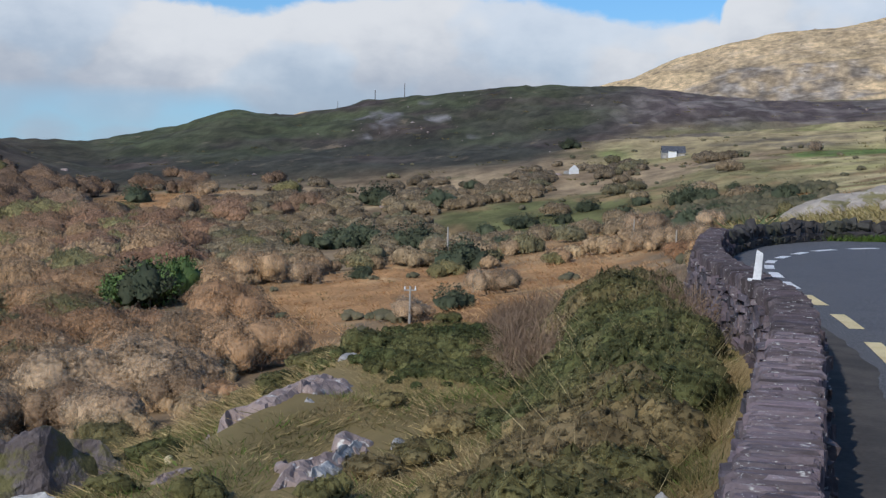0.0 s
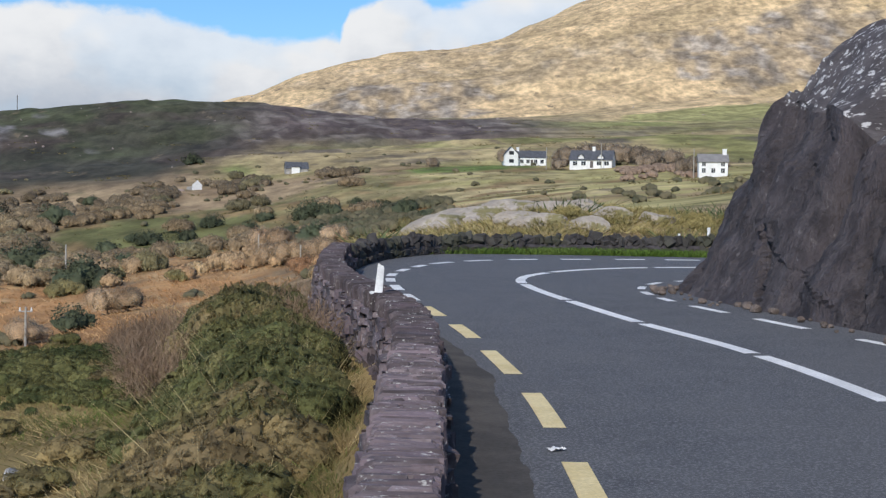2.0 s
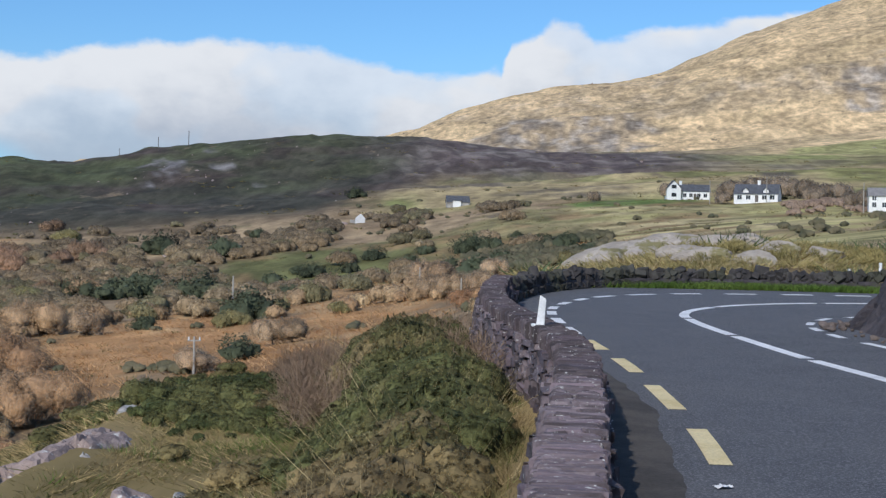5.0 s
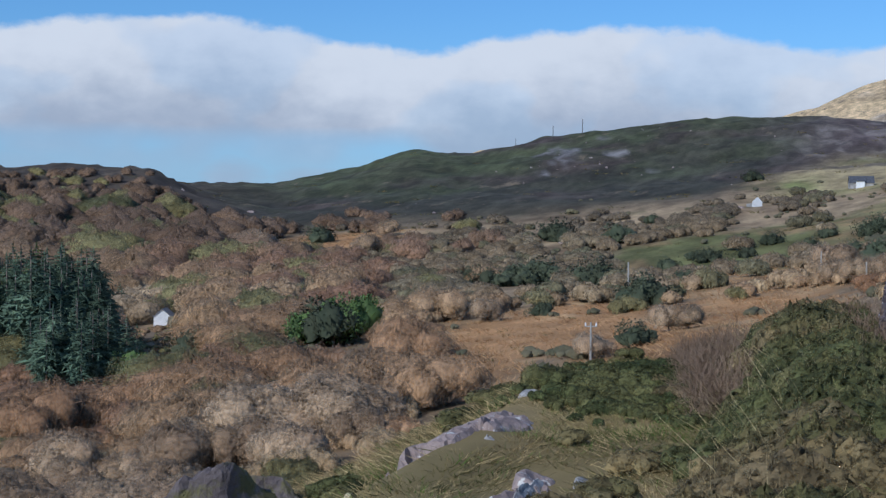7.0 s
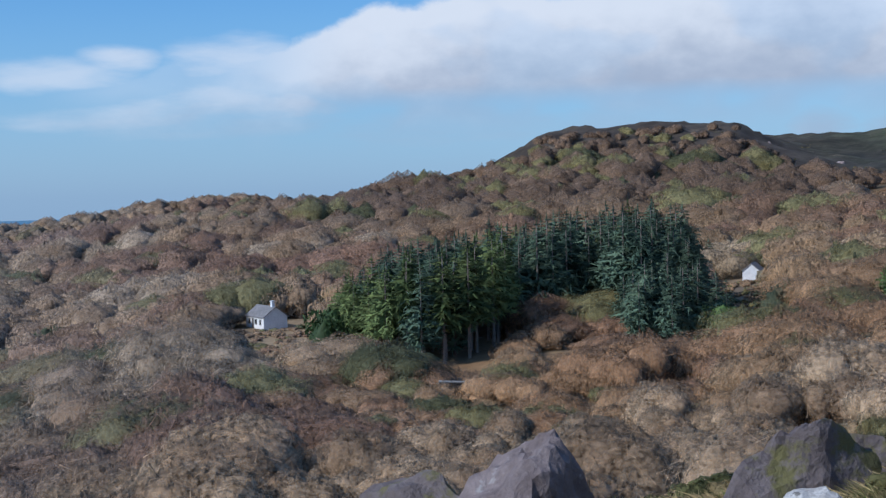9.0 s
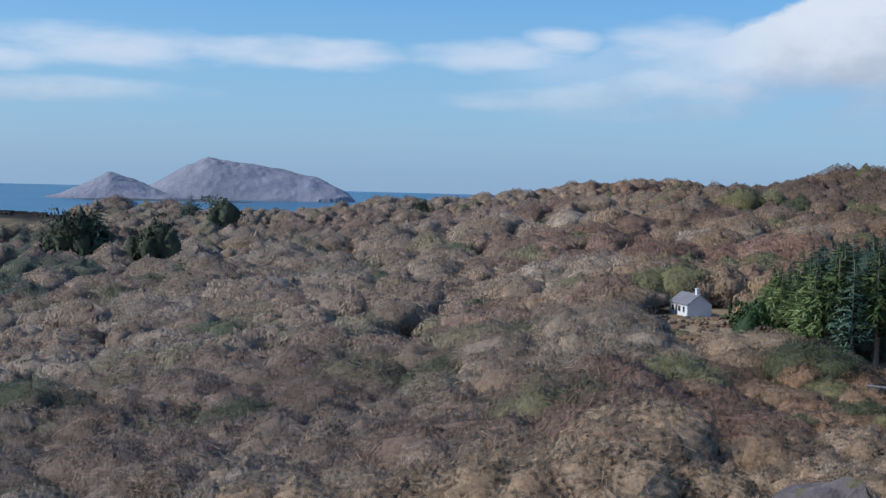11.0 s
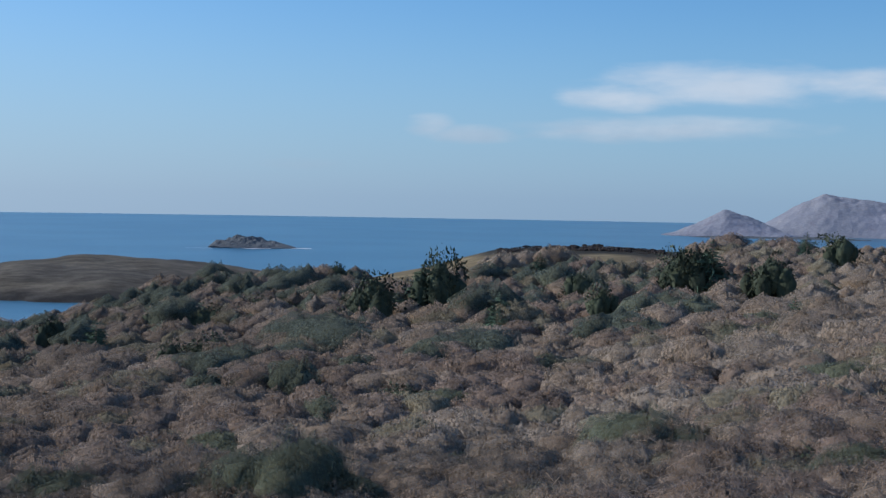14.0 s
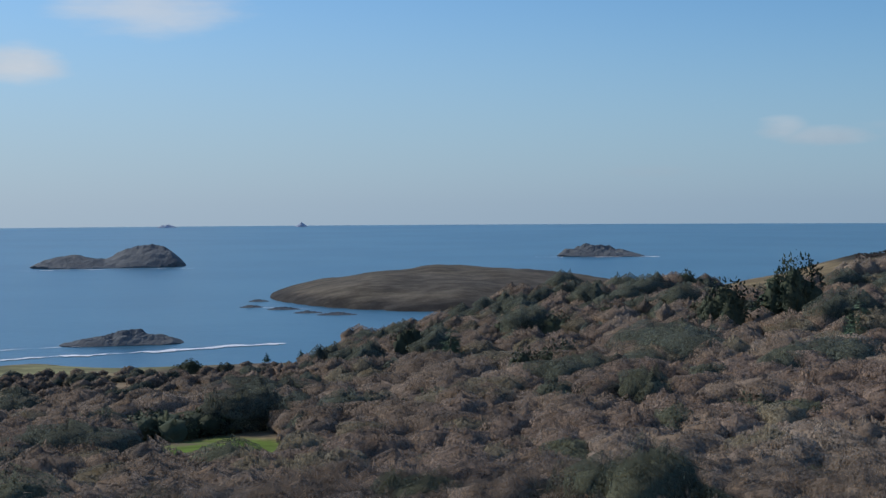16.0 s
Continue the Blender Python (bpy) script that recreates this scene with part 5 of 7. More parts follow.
block(h5, pose(1, 0, 0), 9.5, 6.2, 2.4, 2.0, M_RENDER, M_ROOF2, [(-2.8, 0.8, 1.2, 1.1), (0.6, 0.8, 1.2, 1.1), (3.0, 0.8, 0.9, 1.1)], -1.0, (3.4,))
block(h5, pose(-5.6, 0.8, 0), 3.2, 4.0, 1.9, 0.5, M_RENDER, M_ROOF2)
h5.scale = (0.74, 0.74, 0.85)
h6 = house_root("white_cottage", -30.35, 279, 80, "small white gabled cottage among bare trees")
block(h6, I4, 6.0, 3.9, 2.0, 1.5, M_RENDER, M_ROOF2, [(-1, 0.8, 0.7, 0.8)], None, ())
h6.scale = (0.85, 0.85, 0.9)
# ruined stone cottage
ruin_root = tagged(new("ruined_cottage"), "roofless stone cottage with one white gable standing", "ruin")
rx_, ry_ = at(-6.2, 489)
ruin_root.matrix_world = pose(rx_, ry_, float(ground(rx_, ry_)), 0, 0, 28) @ Matrix.Scale(0.8, 4)
bm = bmesh.new()
pts = [(-2.2, 0, -1.5), (2.2, 0, -1.5), (2.2, 0, 2.2), (0.2, 0, 4.1), (-2.2, 0, 2.2)]
f0 = bm.faces.new([bm.verts.new(p) for p in pts])
ex = bmesh.ops.extrude_face_region(bm, geom=[f0])
bmesh.ops.translate(bm, vec=(0, 0.55, 0), verts=[v for v in ex["geom"] if isinstance(v, bmesh.types.BMVert)])
bm_part("gable", bm, M_RENDER, ruin_root, "white washed gable")
for x0, x1, hh in ((-2.2, -1.7, 1.8), (1.7, 2.2, 1.4)):
    bm = bmesh.new()
    box_bm(bm, x0, x1, 0.55, 7.0, -1.5, hh)
    bmesh.ops.subdivide_edges(bm, edges=bm.edges[:], cuts=3)
    for v in bm.verts:
        if v.co.z > hh - 0.05:
            v.co.z -= 0.9 * random.random()
    bm_part("side_wall", bm, M_STONE, ruin_root)
for k in range(6):
    boulder(*at(-6.9 - 0.09 * k, 484 + 2 * k), (1.5 + random.random(), 1.0, 0.8), 40 * k, (0, 0), 400 + k, "grey boulder beside the ruined cottage", M_ROCK, 0.9, 2)
for a, r_, s_ in ((-13.75, 404, 2.0), (-14.0, 402, 1.2), (-25.2, 470, 1.6), (-26.9, 640, 2.0)):
    boulder(*at(a, r_), (s_ * 1.2, s_, s_ * 0.8), 30, (0, 0), int(400 + s_ * 37 + r_), "pale grey boulder on the moor", M_ROCK, 1.1, 3)

# ---- poles ----


def pole(a, r_, h, rad, mat, label, arm=False, name="utility_pole", cat="pole"):
    x, y = at(a, r_)
    root = tagged(new(name), label, cat)
    root.matrix_world = pose(x, y, float(ground(x, y)) - 0.3, 0, 0, -a)
    bm = bmesh.new()
    bmesh.ops.create_cone(bm, cap_ends=True, segments=10, radius1=rad, radius2=rad * 0.72, depth=h, matrix=Matrix.Translation((0, 0, h / 2)))
    bm_part("shaft", bm, mat, root)
    if arm:
        bm = bmesh.new()
        box_bm(bm, -0.6, 0.6, -0.05, 0.05, h - 0.45, h - 0.33)
        bm_part("crossarm", bm, mat, root)
        for k in (-0.5, 0, 0.5):
            bm = bmesh.new()
            bmesh.ops.create_cone(bm, cap_ends=True, segments=8, radius1=0.09, radius2=0.05, depth=0.3, matrix=Matrix.Translation((k, 0, h - 0.18)))
            bm_part("insulator", bm, M_WHITE, root, "white ceramic insulator")


pole(-11.35, 252, 5.2, 0.2, M_POLE, "pale weathered wooden pole in the valley")
pole(-12.87, 131, 3.9, 0.13, M_POLE, "short wooden pole with white insulators in bracken", True)
pole(-3.7, 214, 4.4, 0.12, M_POLE, "thin grey wooden pole by the field")
pole(-1.98, 153, 3.6, 0.1, M_POLE, "thin grey wooden pole behind the wall")
pole(-14.47, 925, 9.0, 0.28, M_DARKPOLE, "dark utility pole on the ridge", True)
pole(-13.26, 930, 10.0, 0.28, M_DARKPOLE, "dark utility pole on the ridge", True)
pole(-16.0, 925, 6.0, 0.2, M_DARKPOLE, "dark utility pole on the ridge")
pole(14.1, 300, 6.5, 0.13, M_POLE, "wooden pole beside the small white house")
pole(8.1, 430, 7.5, 0.14, M_POLE, "wooden pole near the farmhouse")
pole(10.35, 420, 8.0, 0.14, M_POLE, "wooden pole beside the dormer house")
for a, r_, h in ((13.55, 36.5, 0.75), (14.75, 37.5, 0.9), (6.05, 35.2, 0.5)):
    pole(a, r_, h, 0.06, M_WHITE, "short white roadside marker post", name="verge_post", cat="post")

# fallen pale trunk in the scrub
lx, ly = at(-42.6, 141)
bm = bmesh.new()
bmesh.ops.create_cone(bm, cap_ends=True, segments=8, radius1=0.16, radius2=0.1, depth=3.4, matrix=Matrix.Rotation(radians(90), 4, "Y"))
me = bpy.data.meshes.new("fallen_trunk")
bm.to_mesh(me), bm.free()
me.materials.append(M_STONE)
lg = new("fallen_trunk", me)
lg.matrix_world = pose(lx, ly, float(ground(lx, ly)) + 2.6, 0, 3, 48)
tagged(lg, "bleached fallen tree trunk caught in scrub", "log")


# ---- islands ----
def island(name, a, r_, half_w, half_d, humps, label, mat, foam=True, rough=0.25):
    """An island: humps are (offset along, height); it rises out of the sea."""
    cx, cy = at(a, r_)
    n, m = 120, 44
    u, v = np.meshgrid(np.linspace(-1, 1, n), np.linspace(-1, 1, m))
    x, y = u * half_w, v * half_d
    hu, hh = [p[0] for p in humps], [p[1] for p in humps]
    fine_u = np.linspace(-1, 1, 400)
    prof = np.interp(fine_u, [-1.0] + hu + [1.0], [0.0] + hh + [0.0])
    k = np.hanning(25) / np.hanning(25).sum()
    prof = np.convolve(np.pad(prof, 12, mode="edge"), k, mode="valid")
    ridge = np.interp(u, fine_u, prof)
    hm = max(hh)
    shore = np.clip(1 - np.abs(u) ** 6 - v ** 2, 0, 1)
    z = ridge * np.clip(1 - np.abs(v) ** 1.5, 0, 1) + 0.05 * hm
    z = z * (1 + rough * fbm(x / (hm * 0.7), y / (hm * 0.7), 5, int(r_))) - 0.06 * hm + 0.05 * hm * fbm(x / (hm * 0.3), y / (hm * 0.3), 3, 5)
    z = np.where(shore <= 0.02, -4, z)
    vv = np.stack([x, y, z], -1).reshape(-1, 3)
    i, j = np.meshgrid(np.arange(m - 1), np.arange(n - 1), indexing="ij")
    f = np.stack([i * n + j, i * n + j + 1, (i + 1) * n + j + 1, (i + 1) * n + j], -1).reshape(-1, 4)
    ob = new(name, mesh_np(name, vv, f, mat, False))
    ob.matrix_world = pose(cx, cy, SEA_Z, 0, 0, -a)
    tagged(ob, label, "island")
    return ob


def surf(a0, a1, r0, r1, width, gap, seed, name="surf"):
    """A broken line of foam on the water between two bearings."""
    rr = np.random.default_rng(seed)
    aa = np.linspace(a0, a1, 160)
    ra = np.interp(np.linspace(0, 1, 160), [0, 1], [r0, r1])
    wv = width * np.clip(fbm(aa * 1.7, aa * 0 + seed, 3, seed) + 0.55 - gap, 0, 1.2)
    ra = ra + width * 0.8 * fbm(aa * 0.9, aa * 0, 3, seed + 5)
    x0, y0 = polar(aa, ra - wv / 2)
    x1, y1 = polar(aa, ra + wv / 2)
    v = np.concatenate([np.stack([x0, y0, np.full(160, SEA_Z + 0.25)], 1), np.stack([x1, y1, np.full(160, SEA_Z + 0.3)], 1)])
    e = np.arange(159)
    f = np.stack([e, e + 1, e + 161, e + 160], 1)
    ob = new(name, mesh_np(name, v, f[:, ::-1], M_FOAM))
    return tagged(ob, "white broken surf on the water", "surf", kind="structure")


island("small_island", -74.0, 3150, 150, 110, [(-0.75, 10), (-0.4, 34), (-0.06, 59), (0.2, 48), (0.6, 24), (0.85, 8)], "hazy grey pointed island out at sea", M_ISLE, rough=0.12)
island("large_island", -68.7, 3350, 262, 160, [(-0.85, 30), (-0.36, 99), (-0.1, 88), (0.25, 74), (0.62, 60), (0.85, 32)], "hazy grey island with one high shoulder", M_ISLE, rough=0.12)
island("long_islet", -72.0, 3000, 190, 50, [(-0.6, 4), (0.0, 2.5), (0.4, 5)], "low dark skerry before the islands", M_SKERRY, rough=0.5)
island("flat_islet", -93.5, 1960, 62, 40, [(-0.8, 9), (-0.3, 15), (0.2, 12), (0.7, 6)], "flat dark rocky islet with breaking surf", M_SKERRY, rough=0.4)
island("humped_island", -113.6, 1745, 94, 60, [(-0.85, 8), (-0.6, 14), (-0.35, 14), (-0.05, 9), (0.2, 20), (0.55, 27), (0.8, 22)], "grassy island with two low humps", M_SKERRY, rough=0.2)
island("shore_islet", -113.1, 760, 33, 14, [(-0.7, 2.5), (-0.2, 5.5), (0.1, 7.4), (0.4, 5.0), (0.8, 3.2)], "black rocky islet near the beach", M_SKERRY, rough=0.5)
island("far_rock", -105.85, 4720, 22, 16, [(-0.5, 8), (0.0, 15), (0.3, 13), (0.7, 6)], "faint sharp rock on the horizon", M_FAR)
island("far_rock", -111.3, 4760, 36, 16, [(-0.6, 6), (0.0, 11), (0.6, 7)], "faint low rock on the horizon", M_FAR)
for a, r_, hw, h in ((-107.9, 1010, 9, 1.6), (-106.6, 985, 12, 1.8), (-105.6, 950, 10, 1.4), (-104.4, 930, 14, 1.8), (-107.6, 1070, 8, 1.6)):
    island("skerry", a, r_, hw, 5, [(-0.5, h * 0.7), (0, h), (0.5, h * 0.6)], "low black rocks off the headland", M_SKERRY, rough=0.6)
surf(-117.2, -110.2, 1655, 1655, 9, 0.15, 3)
surf(-96.2, -91.0, 1905, 1915, 12, 0.2, 4)
surf(-91.9, -91.1, 1930, 1930, 16, -0.3, 5)
surf(-112.6, -106.5, 708, 742, 9, 0.0, 6)
surf(-121, -111, 690, 715, 7, 0.1, 7)
surf(-120, -114.6, 742, 748, 3.0, 0.15, 8)
surf(-108.2, -105.5, 1010, 985, 5, 0.2, 9)

# far wall posts, litter on the road
bm = bmesh.new()
bmesh.ops.create_grid(bm, x_segments=6, y_segments=4, size=0.5, matrix=Matrix.Diagonal((0.16, 0.10, 1, 1)))
for v in bm.verts:
    v.co.z = 0.02 + 0.025 * noise.noise(v.co * 30)
bmesh.ops.solidify(bm, geom=bm.faces[:], thickness=0.004)
me = bpy.data.meshes.new("paper_litter")
bm.to_mesh(me), bm.free()
me.materials.append(M_WHITE)
lt = new("paper_litter", me)
lt.matrix_world = pose(1.38, 9.02, SLOPE * 9.02 + 0.006, 0, 0, 20) @ Matrix.Scale(0.7, 4)
tagged(lt, "crumpled scrap of white paper on asphalt", "litter")


# ---- plants ----
def slivers(base, tip, width, r):
    """One thin triangle from each base to its tip."""
    d = tip - base
    side = np.cross(d, r.normal(size=d.shape))
    side /= np.linalg.norm(side, axis=1)[:, None] + 1e-9
    w = np.broadcast_to(np.asarray(width, float), (len(d),))[:, None] * 0.5
    v = np.stack([base - side * w, base + side * w, tip], 1).reshape(-1, 3)
    return v, np.arange(len(v)).reshape(-1, 3)


def join(pieces):
    v, f, n = [], [], 0
    for a, b in pieces:
        v.append(a), f.append(b + n)
        n += len(a)
    return np.concatenate(v), np.concatenate(f)


def limb(p0, p1, r0, r1, sides=5):
    """A tapered branch from p0 to p1."""
    p0, p1 = np.array(p0, float), np.array(p1, float)
    d = (p1 - p0) / np.linalg.norm(p1 - p0)
    x = np.cross(d, [0.3, 0.9, 0.1])
    x /= np.linalg.norm(x)
    y = np.cross(d, x)
    a = np.arange(sides) * 2 * np.pi / sides
    ring = np.cos(a)[:, None] * x + np.sin(a)[:, None] * y
    v = np.concatenate([p0 + ring * r0, p1 + ring * r1])
    i = np.arange(sides)
    k = (i + 1) % sides
    f = np.concatenate([np.stack([i, k, k + sides], 1), np.stack([i, k + sides, i + sides], 1)])
    return v, f


def soft_crown(r, twigs, twig=0.01, spread=0.55, lobes=4, ring=(10, 5), shells=(0.78, 0.92, 1.05), fan=0.5, length=0.21, wild=0.22, lay=0.0):
    """A leafless crown for a tree 1 high: rounded lobes of open twig work, in layers, that fans out from the stems. Returns verts, faces and crown normals."""
    V, F, N, D, n = [], [], [], [], 0
    ang = r.random() * 6.283 + np.arange(lobes) * 6.283 / max(lobes - 1, 1) + r.normal(size=lobes) * 0.5
    off = spread * (0.36 + 0.34 * r.random(lobes))
    cen = np.stack([np.cos(ang) * off, np.sin(ang) * off, 0.34 + 0.2 * r.random(lobes)], 1)
    rad = np.stack([spread * (0.42 + 0.3 * r.random(lobes))] * 2 + [0.30 + 0.16 * r.random(lobes)], 1)
    cen[0], rad[0] = (0, 0, 0.5), (spread * 0.72, spread * 0.72, 0.42)
    nu, nv = ring
    for c, q in zip(cen, rad):
        for size in shells:
            e_, a_ = np.meshgrid(np.linspace(-0.8, 1.5, nv), np.arange(nu) * 6.283 / nu, indexing="ij")
            a_ = a_ + (np.arange(nv) % 2)[:, None] * 3.1416 / nu
            d = np.stack([np.cos(e_) * np.cos(a_), np.cos(e_) * np.sin(a_), np.sin(e_)], -1).reshape(-1, 3)
            v = c + d * q * size * (1 + 0.16 * r.normal(size=(len(d), 1)))
            i, j = np.meshgrid(np.arange(nv - 1), np.arange(nu), indexing="ij")
            k = (j + 1) % nu
            f = np.stack([i * nu + j, i * nu + k, (i + 1) * nu + k, (i + 1) * nu + j], -1).reshape(-1, 4)
            V.append(v), F.append(np.concatenate([f[:, [0, 1, 2]], f[:, [0, 2, 3]]]) + n), N.append(d / q), D.append(np.full(len(v), np.interp(size, [0.66, 0.82, 1.0, 1.08], [1.2, 0.56, 0.44, 0.36])))
            n += len(v)
    k = r.integers(lobes, size=twigs)
    d = r.normal(size=(twigs, 3))
    d[:, 2] = np.abs(d[:, 2]) * 1.1 - 0.25
    d /= np.linalg.norm(d, axis=1)[:, None]
    tip = cen[k] + d * rad[k] * (0.80 + 0.34 * r.random((twigs, 1)))
    root = np.stack([cen[k][:, 0] * 0.6, cen[k][:, 1] * 0.6, np.full(twigs, 0.08)], 1) + 0.06 * r.normal(size=(twigs, 3))
    way = tip - root
    way /= np.linalg.norm(way, axis=1)[:, None]
    rise = np.array([0, 0, 1.0]) - d * d[:, 2:3] + 0.5 * r.normal(size=d.shape)
    way = (way * (1 - fan) + d * fan) * (1 - lay) + rise * lay + wild * r.normal(size=d.shape)
    way /= np.linalg.norm(way, axis=1)[:, None]
    side = np.cross(way, d + 0.2 * r.normal(size=d.shape))
    side /= np.linalg.norm(side, axis=1)[:, None] + 1e-9
    base = tip - way * length * (0.65 + 0.7 * r.random((twigs, 1)))
    w_ = 0.5 * twig * (0.6 + 0.8 * r.random((twigs, 1)))
    V.append(np.stack([base - side * w_, base + side * w_, tip], 1).reshape(-1, 3))
    F.append(np.arange(3 * twigs).reshape(-1, 3) + n)
    N.append(np.repeat(d / rad[k], 3, 0))
    N = np.concatenate(N)
    N = N / np.linalg.norm(N, axis=1)[:, None] + np.array([0, 0, 1.0])
    N /= np.linalg.norm(N, axis=1)[:, None]
    return np.concatenate(V), np.concatenate(F), np.concatenate([N, np.concatenate(D + [np.ones(3 * twigs)])[:, None]], 1)


def crown_mesh(name, crown, mat):
    v, f, nrm = crown
    return mesh_np(name, v, f, mat, True, attrs={"puff": nrm})


def leafy_mesh(r, spread, mat, leaves=900):
    """Evergreen crown: closed lobes with small leaf sprays over them."""
    v, f, nrm = soft_crown(r, 420, 0.03, spread, 5, (9, 5), (0.74,))
    lv, lf = leaf_clump(r, leaves, 0.055, spread * 0.95)
    out = lv - np.array([0, 0, 0.4])
    return mesh_np("leaves", np.concatenate([v, lv]), np.concatenate([f, lf + len(v)]), mat, True, attrs={"puff": np.concatenate([nrm[:, :3], out])})


def crowd(name, label, cat, kinds, x, y, z, tall, wide, tint, mat):
    """Many crowns as one mass: each a turned and stretched copy of one of the kinds, with its own tint."""
    V, F, C, N, n = [], [], [], [], 0
    for i in range(len(x)):
        v, f, nrm = kinds[i][rng.integers(len(kinds[i]))]
        ang = rng.random() * 6.283
        ca, sa = math.cos(ang), math.sin(ang)
        turn = np.array([(ca, sa, 0), (-sa, ca, 0), (0, 0, 1.0)])
        V.append((v @ turn) * (wide[i], wide[i], tall[i]) + (x[i], y[i], z[i]))
        N.append(np.concatenate([(nrm[:, :3] @ turn) * (1 / wide[i], 1 / wide[i], 1 / tall[i]) * tall[i], nrm[:, 3:]], 1))
        F.append(f + n), C.append(np.repeat(tint[i:i + 1], len(v), 0))
        n += len(v)
    ob = new(name, mesh_np(name, np.concatenate(V), np.concatenate(F), mat, True, attrs={"tint": np.concatenate(C), "puff": np.concatenate(N)}))
    return tagged(ob, label, cat, kind="stuff")


def bare_trunk(r, limbs=6):
    bits = [limb((0, 0, -0.05), (0.02, 0.01, 0.3), 0.03, 0.02, 6)]
    for _ in range(limbs):
        a, e = r.random() * 6.28, 0.5 + 0.5 * r.random()
        tip = (0.34 * math.cos(a) * e, 0.34 * math.sin(a) * e, 0.55 + 0.3 * r.random())
        mid = (tip[0] * 0.45, tip[1] * 0.45, 0.42)
        bits += [limb((0.015, 0.01, 0.2 + 0.1 * r.random()), mid, 0.016, 0.011, 4), limb(mid, tip, 0.011, 0.004, 4)]
    return join(bits)


def leaf_clump(r, count, size=0.12, spread=0.5):
    """A leafy evergreen crown of many small leaf sprays, 1 high."""
    n = 9
    cc = r.normal(size=(n, 3)) * np.array([0.22, 0.22, 0.14]) * spread * 2 + np.array([0, 0, 0.5])
    rad = 0.24 + 0.14 * r.random(n)
    k = r.integers(n, size=count)
    d = r.normal(size=(count, 3))
    d[:, 2] += 0.25
    d /= np.linalg.norm(d, axis=1)[:, None]
    p = cc[k] + d * rad[k][:, None] * (0.75 + 0.3 * r.random(count))[:, None] * np.array([spread * 2, spread * 2, 1])
    p[:, 2] = np.maximum(p[:, 2], 0.02)
    t = r.normal(size=(count, 3)) * 0.7 + d * 0.6
    t /= np.linalg.norm(t, axis=1)[:, None]
    u = np.cross(t, d + r.normal(size=d.shape) * 0.4)
    u /= np.linalg.norm(u, axis=1)[:, None] + 1e-9
    s = (size * (0.6 + 0.8 * r.random(count)))[:, None]
    v = np.stack([p - t * s * 0.6, p + u * s * 0.42, p + t * s * 0.8, p - u * s * 0.42], 1).reshape(-1, 3)
    f = np.arange(len(v)).reshape(-1, 4)
    return v, np.concatenate([f[:, [0, 1, 2]], f[:, [0, 2, 3]]])


def conifer_crown(r, tiers=24, per=11, width=0.2, start=0.12, ragged=0.25):
    """Drooping branch sprays of a spruce, 1 high."""
    base, tip, wid = [], [], []
    for i in range(tiers):
        u = i / (tiers - 1)
        z = start + (0.97 - start) * u
        rad = width * (1 - u) ** 0.8 + 0.012
        if u < 0.25:
            rad *= 0.65 + 1.4 * u
        for _ in range(max(4, int(per * (1.15 - 0.7 * u)))):
            a = r.random() * 6.283
            k = rad * (1 - ragged + 2 * ragged * r.random())
            out = np.array([math.cos(a), math.sin(a), 0])
            b = np.array([0, 0, z]) + out * k * 0.12
            t = np.array([0, 0, z - 0.35 * k * r.random() + 0.1 * k]) + out * k
            base.append(b), tip.append(t), wid.append(0.16 * k + 0.006)
            m = b * 0.45 + t * 0.55
            for _ in range(8):
                c = m + (t - b) * (r.random() - 0.55) * 0.8 + r.normal(size=3) * 0.08 * k
                base.append(c)
                tip.append(c + out * k * 0.16 + r.normal(size=3) * 0.20 * k - np.array([0, 0, 0.10 * k]))
                wid.append(0.07 * k + 0.004)
    v, f = slivers(np.array(base), np.array(tip), np.array(wid), r)
    v2, f2 = slivers(np.array([[0, 0, 0.9], [0, 0, 0.92]]), np.array([[0, 0, 1.0], [0.004, 0, 1.01]]), 0.02, r)
    v, f = join([(v, f), (v2, f2)])
    out = v * np.array([1, 1, 0]) + 1e-4
    out = out / np.linalg.norm(out, axis=1)[:, None] + np.array([0, 0, 0.45])
    return v, f, out


def conifer_trunk(r):
    bits = [limb((0, 0, -0.04), (0, 0, 0.93), 0.014, 0.003, 6)]
    for _ in range(7):
        a, z = r.random() * 6.28, 0.06 + 0.2 * r.random()
        bits.append(limb((0, 0, z), (0.05 * math.cos(a), 0.05 * math.sin(a), z + 0.004), 0.003, 0.001, 3))
    return join(bits)


r0 = np.random.default_rng(21)
TREES = [(mesh_np("trunk", *bare_trunk(r0), M_BARK), crown_mesh("crown", soft_crown(r0, 420, 0.010, 0.55 + 0.1 * r0.random(), 6, (9, 5), (0.70, 0.90, 1.08), 0.4, 0.16, 0.25, 0.55), M_TWIG)) for _ in range(7)]
HOUSE_TREES = [(TREES[k][0], crown_mesh("crown", soft_crown(r0, 320, 0.012, 0.55 + 0.1 * r0.random(), 5, (8, 4), (0.70, 0.90, 1.08), 0.4, 0.16, 0.25, 0.55), M_GREYTWIG)) for k in range(4)]
BUSHES = [leafy_mesh(r0, 0.56, M_BUSH) for _ in range(5)]
STEMS = [mesh_np("stems", *bare_trunk(r0, 4), M_BARK) for _ in range(2)]
IVYS = [leafy_mesh(r0, 0.5, M_IVY, 1500) for _ in range(2)]
FIRS = [(mesh_np("trunk", *conifer_trunk(r0), M_PALEBARK), crown_mesh("crown", conifer_crown(r0, 24, 9, 0.16 + 0.05 * r0.random(), 0.28 + 0.15 * r0.random()), M_NEEDLE)) for _ in range(6)]
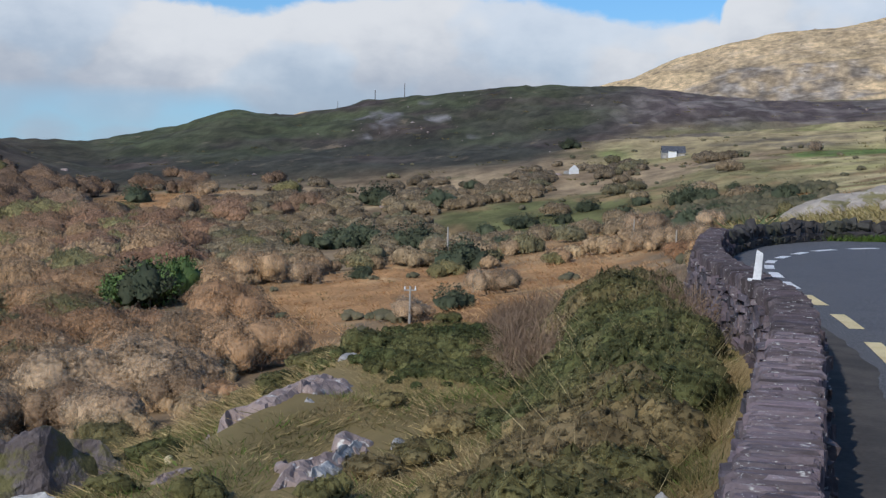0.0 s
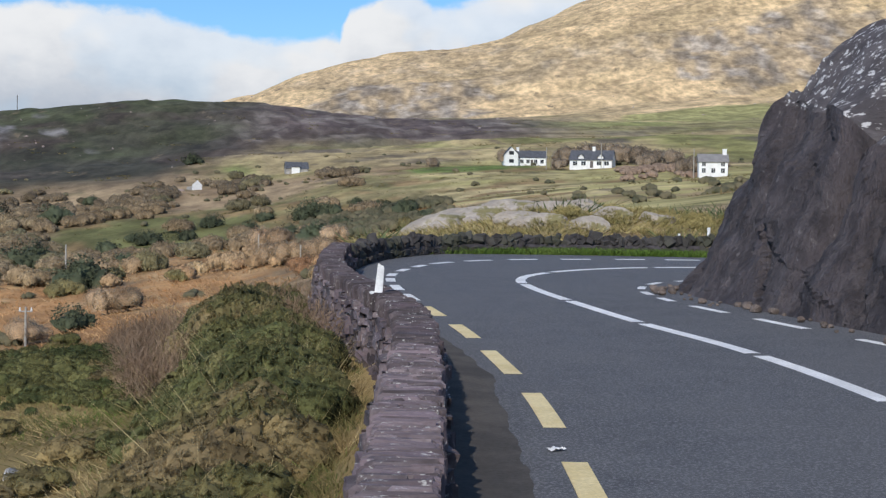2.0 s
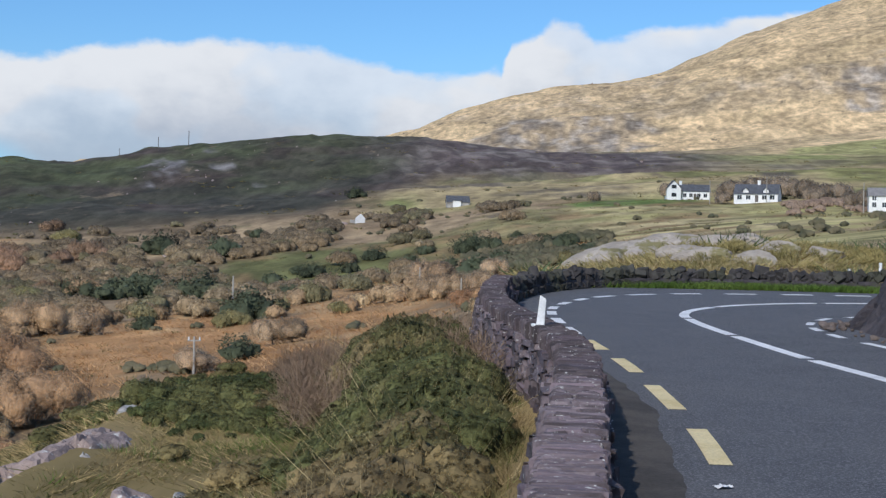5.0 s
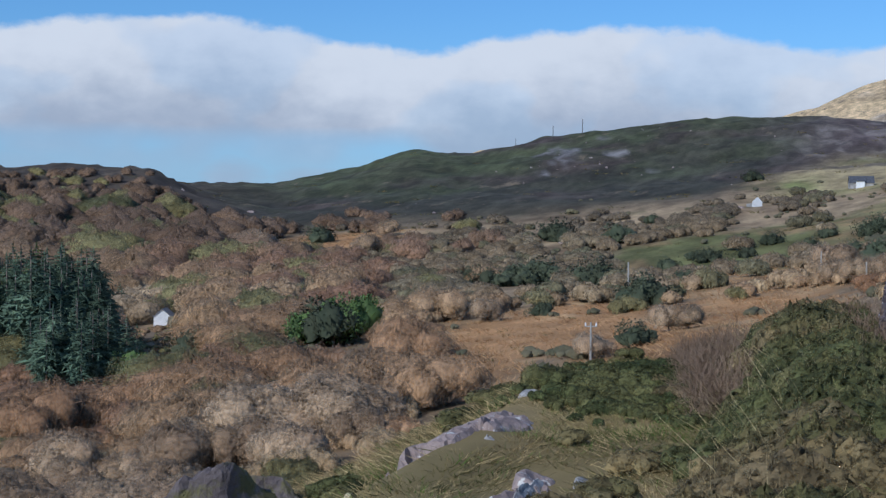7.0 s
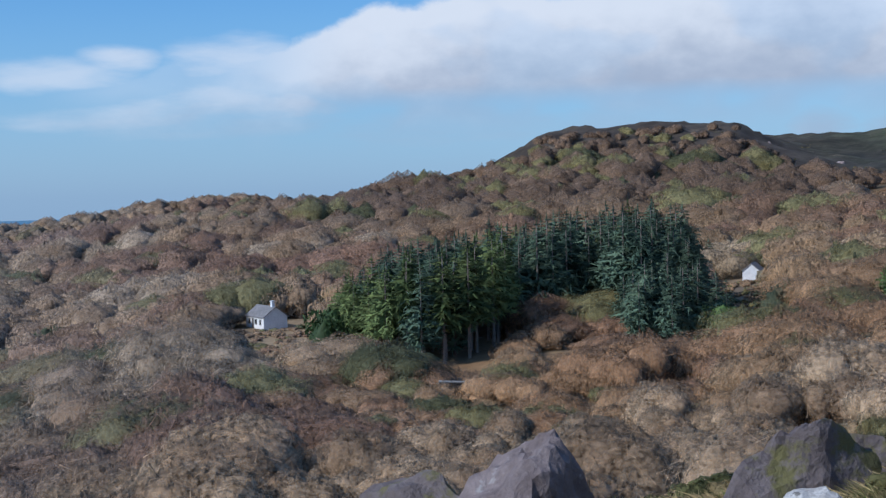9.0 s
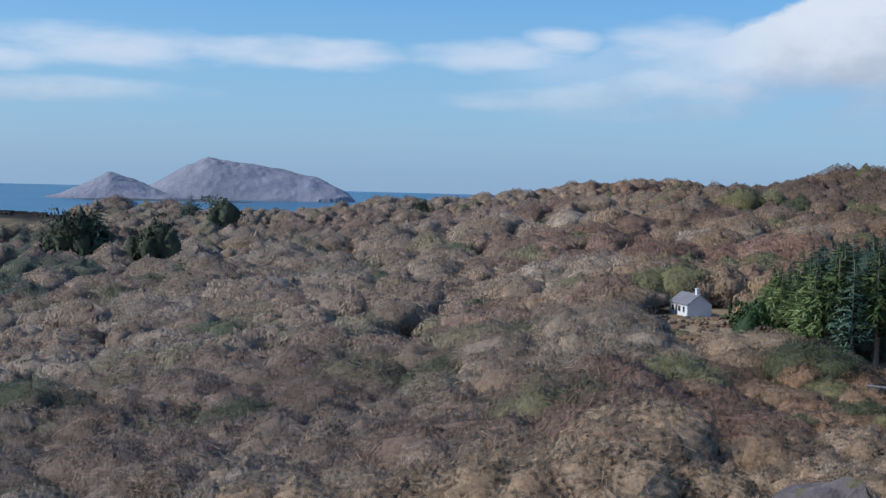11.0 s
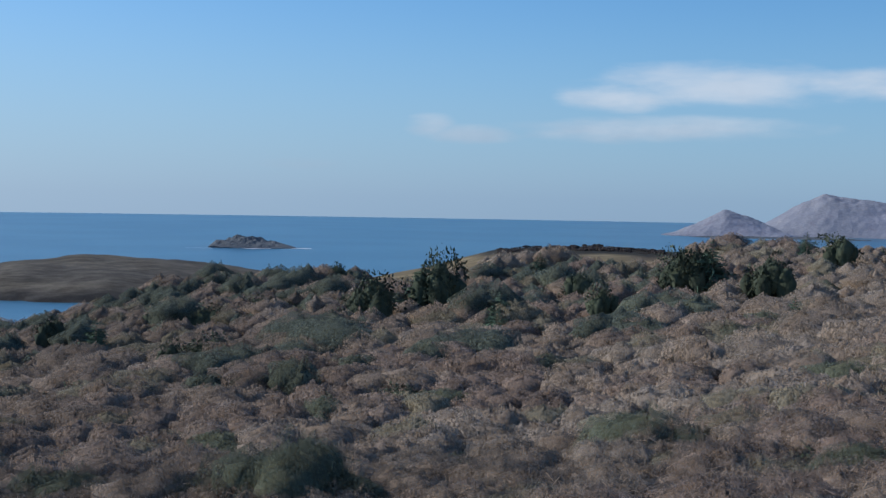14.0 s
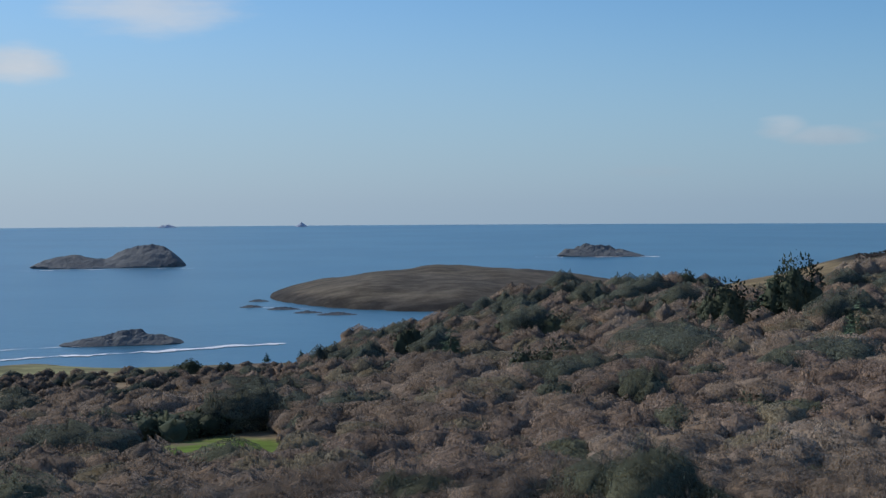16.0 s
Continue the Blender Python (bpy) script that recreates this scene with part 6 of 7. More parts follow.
SPRUCE = [(mesh_np("trunk", *conifer_trunk(r0), M_PALEBARK), crown_mesh("crown", conifer_crown(r0, 24, 9, 0.20 + 0.06 * r0.random(), 0.08 + 0.15 * r0.random()), M_NEEDLE)) for _ in range(6)]
FRESH = [(mesh_np("trunk", *conifer_trunk(r0), M_PALEBARK), crown_mesh("crown", conifer_crown(r0, 24, 9, 0.16 + 0.05 * r0.random(), 0.25 + 0.2 * r0.random()), M_FRESH)) for _ in range(6)]
PINES = [(mesh_np("trunk", *conifer_trunk(r0), M_BARK), crown_mesh("crown", conifer_crown(r0, 17, 12, 0.30, 0.12, 0.5), M_NEEDLE)) for _ in range(3)]


def plant(name, meshes, x, y, h, wide, label, cat, grp="", yaw=None, sink=0.0, names=("trunk", "crown")):
    root = tagged(new(name), label, cat, grp)
    root.matrix_world = pose(x, y, float(ground(x, y)) - sink, 0, 0, rng.random() * 360 if yaw is None else yaw) @ Matrix.Diagonal((h * wide, h * wide, h, 1))
    for nm, me in zip(names, meshes):
        part(nm, me, root)
    return root


def scatter(count, a0, a1, r1, r2, keep):
    """Random places, even over the ground, where keep(a, r) beats a dice throw."""
    a = a0 + (a1 - a0) * rng.random(count)
    r = np.sqrt(r1 ** 2 + (r2 ** 2 - r1 ** 2) * rng.random(count))
    k = rng.random(count) < keep(a, r)
    return a[k], r[k]


# evergreens that stand out of the scrub: bearing, distance, height
COAST_PINES = [(-85.8, 476, 18), (-86.4, 474, 13), (-88.4, 452, 15), (-88.9, 455, 12), (-83.2, 413, 9), (-75.9, 480, 13), (-75.3, 478, 14), (-74.6, 476, 13), (-72.1, 434, 14), (-72.7, 440, 11), (-70.9, 609, 9.5), (-69.6, 544, 12.5), (-61.5, 531, 8), (-71.3, 360, 8), (-80.0, 474, 11), (-79.0, 420, 10), (-81.6, 541, 8), (-90.0, 608, 10), (-101.5, 511, 11), (-99.7, 456, 10), (-96.7, 393, 8)]
WOOD_BUSHES = [(-65.1, 222, 5), (-58.7, 281, 5), (-70.2, 193, 4.5), (-73.7, 211, 4), (-75.9, 278, 4.5), (-67.5, 244, 4.5), (-62.9, 288, 5), (-87.3, 304, 5.5), (-84.9, 212, 4.3), (-111.3, 345, 8), (-112.4, 352, 7), (-114.2, 370, 7), (-107.9, 355, 5.5), (-101.6, 338, 6), (-98.8, 330, 6), (-87.2, 302, 6), (-92.7, 219, 4.5), (-110.4, 600, 6), (-54.5, 447, 5), (-48.9, 410, 5.5), (-61.6, 542, 7)]
COAST_BUSHES = [(-95.5, 513, 7), (-94.6, 520, 6), (-93.1, 527, 7), (-92.2, 520, 6), (-97.3, 537, 6.5), (-95.0, 406, 7.5), (-95.8, 404, 6), (-104.8, 600, 6), (-102.5, 560, 6), (-82.9, 425, 7), (-103.8, 420, 5), (-106.2, 400, 5), (-100.4, 350, 5), (-109.2, 350, 5.5), (-110.2, 348, 6), (-89.7, 395, 5), (-59.1, 276, 4)]
FIELD_BUSHES = [(-14.3, 412, 6.2), (-11.7, 391, 5.5), (-17.7, 300, 4), (-14.9, 294, 5.5), (-15.6, 296, 4.5), (-12.5, 273, 5), (-13.2, 276, 4), (-10.7, 211, 4.6), (-9.8, 304, 3), (-8.85, 241, 2.8), (-8.1, 323, 3), (-6.6, 324, 2.4), (-4.1, 309, 3), (-10.4, 468, 3), (-3.5, 340, 2.4), (-1.5, 321, 4.5), (-0.9, 318, 3.5), (0.3, 335, 2.1), (2.3, 259, 3), (3.4, 217, 2.2), (-11.0, 142, 2.3), (-14.9, 209, 2.0), (-24.1, 488, 6), (-1.4, 220, 3.8)]
MORE_BUSHES = [(-5.6, 345, 3), (-8.8, 332, 2), (-6.4, 603, 4.5), (-29.2, 210, 4.6), (-24.5, 142, 3), (-30.0, 507, 5), (-32.1, 402, 4.5), (-34.2, 514, 4), (-0.4, 240, 3), (1.2, 300, 3), (-2.4, 260, 2.5), (-2.0, 330, 3), (1.6, 262, 2.4), (-17.0, 297, 3.5), (-16.3, 290, 3.2)]


def woods(a, r):
    """How densely the scrub wood stands."""
    x, y = polar(a, r)
    z = height(a, r)
    m = sstep(a, -16, -27) * sstep(r, 40, 55) * np.where(a < -50, 1.0, sstep(r, 660, 600)) * np.where(a < -30, 1.0, sstep(r, 600, 500) * sstep(r, 75, 95))
    m = m * (1 - 0.97 * bracken(a, r)) * (1 - 0.95 * pasture(a, r)) * (1 - lawns(a, r)) * sstep(z, -70.5, -69)
    m = m * (1 - sstep(r, 520, 590) * sstep(a, -72, -76) * sstep(a, -91, -88)) * sstep(r, 720, 640)
    m = m * (1 - ((a > -113) & (a < -106.5) & (r > 285) & (r < 345))) * (1 - sstep(a, -107, -109) * sstep(r, 585, 600))
    stand = (a > -48.8) & (a < -31.2) & (r > np.interp(a, [-48.5, -47, -45.2, -43.4, -41.5, -40, -37, -35.9, -35.2, -33, -31.5], [204, 200, 186, 182, 190, 208, 218, 216, 188, 186, 194]) - 3) & (r < 242)
    house = ((np.abs(a + 50.3) < 1.9) & (r > 180) & (r < 254)) | ((np.abs(a + 23.5) < 1.8) & (r > 160) & (r < 200)) | ((np.abs(a + 30.3) < 1.6) & (r > 190) & (r < 285))
    return np.where(stand | house, 0, m * (0.74 + 0.45 * fbm(x / 22, y / 22, 3, 77) + 0.5 * sstep(r, 230, 150)))


def wood_tint(a, r, n):
    """Colour of each bare tree: grey-tan, russet and dull green patches, scaled in brightness and hue by bearing."""
    x, y = polar(a, r)
    k = fbm(x / 35, y / 35, 3, 81) + 0.10 * rng.normal(size=n) * 0.6
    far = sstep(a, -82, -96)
    u = rng.random(n)
    c = np.zeros((n, 3)) + np.array([0.345, 0.240, 0.155])
    c = mixc(c, [0.265, 0.165, 0.118], sstep(k + 0.3 * (u - 0.5), 0.0, 0.35))
    c = mixc(c, [0.41, 0.315, 0.22], sstep(k + 0.3 * (u - 0.5), -0.1, -0.4))
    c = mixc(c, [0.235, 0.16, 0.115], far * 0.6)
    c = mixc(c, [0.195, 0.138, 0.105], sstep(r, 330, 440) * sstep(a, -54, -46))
    warm = sstep(a, -52, -40) * sstep(r, 235, 180)
    c = mixc(c, [0.37, 0.228, 0.138], warm * (0.25 + 0.5 * sstep(fbm(x / 14, y / 14, 2, 83), -0.2, 0.3)))
    red = blob(a, r, -57.8, 500, 3.6, 0.12, 0.4, seed=25)
    c = mixc(c, [0.25, 0.158, 0.125], red * 0.85)
    dull = (rng.random(n) < 0.09 + 0.22 * sstep(fbm(x / 28, y / 28, 3, 88), 0.1, 0.45)) & (red < 0.5)
    c[dull] = np.array([0.215, 0.200, 0.105])
    shore = np.maximum(sstep(a, -73, -79) * sstep(r, 300, 380), sstep(a, -92, -97) * sstep(r, 260, 320))
    green = rng.random(n) < 0.02 + 0.07 * sstep(fbm(x / 30, y / 30, 3, 90), 0.1, 0.5) + shore * (0.05 + 0.38 * sstep(fbm(x / 38, y / 38, 3, 92), 0.08, 0.32))
    c[green] = mixc(np.zeros((n, 3)) + np.array([0.12, 0.125, 0.072]), [0.105, 0.118, 0.080], shore)[green]
    mean_ = c.mean(0)
    calm = (np.where(green, 0.1, 0.6) * sstep(a, -50, -62))[:, None]
    c = c * (1 - calm) + mean_ * calm
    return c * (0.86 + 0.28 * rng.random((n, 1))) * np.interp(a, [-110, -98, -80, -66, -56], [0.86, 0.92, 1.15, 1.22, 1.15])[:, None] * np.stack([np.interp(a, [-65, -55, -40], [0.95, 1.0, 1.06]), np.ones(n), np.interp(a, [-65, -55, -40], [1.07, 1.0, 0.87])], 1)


def build_woods():
    a, r = np.empty(0), np.empty(0)
    for cell, r1, r2 in ((4.5, 40, 120), (7.2, 120, 250), (8.8, 250, 400), (10.4, 400, 740)):
        gx, gy = np.meshgrid(np.arange(-740, 10, cell), np.arange(-480, 720, cell))
        gx = gx + (np.arange(gx.shape[0]) % 2)[:, None] * cell / 2
        gx, gy = gx + cell * 1.0 * (rng.random(gx.shape) - 0.5), gy + cell * 1.0 * (rng.random(gx.shape) - 0.5)
        rr, aa = np.hypot(gx, gy), np.degrees(np.arctan2(gx, gy))
        ok = (rr > r1) & (rr < r2) & (aa > -128) & (aa < -16)
        aa, rr = aa[ok], rr[ok]
        keep = rng.random(len(aa)) < woods(aa, rr) * np.interp(rr, [120, 200], [1.15, 1.7])
        a, r = np.concatenate([a, aa[keep]]), np.concatenate([r, rr[keep]])
    x, y = polar(a, r)
    for b, d, hh in COAST_PINES + WOOD_BUSHES + COAST_BUSHES + MORE_BUSHES + [(-22.6, 196, 9), (-23.6, 195, 9), (-24.8, 198, 8)]:
        free = (np.hypot(x - at(b, d)[0], y - at(b, d)[1]) > 0.45 * hh) & ~((np.abs(a - b) < np.degrees(0.4 * hh / d)) & (r < d) & (r > d - 14))
        a, r, x, y = a[free], r[free], x[free], y[free]
    order = np.argsort(r)
    a, r = a[order], r[order]
    x, y = polar(a, r)
    z = height(a, r)
    h = (4.7 + 3.4 * rng.random(len(a)) ** 1.7) * (1 + 0.25 * fbm(x / 40, y / 40, 2, 55)) * np.interp(a, [-40, -28, -20], [1, 0.95, 0.75])
    h *= 1 - 0.55 * sstep(a, -103, -107) * sstep(r, 400, 470)
    h *= 1 - np.clip(0.52 + 0.16 * rng.normal(size=len(h)), 0.2, 0.7) * sstep(a, -53, -49) * sstep(r, 226, 196) * sstep(a, -29, -32)
    h *= np.interp(r, [40, 100, 160, 340, 700], [0.5, 0.8, 1.1, 1.2, 1.3])
    h *= 1 - 0.55 * sstep(r, 540, 640) * sstep(a, -54, -48)
    h *= 1 - 0.4 * sstep(r, 460, 540) * sstep(a, -72, -67) * sstep(a, -44, -49)
    single = np.where((r < 210) & (a > -122))[0][:290]
    single = set(single.tolist())
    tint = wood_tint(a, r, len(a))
    low = [soft_crown(rng, 110, 0.022, 0.52 + 0.12 * rng.random(), 3, (7, 4), (0.80, 1.0)) for _ in range(12)]
    far = [soft_crown(rng, 60, 0.026, 0.52 + 0.12 * rng.random(), 3, (6, 3), (0.80, 1.0)) for _ in range(12)]
    mid = [soft_crown(rng, 300, 0.014, 0.52 + 0.12 * rng.random(), 3, (8, 4), (0.78, 1.0)) for _ in range(10)]
    near = [soft_crown(rng, 260, 0.011, 0.54 + 0.12 * rng.random(), 5, (7, 4), (0.70, 0.90, 1.08), 0.4, 0.16, 0.25, 0.6) for _ in range(10)]
    rest = []
    for i in range(len(a)):
        if i in single and tint[i, 1] > 0.11:
            plant("bare_tree", TREES[i % 7], x[i], y[i], h[i], 1.1 + 0.3 * rng.random(), "leafless grey-brown scrub tree on the valley side", "tree", "bare scrub trees")
        else:
            rest.append(i)
    rest = np.array(rest)
    x, y, z, r, h, tint, a = x[rest], y[rest], z[rest], r[rest], h[rest], tint[rest], a[rest]
    leafy = (tint[:, 1] > tint[:, 0]) & (a < -73)
    tall = h * np.where(leafy, 1.4, 1.08) * np.interp(r, [240, 420], [1.0, 1.2])
    wide = (h * 0.95 + 0.6) * (0.95 + 0.6 * rng.random(len(h))) * np.interp(r, [110, 200, 300, 420], [1.1, 1.3, 1.45, 1.6]) * np.where(leafy, 1.1, 1)
    wide = np.minimum(wide * 1.08, 1.6 * tall * np.where((a > -52) & (a < -30) & (r < 215), 2.0, 1.0)) * np.where((a > -52) & (a < -30) & (r < 215), 1.15, 1.0)
    close = r < 215
    foot = z - 0.1 - tall * np.interp(r, [150, 260], [0.05, 0.17])
    for nm, pick, mat in (("near_scrub_wood", close, M_NEARTWIGS), ("scrub_wood", ~close, M_TWIGS)):
        kinds = [near if q < 215 else mid if q < 300 else low if q < 420 else far for q in r[pick]]
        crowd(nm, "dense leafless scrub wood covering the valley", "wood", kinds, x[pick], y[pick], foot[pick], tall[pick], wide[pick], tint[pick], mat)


build_woods()

# conifer stand
stand_spots = []
for k in range(5200):
    a_, r_ = -47.4 + 16.1 * rng.random(), 176 + 66 * rng.random()
    front = np.interp(a_, [-48.5, -47, -45.2, -43.4, -41.5, -40, -37, -35.9, -35.2, -33, -31.5], [204, 200, 186, 182, 190, 208, 218, 216, 188, 186, 194])
    back = np.interp(a_, [-48.5, -46.8, -45, -40, -34, -33, -32.6, -31.5], [208, 214, 226, 240, 242, 236, 204, 200])
    x_, y_ = at(a_, r_)
    if front < r_ < back and all((x_ - p) ** 2 + (y_ - q) ** 2 > 2.7 ** 2 for p, q, *_ in stand_spots):
        hh = np.interp(a_, [-48.5, -46.8, -45, -38, -35.5, -33.2, -32.8, -31.5], [9.5, 11.5, 14.5, 16.8, 17.5, 16.5, 12.0, 9.0]) * (0.86 + 0.24 * rng.random())
        if a_ > -35.6 and r_ < 206:
            hh = np.interp(a_, [-35.6, -34, -31.5], [8.0, 11.5, 8.5]) * (0.85 + 0.3 * rng.random())
        stand_spots.append((x_, y_, hh, a_, r_ - front))
for i, (x_, y_, hh, a_, deep) in enumerate(stand_spots):
    fresh = deep < 14 and a_ < -40 and rng.random() < 0.7 or rng.random() < 0.08
    trunk, crown = (FRESH if fresh else SPRUCE if deep < 9 and a_ < -36 or hh < 13 else FIRS)[i % 6]
    plant("spruce", (trunk, crown), x_, y_, hh, 1.05 + 0.35 * rng.random(), "tall yellow-green spruce at the edge of the stand" if fresh else "tall dark green spruce in a dense stand", "tree", "spruce stand")
for a_, r_, hh, wd in ((-47.7, 199, 8.5, 0.9), (-31.6, 190, 5.0, 1.0), (-31.2, 196, 4.0, 1.1)):
    plant("ivy_tree", (STEMS[0], IVYS[0]), *at(a_, r_), hh, wd, "bright green ivy-covered tree at the stand's edge", "tree", names=("stems", "leaves"))

# dark pines and cypresses towards the coast: bearing, distance, height
for i, (a_, r_, hh) in enumerate(COAST_PINES):
    plant("pine", PINES[i % 3] if i % 3 == 1 else (TREES[i % 7][0], BUSHES[i % 5]), *at(a_, r_), hh * (1.6 if i % 3 == 1 else 1.3), 1.4 if i % 3 == 1 else 0.72, "dark green pine standing over the scrub", "tree", "coast pines")
for a_, r_, hh in ((-68.0, 640, 6), (-105.9, 640, 7), (-105.3, 636, 5), (-107.3, 650, 5.5), (-65.2, 650, 4), (-63.2, 655, 4), (-32.1, 315, 7.5)):
    plant("pine", PINES[int(r_) % 3], *at(a_, r_), hh, 1.2, "wind-bent dark pine on the skyline", "tree", "skyline pines")

# evergreen bushes: bearing, distance, height
for lst, lab in ((WOOD_BUSHES, "dark evergreen bush among leafless scrub"), (COAST_BUSHES, "dark evergreen thicket towards the coast"), (FIELD_BUSHES, "round dark green bush in rough pasture"), (MORE_BUSHES, "round dark green bush in rough pasture")):
    for i, (a_, r_, hh) in enumerate(lst):
        plant("bush", (STEMS[i % 2], BUSHES[i % 5]), *at(a_, r_), hh * (1.6 if lst is COAST_BUSHES else 1.3 if lst is WOOD_BUSHES else 1.35), 1.05 + 0.35 * rng.random(), lab, "bush", sink=0.26 * hh, names=("stems", "leaves"))
plant("ivy_tree", (STEMS[1], IVYS[1]), *at(-22.6, 196), 7.6, 0.9, "bright green ivy-covered tree above the bracken", "tree", names=("stems", "leaves"))
plant("ivy_tree", (STEMS[0], BUSHES[1]), *at(-23.5, 195), 7.4, 1.0, "dark ivy-covered tree above the bracken", "tree", names=("stems", "leaves"))
plant("ivy_tree", (STEMS[0], IVYS[0]), *at(-24.6, 198), 6.2, 0.9, "bright green ivy-covered tree above the bracken", "tree", names=("stems", "leaves"))
for i, (a_, r_, hh) in enumerate(((-17.2, 205, 3.8), (-9.7, 161, 3.3), (-27.0, 411, 9), (-22.1, 405, 7), (-22.2, 139, 4.2), (-3.5, 237, 4.5), (-2.9, 230, 4.2), (-21.2, 500, 6.5), (-11.9, 397, 5), (-12.8, 133, 2.6), (-26.2, 398, 7), (-8.9, 160, 3), (-2.2, 190, 3.6), (-1.2, 185, 3.4), (-3.2, 200, 3.4), (-0.6, 205, 3.5))):
    plant("bare_tree", TREES[i % 7], *at(a_, r_), hh, 1.15, "small leafless tree in rough pasture", "tree", "field trees")


# ---- low plants in quantity ----
def tufts(name, label, a, r, h, blades, spread, width, mat, lean=0.35, lift=0.0):
    """Many upright blades in small tufts, as one mass."""
    n = len(a)
    x, y = polar(a, r)
    z = height(a, r) + lift
    i = np.repeat(np.arange(n), blades)
    m = len(i)
    off = rng.normal(size=(m, 2)) * np.broadcast_to(spread, n)[i][:, None]
    hh = np.broadcast_to(h, n)[i] * (0.5 + 0.7 * rng.random(m))
    base = np.stack([x[i] + off[:, 0], y[i] + off[:, 1], z[i] - 0.03], 1)
    tip = base + np.stack([off[:, 0] * 0.6 + rng.normal(size=m) * lean * hh, off[:, 1] * 0.6 + rng.normal(size=m) * lean * hh, hh], 1)
    v, f = slivers(base, tip, width * (0.6 + 0.8 * rng.random(m)), rng)
    return tagged(new(name, mesh_np(name, v, f, mat)), label, name.replace("_", " "), kind="stuff")


def on_bank(a, r):
    x, y = polar(a, r)
    d = wall_x(y) - x
    return ((d > 0.38) & (r < table(EDGE_R, a) + 9)).astype(float)


def patch(a, r, scale, seed, lo, hi):
    x, y = polar(a, r)
    return sstep(fbm(x / scale, y / scale, 3, seed), lo, hi)


def mounds(name, label, a, r, size, count, mat, twig=0.05, flat=0.8, lift=0.0, tint=None, shells=(0.8, 1.0), ring=(8, 4), length=0.19, wild=0.3, lay=0.0):
    """Low rounded shrubs of many small sprays, as one mass."""
    kinds = [soft_crown(rng, count, twig, 0.62, 4, ring, shells, 0.35, length, wild, lay) for _ in range(8)]
    x, y = polar(a, r)
    size = np.broadcast_to(size, len(a)) * (0.7 + 0.6 * rng.random(len(a)))
    white = np.ones((len(a), 3)) if tint is None else tint
    return crowd(name, label, name.replace("_", " "), [kinds] * len(a), x, y, height(a, r) + lift - 0.12 * size * flat, size * flat, size, white, mat)


def bank_d(a, r):
    x, y = polar(a, r)
    return wall_x(y) - x


def brush_tint(a, r):
    """Colour of the brush on the bank: dark green, olive, straw and red-brown drifts that run downhill."""
    x, y = polar(a, r)
    n = len(a)
    k = fbm((x * 0.5 + y) * 0.55, (x - 0.5 * y) * 1.3, 3, 191) + 0.12 * rng.normal(size=n)
    c = np.zeros((n, 3)) + np.array([0.128, 0.118, 0.048])
    c = mixc(c, [0.088, 0.092, 0.036], sstep(k, 0.04, 0.26))
    c = mixc(c, [0.235, 0.178, 0.084], sstep(k, -0.10, -0.34))
    c = mixc(c, [0.16, 0.118, 0.062], sstep(fbm(x * 0.7, y * 0.7, 3, 193), 0.12, 0.4) * 0.8)
    return c


a_, r_ = scatter(3000, -44, 1, 4.2, 30, lambda a, r: off_slab(a, r) * on_bank(a, r) * sstep(bank_d(a, r), 1.4, 2.4) * (0.10 + 0.90 * patch(a, r, 1.8, 91, -0.05, 0.25)) * np.interp(bank_d(a, r), [2.4, 3.4], [1.0, 0.55]))
mounds("heather", "dark olive heather mounds covering the bank", a_, r_, 0.34 + 0.16 * patch(a_, r_, 1.8, 91, -0.1, 0.4), 130, M_BRUSH, 0.035, 0.62, tint=brush_tint(a_, r_), shells=(0.70, 0.96), ring=(7, 4), length=0.09, wild=0.5, lay=0.5)
# gorse hump on the lip of the bank
a_, r_ = scatter(900, -18.5, -8.6, 15.5, 22, lambda a, r: off_slab(a, r) * np.exp(-((polar(a, r)[0] + 3.75) / 1.15) ** 4 - ((polar(a, r)[1] - 18.6) / 2.6) ** 4))
mounds("gorse", "dark green gorse on the crest of the bank", a_, r_, 0.16 + 0.26 * np.exp(-((polar(a_, r_)[0] + 3.75) / 0.9) ** 2 - ((polar(a_, r_)[1] - 18.6) / 1.9) ** 2), 340, M_BRUSH, 0.030, 0.72, tint=mixc(np.zeros((len(a_), 3)) + np.array([0.060, 0.072, 0.028]), [0.115, 0.112, 0.044], patch(a_, r_, 0.9, 195, -0.2, 0.4)), shells=(0.70, 0.96), ring=(8, 4), length=0.07, wild=0.6, lay=0.4)
# grass strip at the wall's foot
a_, r_ = scatter(9000, -12, 1.5, 4.5, 20, lambda a, r: (bank_d(a, r) > 0.40) * (bank_d(a, r) < 1.15) * (0.4 + 0.6 * patch(a, r, 0.8, 199, -0.3, 0.2)))
tufts("wall_grass", "tan and green grass along the foot of the wall", a_, r_, 0.15, 9, 0.07, 0.009, M_HEATH, 0.6)
# brush against the wall
a_, r_ = scatter(6000, -24, 0.5, 5.0, 21.5, lambda a, r: on_bank(a, r) * sstep(bank_d(a, r), 2.5, 1.7) * sstep(bank_d(a, r), 0.62, 0.95) * 0.55)
brush_h = np.interp(bank_d(a_, r_), [0.6, 0.9, 1.3, 1.7, 2.3, 3.0], [0.32, 0.62, 0.80, 0.55, 0.30, 0.2]) * np.interp(r_, [5, 9, 13, 18], [0.42, 0.62, 0.95, 1.05])
mounds("bank_brush", "dense olive and brown heather and bramble against the wall", a_, r_, brush_h, 230, M_BRUSH, 0.022, 0.95, tint=brush_tint(a_, r_), shells=(0.70, 0.96), ring=(8, 4), length=0.08, wild=0.5, lay=0.5)
tufts("dead_stalks", "pale dead stalks standing out of the brush", a_, r_, brush_h * 1.1, 4, 0.16, 0.006, M_STRAW, 0.6)
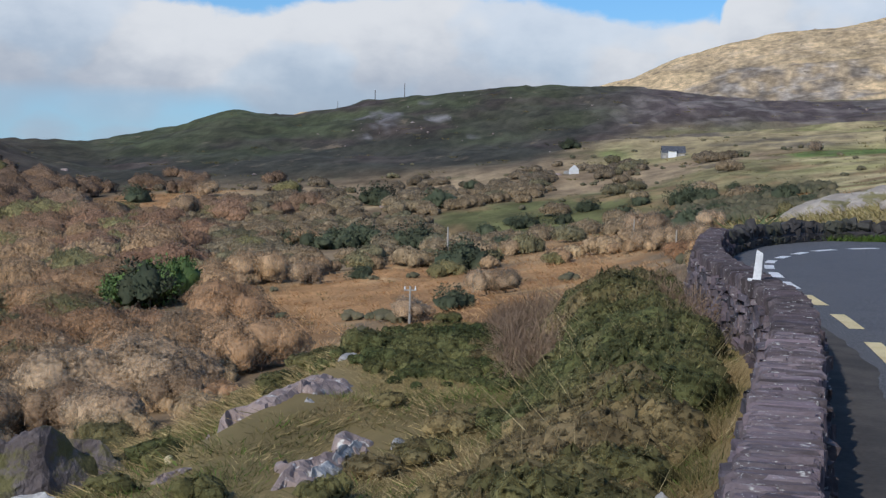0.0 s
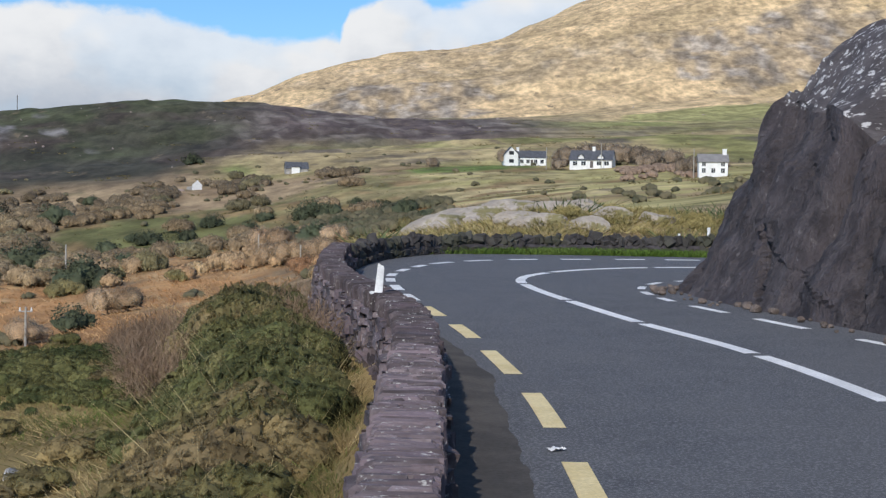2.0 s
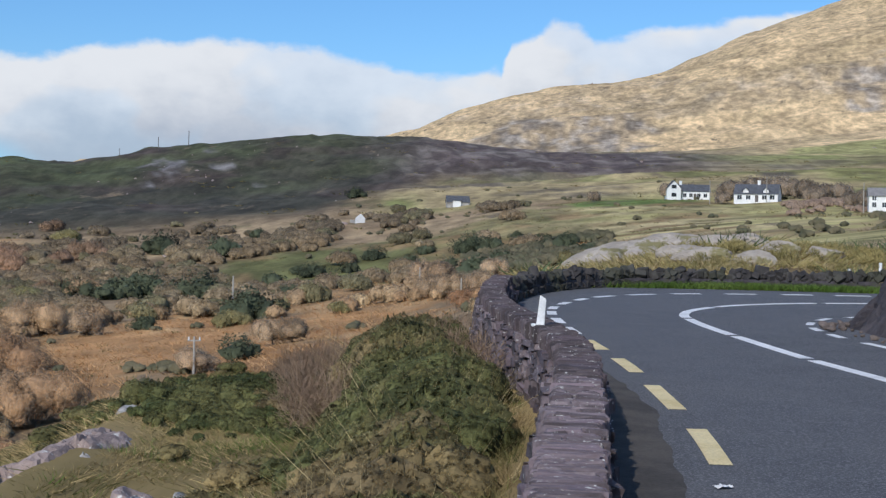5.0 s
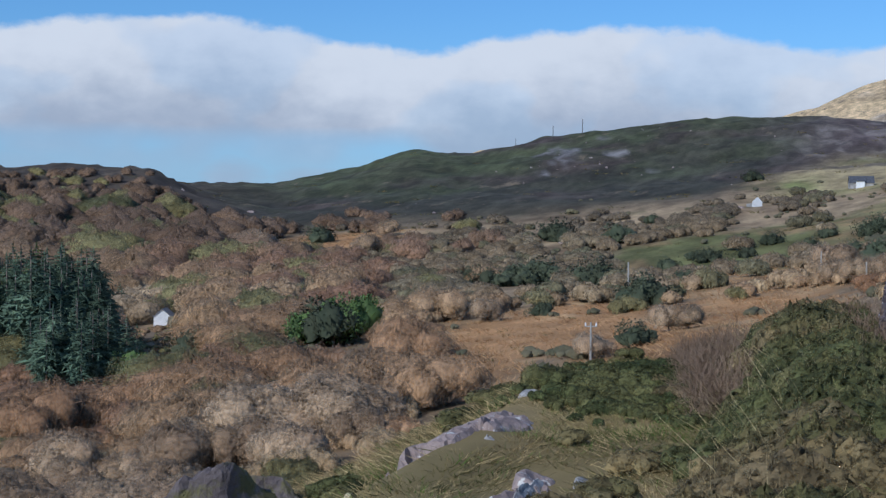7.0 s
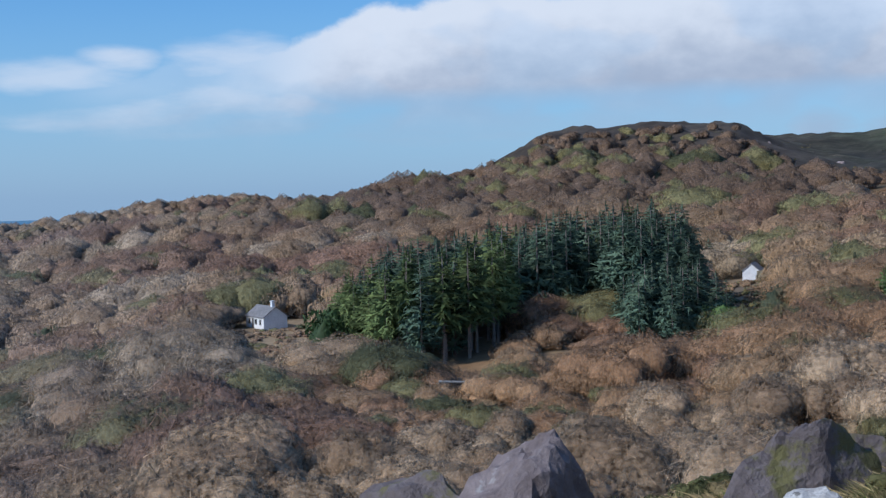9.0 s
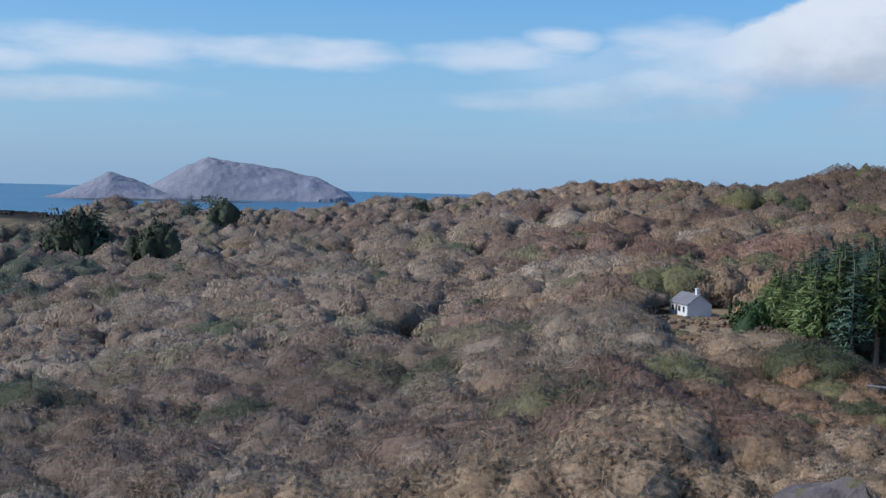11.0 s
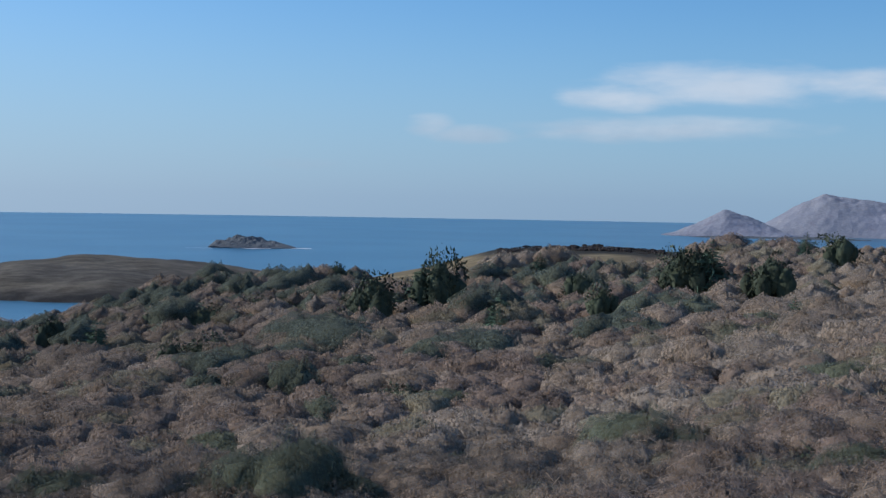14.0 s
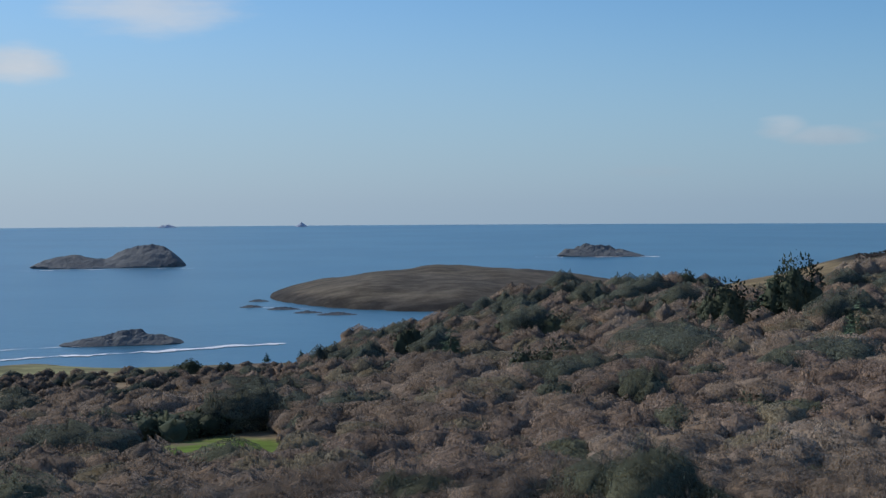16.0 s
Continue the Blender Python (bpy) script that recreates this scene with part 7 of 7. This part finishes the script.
a_, r_ = scatter(4500, -58, 2, 4.0, 30, lambda a, r: off_slab(a, r) * on_bank(a, r) * patch(a, r, 2.0, 95, 0.0, 0.35))
tufts("dry_grass", "tufts of bleached dry grass on the bank", a_, r_, 0.11, 12, 0.09, 0.006, M_STRAW, 0.8)
a_, r_ = scatter(9000, -32, 2, 4.0, 26, lambda a, r: off_slab(a, r) * on_bank(a, r) * (0.25 + 0.75 * patch(a, r, 1.4, 97, -0.05, 0.35)))
tufts("bank_grass", "green grass between the heather", a_, r_, 0.11, 6, 0.08, 0.009, M_GRASS, 0.6)
a_, r_ = scatter(24000, -32, 2, 4.0, 26, lambda a, r: off_slab(a, r) * on_bank(a, r))
tufts("heath_grass", "brown and olive moor grass over the bank", a_, r_, 0.08, 7, 0.11, 0.010, M_HEATH, 0.8)
a_, r_ = scatter(15000, -36, -10, 6.0, 24, lambda a, r: off_slab(a, r) * on_bank(a, r) * sstep(a, -6, -11) * (0.25 + 0.75 * patch(a, r, 1.7, 147, -0.25, 0.1)))
tufts("moor_grass", "tan winter moor grass on the bank", a_, r_, 0.075, 9, 0.12, 0.009, M_TAN, 0.9)
a_, r_ = scatter(5200, -178, 0, 0.8, 8.5, lambda a, r: on_bank(a, r) * ((a < -58) | (r < 4.2)))
tufts("bank_turf", "olive moor grass beside the wall", a_, r_, 0.12, 7, 0.11, 0.010, M_HEATH, 0.8)
a_, r_ = scatter(700, -178, 0, 0.8, 8.5, lambda a, r: on_bank(a, r) * ((a < -58) | (r < 4.2)))
mounds("low_heather", "low olive heather beside the wall", a_, r_, 0.3, 60, M_HEATH, 0.05, 0.7, shells=(0.8,), ring=(6, 3))
# grass verge beyond the bend
vq, vt = spline(KERB_LINE, 0.05)
sel = vq[(vq[:, 1] > 26.5) & (vq[:, 0] < 20)]
pick = sel[rng.integers(len(sel), size=2600)]
out = np.stack([-(pick[:, 0] * 0 + 0.3), np.ones(len(pick))], 1) * (0.05 + 0.75 * rng.random((len(pick), 1)))
px, py = pick[:, 0] + np.where(pick[:, 0] < 1.5, -0.4, 0) * rng.random(len(pick)), pick[:, 1] + out[:, 1]
tufts("verge_grass", "bright green grass verge along the far wall", np.degrees(np.arctan2(px, py)), np.hypot(px, py), 0.16, 10, 0.09, 0.02, M_GRASS, 0.5, lift=0.07)
# knoll
a_, r_ = scatter(2600, 0, 18, 35, 54, lambda a, r: patch(a, r, 2.0, 99, -0.1, 0.3))
tufts("rough_grass", "rough yellow-green grass on the knoll", a_, r_, 0.26, 14, 0.24, 0.04, M_TURF, 0.7)
a_, r_ = scatter(2600, 0, 18, 35, 56, lambda a, r: patch(a, r, 2.0, 103, -0.05, 0.35))
tufts("pale_grass", "bleached grass on the knoll", a_, r_, 0.26, 12, 0.2, 0.035, M_STRAW, 0.7)
a_, r_ = scatter(260, 0, 18, 36, 56, lambda a, r: patch(a, r, 2.4, 104, 0.1, 0.4))
tufts("knoll_gorse", "dark low gorse on the knoll", a_, r_, 0.55, 30, 0.3, 0.07, M_LEAF, 0.6)
M_BRIAR = material("briar_twigs", [(0.19, 0.125, 0.085), (0.29, 0.205, 0.14)], 3.0, 0.95, 0.8, 12.0, bump_dist=0.05, island=0.2, spec=0.1)
a_, r_ = scatter(1500, -52.4, -28.6, 176, 272, lambda a, r: np.where(a < -48.2, r < 240, (a > -32.2) & (r > 188)) * 1.0)
mounds("low_scrub", "low brown scrub below the bungalow and cottage", a_, r_, 1.5, 120, M_NEARTWIGS, 0.013, 0.55, tint=wood_tint(a_, r_, len(a_)), shells=(0.7, 0.95), lay=0.55)
# bracken
M_BRACKEN = material("dead_bracken", [(0.38, 0.205, 0.095), (0.50, 0.325, 0.17), (0.44, 0.262, 0.13)], 0.15, 0.95, 0.0, 5.0, island=0.35, spec=0.1)
a_, r_ = scatter(26000, -36, 6, 75, 520, lambda a, r: bracken(a, r) * 0.8)
tufts("bracken", "dead orange-brown bracken over the valley floor", a_, r_, 0.5, 12, 0.6, 0.075, M_BRACKEN, 0.7)
a_, r_ = scatter(9000, -36, 20, 75, 560, lambda a, r: np.clip(pasture(a, r) + 0.4 * bracken(a, r), 0, 1) * patch(a, r, 9, 107, -0.1, 0.4))
tufts("rush_tussock", "brown and straw rush tussocks in pasture", a_, r_, 0.45, 8, 0.35, 0.12, M_HEATH, 0.5)
def valley_tint(a, r):
    """Colour of the valley's leafless scrub: pink-brown willow, straw and grey-green, greyer and darker with distance.
    """
    x, y = polar(a, r)
    n = len(a)
    k = fbm(x / 22, y / 22, 3, 181) + 0.07 * rng.normal(size=n)
    c = np.zeros((n, 3)) + np.array([0.385, 0.270, 0.165])
    c = mixc(c, [0.42, 0.245, 0.145], sstep(r, 210, 150) * sstep(k, -0.1, 0.3))
    c = mixc(c, [0.46, 0.36, 0.225], sstep(k, -0.08, -0.4))
    c = mixc(c, [0.35, 0.295, 0.190], sstep(r, 180, 230) * sstep(a, -8, -16) * sstep(fbm(x / 30, y / 30, 3, 183), -0.15, 0.25) * 0.8)
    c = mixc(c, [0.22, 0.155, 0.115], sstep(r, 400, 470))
    dull = rng.random(n) < 0.08 + 0.25 * sstep(fbm(x / 20, y / 20, 3, 185), 0.05, 0.35)
    c[dull] = np.array([0.20, 0.190, 0.095])
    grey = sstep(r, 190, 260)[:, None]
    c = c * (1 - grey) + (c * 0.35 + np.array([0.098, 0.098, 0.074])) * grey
    return c * (0.92 + 0.36 * rng.random((n, 1))) * np.array([1.06, 0.95, 0.85])


def in_sight(a, r):
    """False where a crown would stand before a house, the ruin or a pole."""
    ok = np.ones(np.shape(a), bool)
    for a0_, r0_, half in ((-6.2, 489, 1.0), (-2.3, 530, 1.1), (-11.35, 252, 0.35), (-12.87, 131, 0.5), (-14.5, 404, 0.6), (-30.3, 285, 0.8), (-23.5, 198, 1.9)) + tuple((b, d, math.degrees(0.5 * hh / d)) for b, d, hh in FIELD_BUSHES + MORE_BUSHES):
        ok &= ~((np.abs(a - a0_) < half) & (r < r0_ + 5) & (r > r0_ * (0.72 if half > 0.78 else 0.86)))
    return ok


a_, r_ = scatter(7400, -31, 8, 62, 560, lambda a, r: (1 - 0.97 * bracken(a, r)) * (1 - 0.95 * pasture(a, r)) * (1 - 0.9 * sstep(a, -21, -17) * sstep(r, 205, 190)) * (0.18 + 0.82 * patch(a, r, 26, 137, -0.3, 0.1)) * sstep(r, 560, 430) * sstep(a, 4, -3) * in_sight(a, r) * np.interp(r, [60, 110, 200, 400], [1, 1, 0.7, 0.35]))
size_ = np.interp(r_, [60, 110, 180, 320, 500], [2.0, 2.7, 4.0, 5.4, 4.8])
for nm_, pick_, mat_ in (("near_thicket", r_ < 190, M_NEARTWIGS), ("thicket", r_ >= 190, M_TWIGS)):
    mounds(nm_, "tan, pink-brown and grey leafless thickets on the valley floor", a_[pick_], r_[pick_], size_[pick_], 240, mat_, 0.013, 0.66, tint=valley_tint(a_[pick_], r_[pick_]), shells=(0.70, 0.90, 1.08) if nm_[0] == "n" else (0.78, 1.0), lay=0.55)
a_, r_ = scatter(2000, -30, 16, 90, 620, lambda a, r: (1 - 0.6 * pasture(a, r)) * patch(a, r, 18, 110, 0.05, 0.35) * sstep(r, 620, 440))
mounds("dark_scrub", "dark green and brown low scrub", a_, r_, 2.0, 120, M_DARKSCRUB, 0.02, 0.7, shells=(0.75,), ring=(7, 4))
a_, r_ = scatter(3000, -48, 14, 450, 1100, lambda a, r: patch(a, r, 24, 111, 0.1, 0.45) * sstep(r, 1050, 650))
tufts("moor_gorse", "dark gorse and heather clumps on the moor", a_, r_, 0.9, 14, 1.2, 0.35, M_HEATH, 0.8)
M_DARKHEATH = material("dark_heath", [(0.060, 0.050, 0.046), (0.10, 0.078, 0.066)], 0.1, 0.95, 0.0, 9.0, island=0.2, spec=0.1)
a_, r_ = scatter(900, -83.4, -76.6, 650, 690, lambda a, r: 0.3 + 0.7 * patch(a, r, 14, 139, -0.2, 0.2))
mounds("coast_heath", "dark heather along the crest above the coast", a_, r_, 0.7 + 1.6 * patch(a_, r_, 9, 140, -0.2, 0.4), 60, M_DARKHEATH, 0.05, 0.6, shells=(0.85,), ring=(6, 3))
for i, (a_, r_, hh) in enumerate(((9.3, 452, 7), (9.8, 462, 8), (10.3, 466, 8.5), (10.9, 458, 8), (11.4, 450, 7), (11.9, 440, 6.5), (8.9, 470, 7), (7.2, 476, 6), (6.6, 470, 6), (3.4, 470, 4), (12.6, 430, 5.5), (13.3, 410, 5.5), (13.9, 340, 4.5), (14.3, 335, 5), (8.6, 430, 4), (12.2, 400, 5))):
    plant("bare_tree", HOUSE_TREES[i % 4], *at(a_, r_), hh, 1.2, "leafless grey-brown tree sheltering the houses", "tree", "house trees")
a_, r_ = scatter(150, 10.9, 15.5, 320, 400, lambda a, r: patch(a, r, 12, 141, -0.2, 0.2))
mounds("house_scrub", "brown leafless scrub beside the houses", a_, r_, 2.8, 170, M_SCRUB, 0.02, 0.75, shells=(0.8,), ring=(7, 4))
a_, r_ = scatter(420, -1.6, 4.0, 205, 285, lambda a, r: patch(a, r, 12, 143, -0.25, 0.2))
mounds("dark_thicket", "dark brown and green thickets behind the bend", a_, r_, 3.0, 170, M_DARKSCRUB, 0.016, 0.8, shells=(0.7,), ring=(7, 4))
M_OLIVE = material("olive_gorse", [(0.17, 0.15, 0.055), (0.36, 0.29, 0.12)], 0.6, 0.95, 0.0, 9.0, island=0.4, spec=0.1, puff=0.5)
a_, r_ = scatter(420, 6.5, 16, 37, 52, lambda a, r: patch(a, r, 1.8, 145, 0.0, 0.3))
mounds("knoll_shrubs", "yellow-green gorse shrubs on the knoll", a_, r_, 0.6, 220, M_OLIVE, 0.03, 0.75, shells=())
# reddish bare shrub on the bank's crest
a_, r_ = scatter(420, -9.0, -1.2, 15.5, 22, lambda a, r: on_bank(a, r) * np.where(a > -6.5, 0.14, 0.0) + on_bank(a, r) * np.exp(-((bank_d(a, r) - 2.5) / 0.55) ** 2) * 0.5)
mounds("briars", "reddish leafless briars on the bank crest", a_, r_, 0.62, 260, M_BRIAR, 0.010, 1.15, shells=())


def scattered_rocks():
    """Loose grey rocks over moor and mountain, as one mass."""
    a, r = scatter(7000, -46, 26, 520, 2500, lambda a, r: np.maximum(patch(a, r, 45, 121, 0.15, 0.5) * 0.5, blob(a, r, -12.5, 800, 5, 0.14, seed=15) * 0.7))
    x, y = polar(a, r)
    z = height(a, r)
    base = np.array([(1, 0, 0), (-1, 0, 0), (0, 1, 0), (0, -1, 0), (0, 0, 0.8), (0, 0, -1.0)], float)
    tri = np.array([(0, 2, 4), (2, 1, 4), (1, 3, 4), (3, 0, 4), (2, 0, 5), (1, 2, 5), (3, 1, 5), (0, 3, 5)])
    n = len(a)
    s = 0.6 * (0.5 + 1.6 * rng.random((n, 1, 1)) ** 3) * np.interp(r, [500, 2500], [0.9, 1.9])[:, None, None]
    v = base[None] * s * (1 + 0.5 * rng.normal(size=(n, 6, 3)) * 0.6) + np.stack([x, y, z + 0.1], 1)[:, None]
    f = (tri[None] + 6 * np.arange(n)[:, None, None]).reshape(-1, 3)
    tagged(new("scattered_rocks", mesh_np("scattered_rocks", v.reshape(-1, 3), f, M_ROCK)), "loose grey rocks over moor and mountain", "rocks", kind="stuff")


scattered_rocks()

# tufts of brown grass in the joints of the cutting's top
cv, cf, cn = [], [], 0
for i, (x_, y_, z_) in enumerate(build_cutting.crest[::3]):
    if rng.random() < 0.6:
        k = 40
        b = np.array([x_, y_, z_]) + rng.normal(size=(k, 3)) * np.array([0.14, 0.14, 0.02])
        t = b + rng.normal(size=(k, 3)) * np.array([0.08, 0.08, 0.03]) + np.array([0, 0, 0.2])
        v, f = slivers(b, t, 0.02, rng)
        cv.append(v), cf.append(f + cn)
        cn += len(v)
tagged(new("ledge_grass", mesh_np("ledge_grass", np.concatenate(cv), np.concatenate(cf), M_STRAW)), "brown grass tufts in joints of the rock", "grass", kind="stuff")

# ---- many small stones last ----
build_wall()
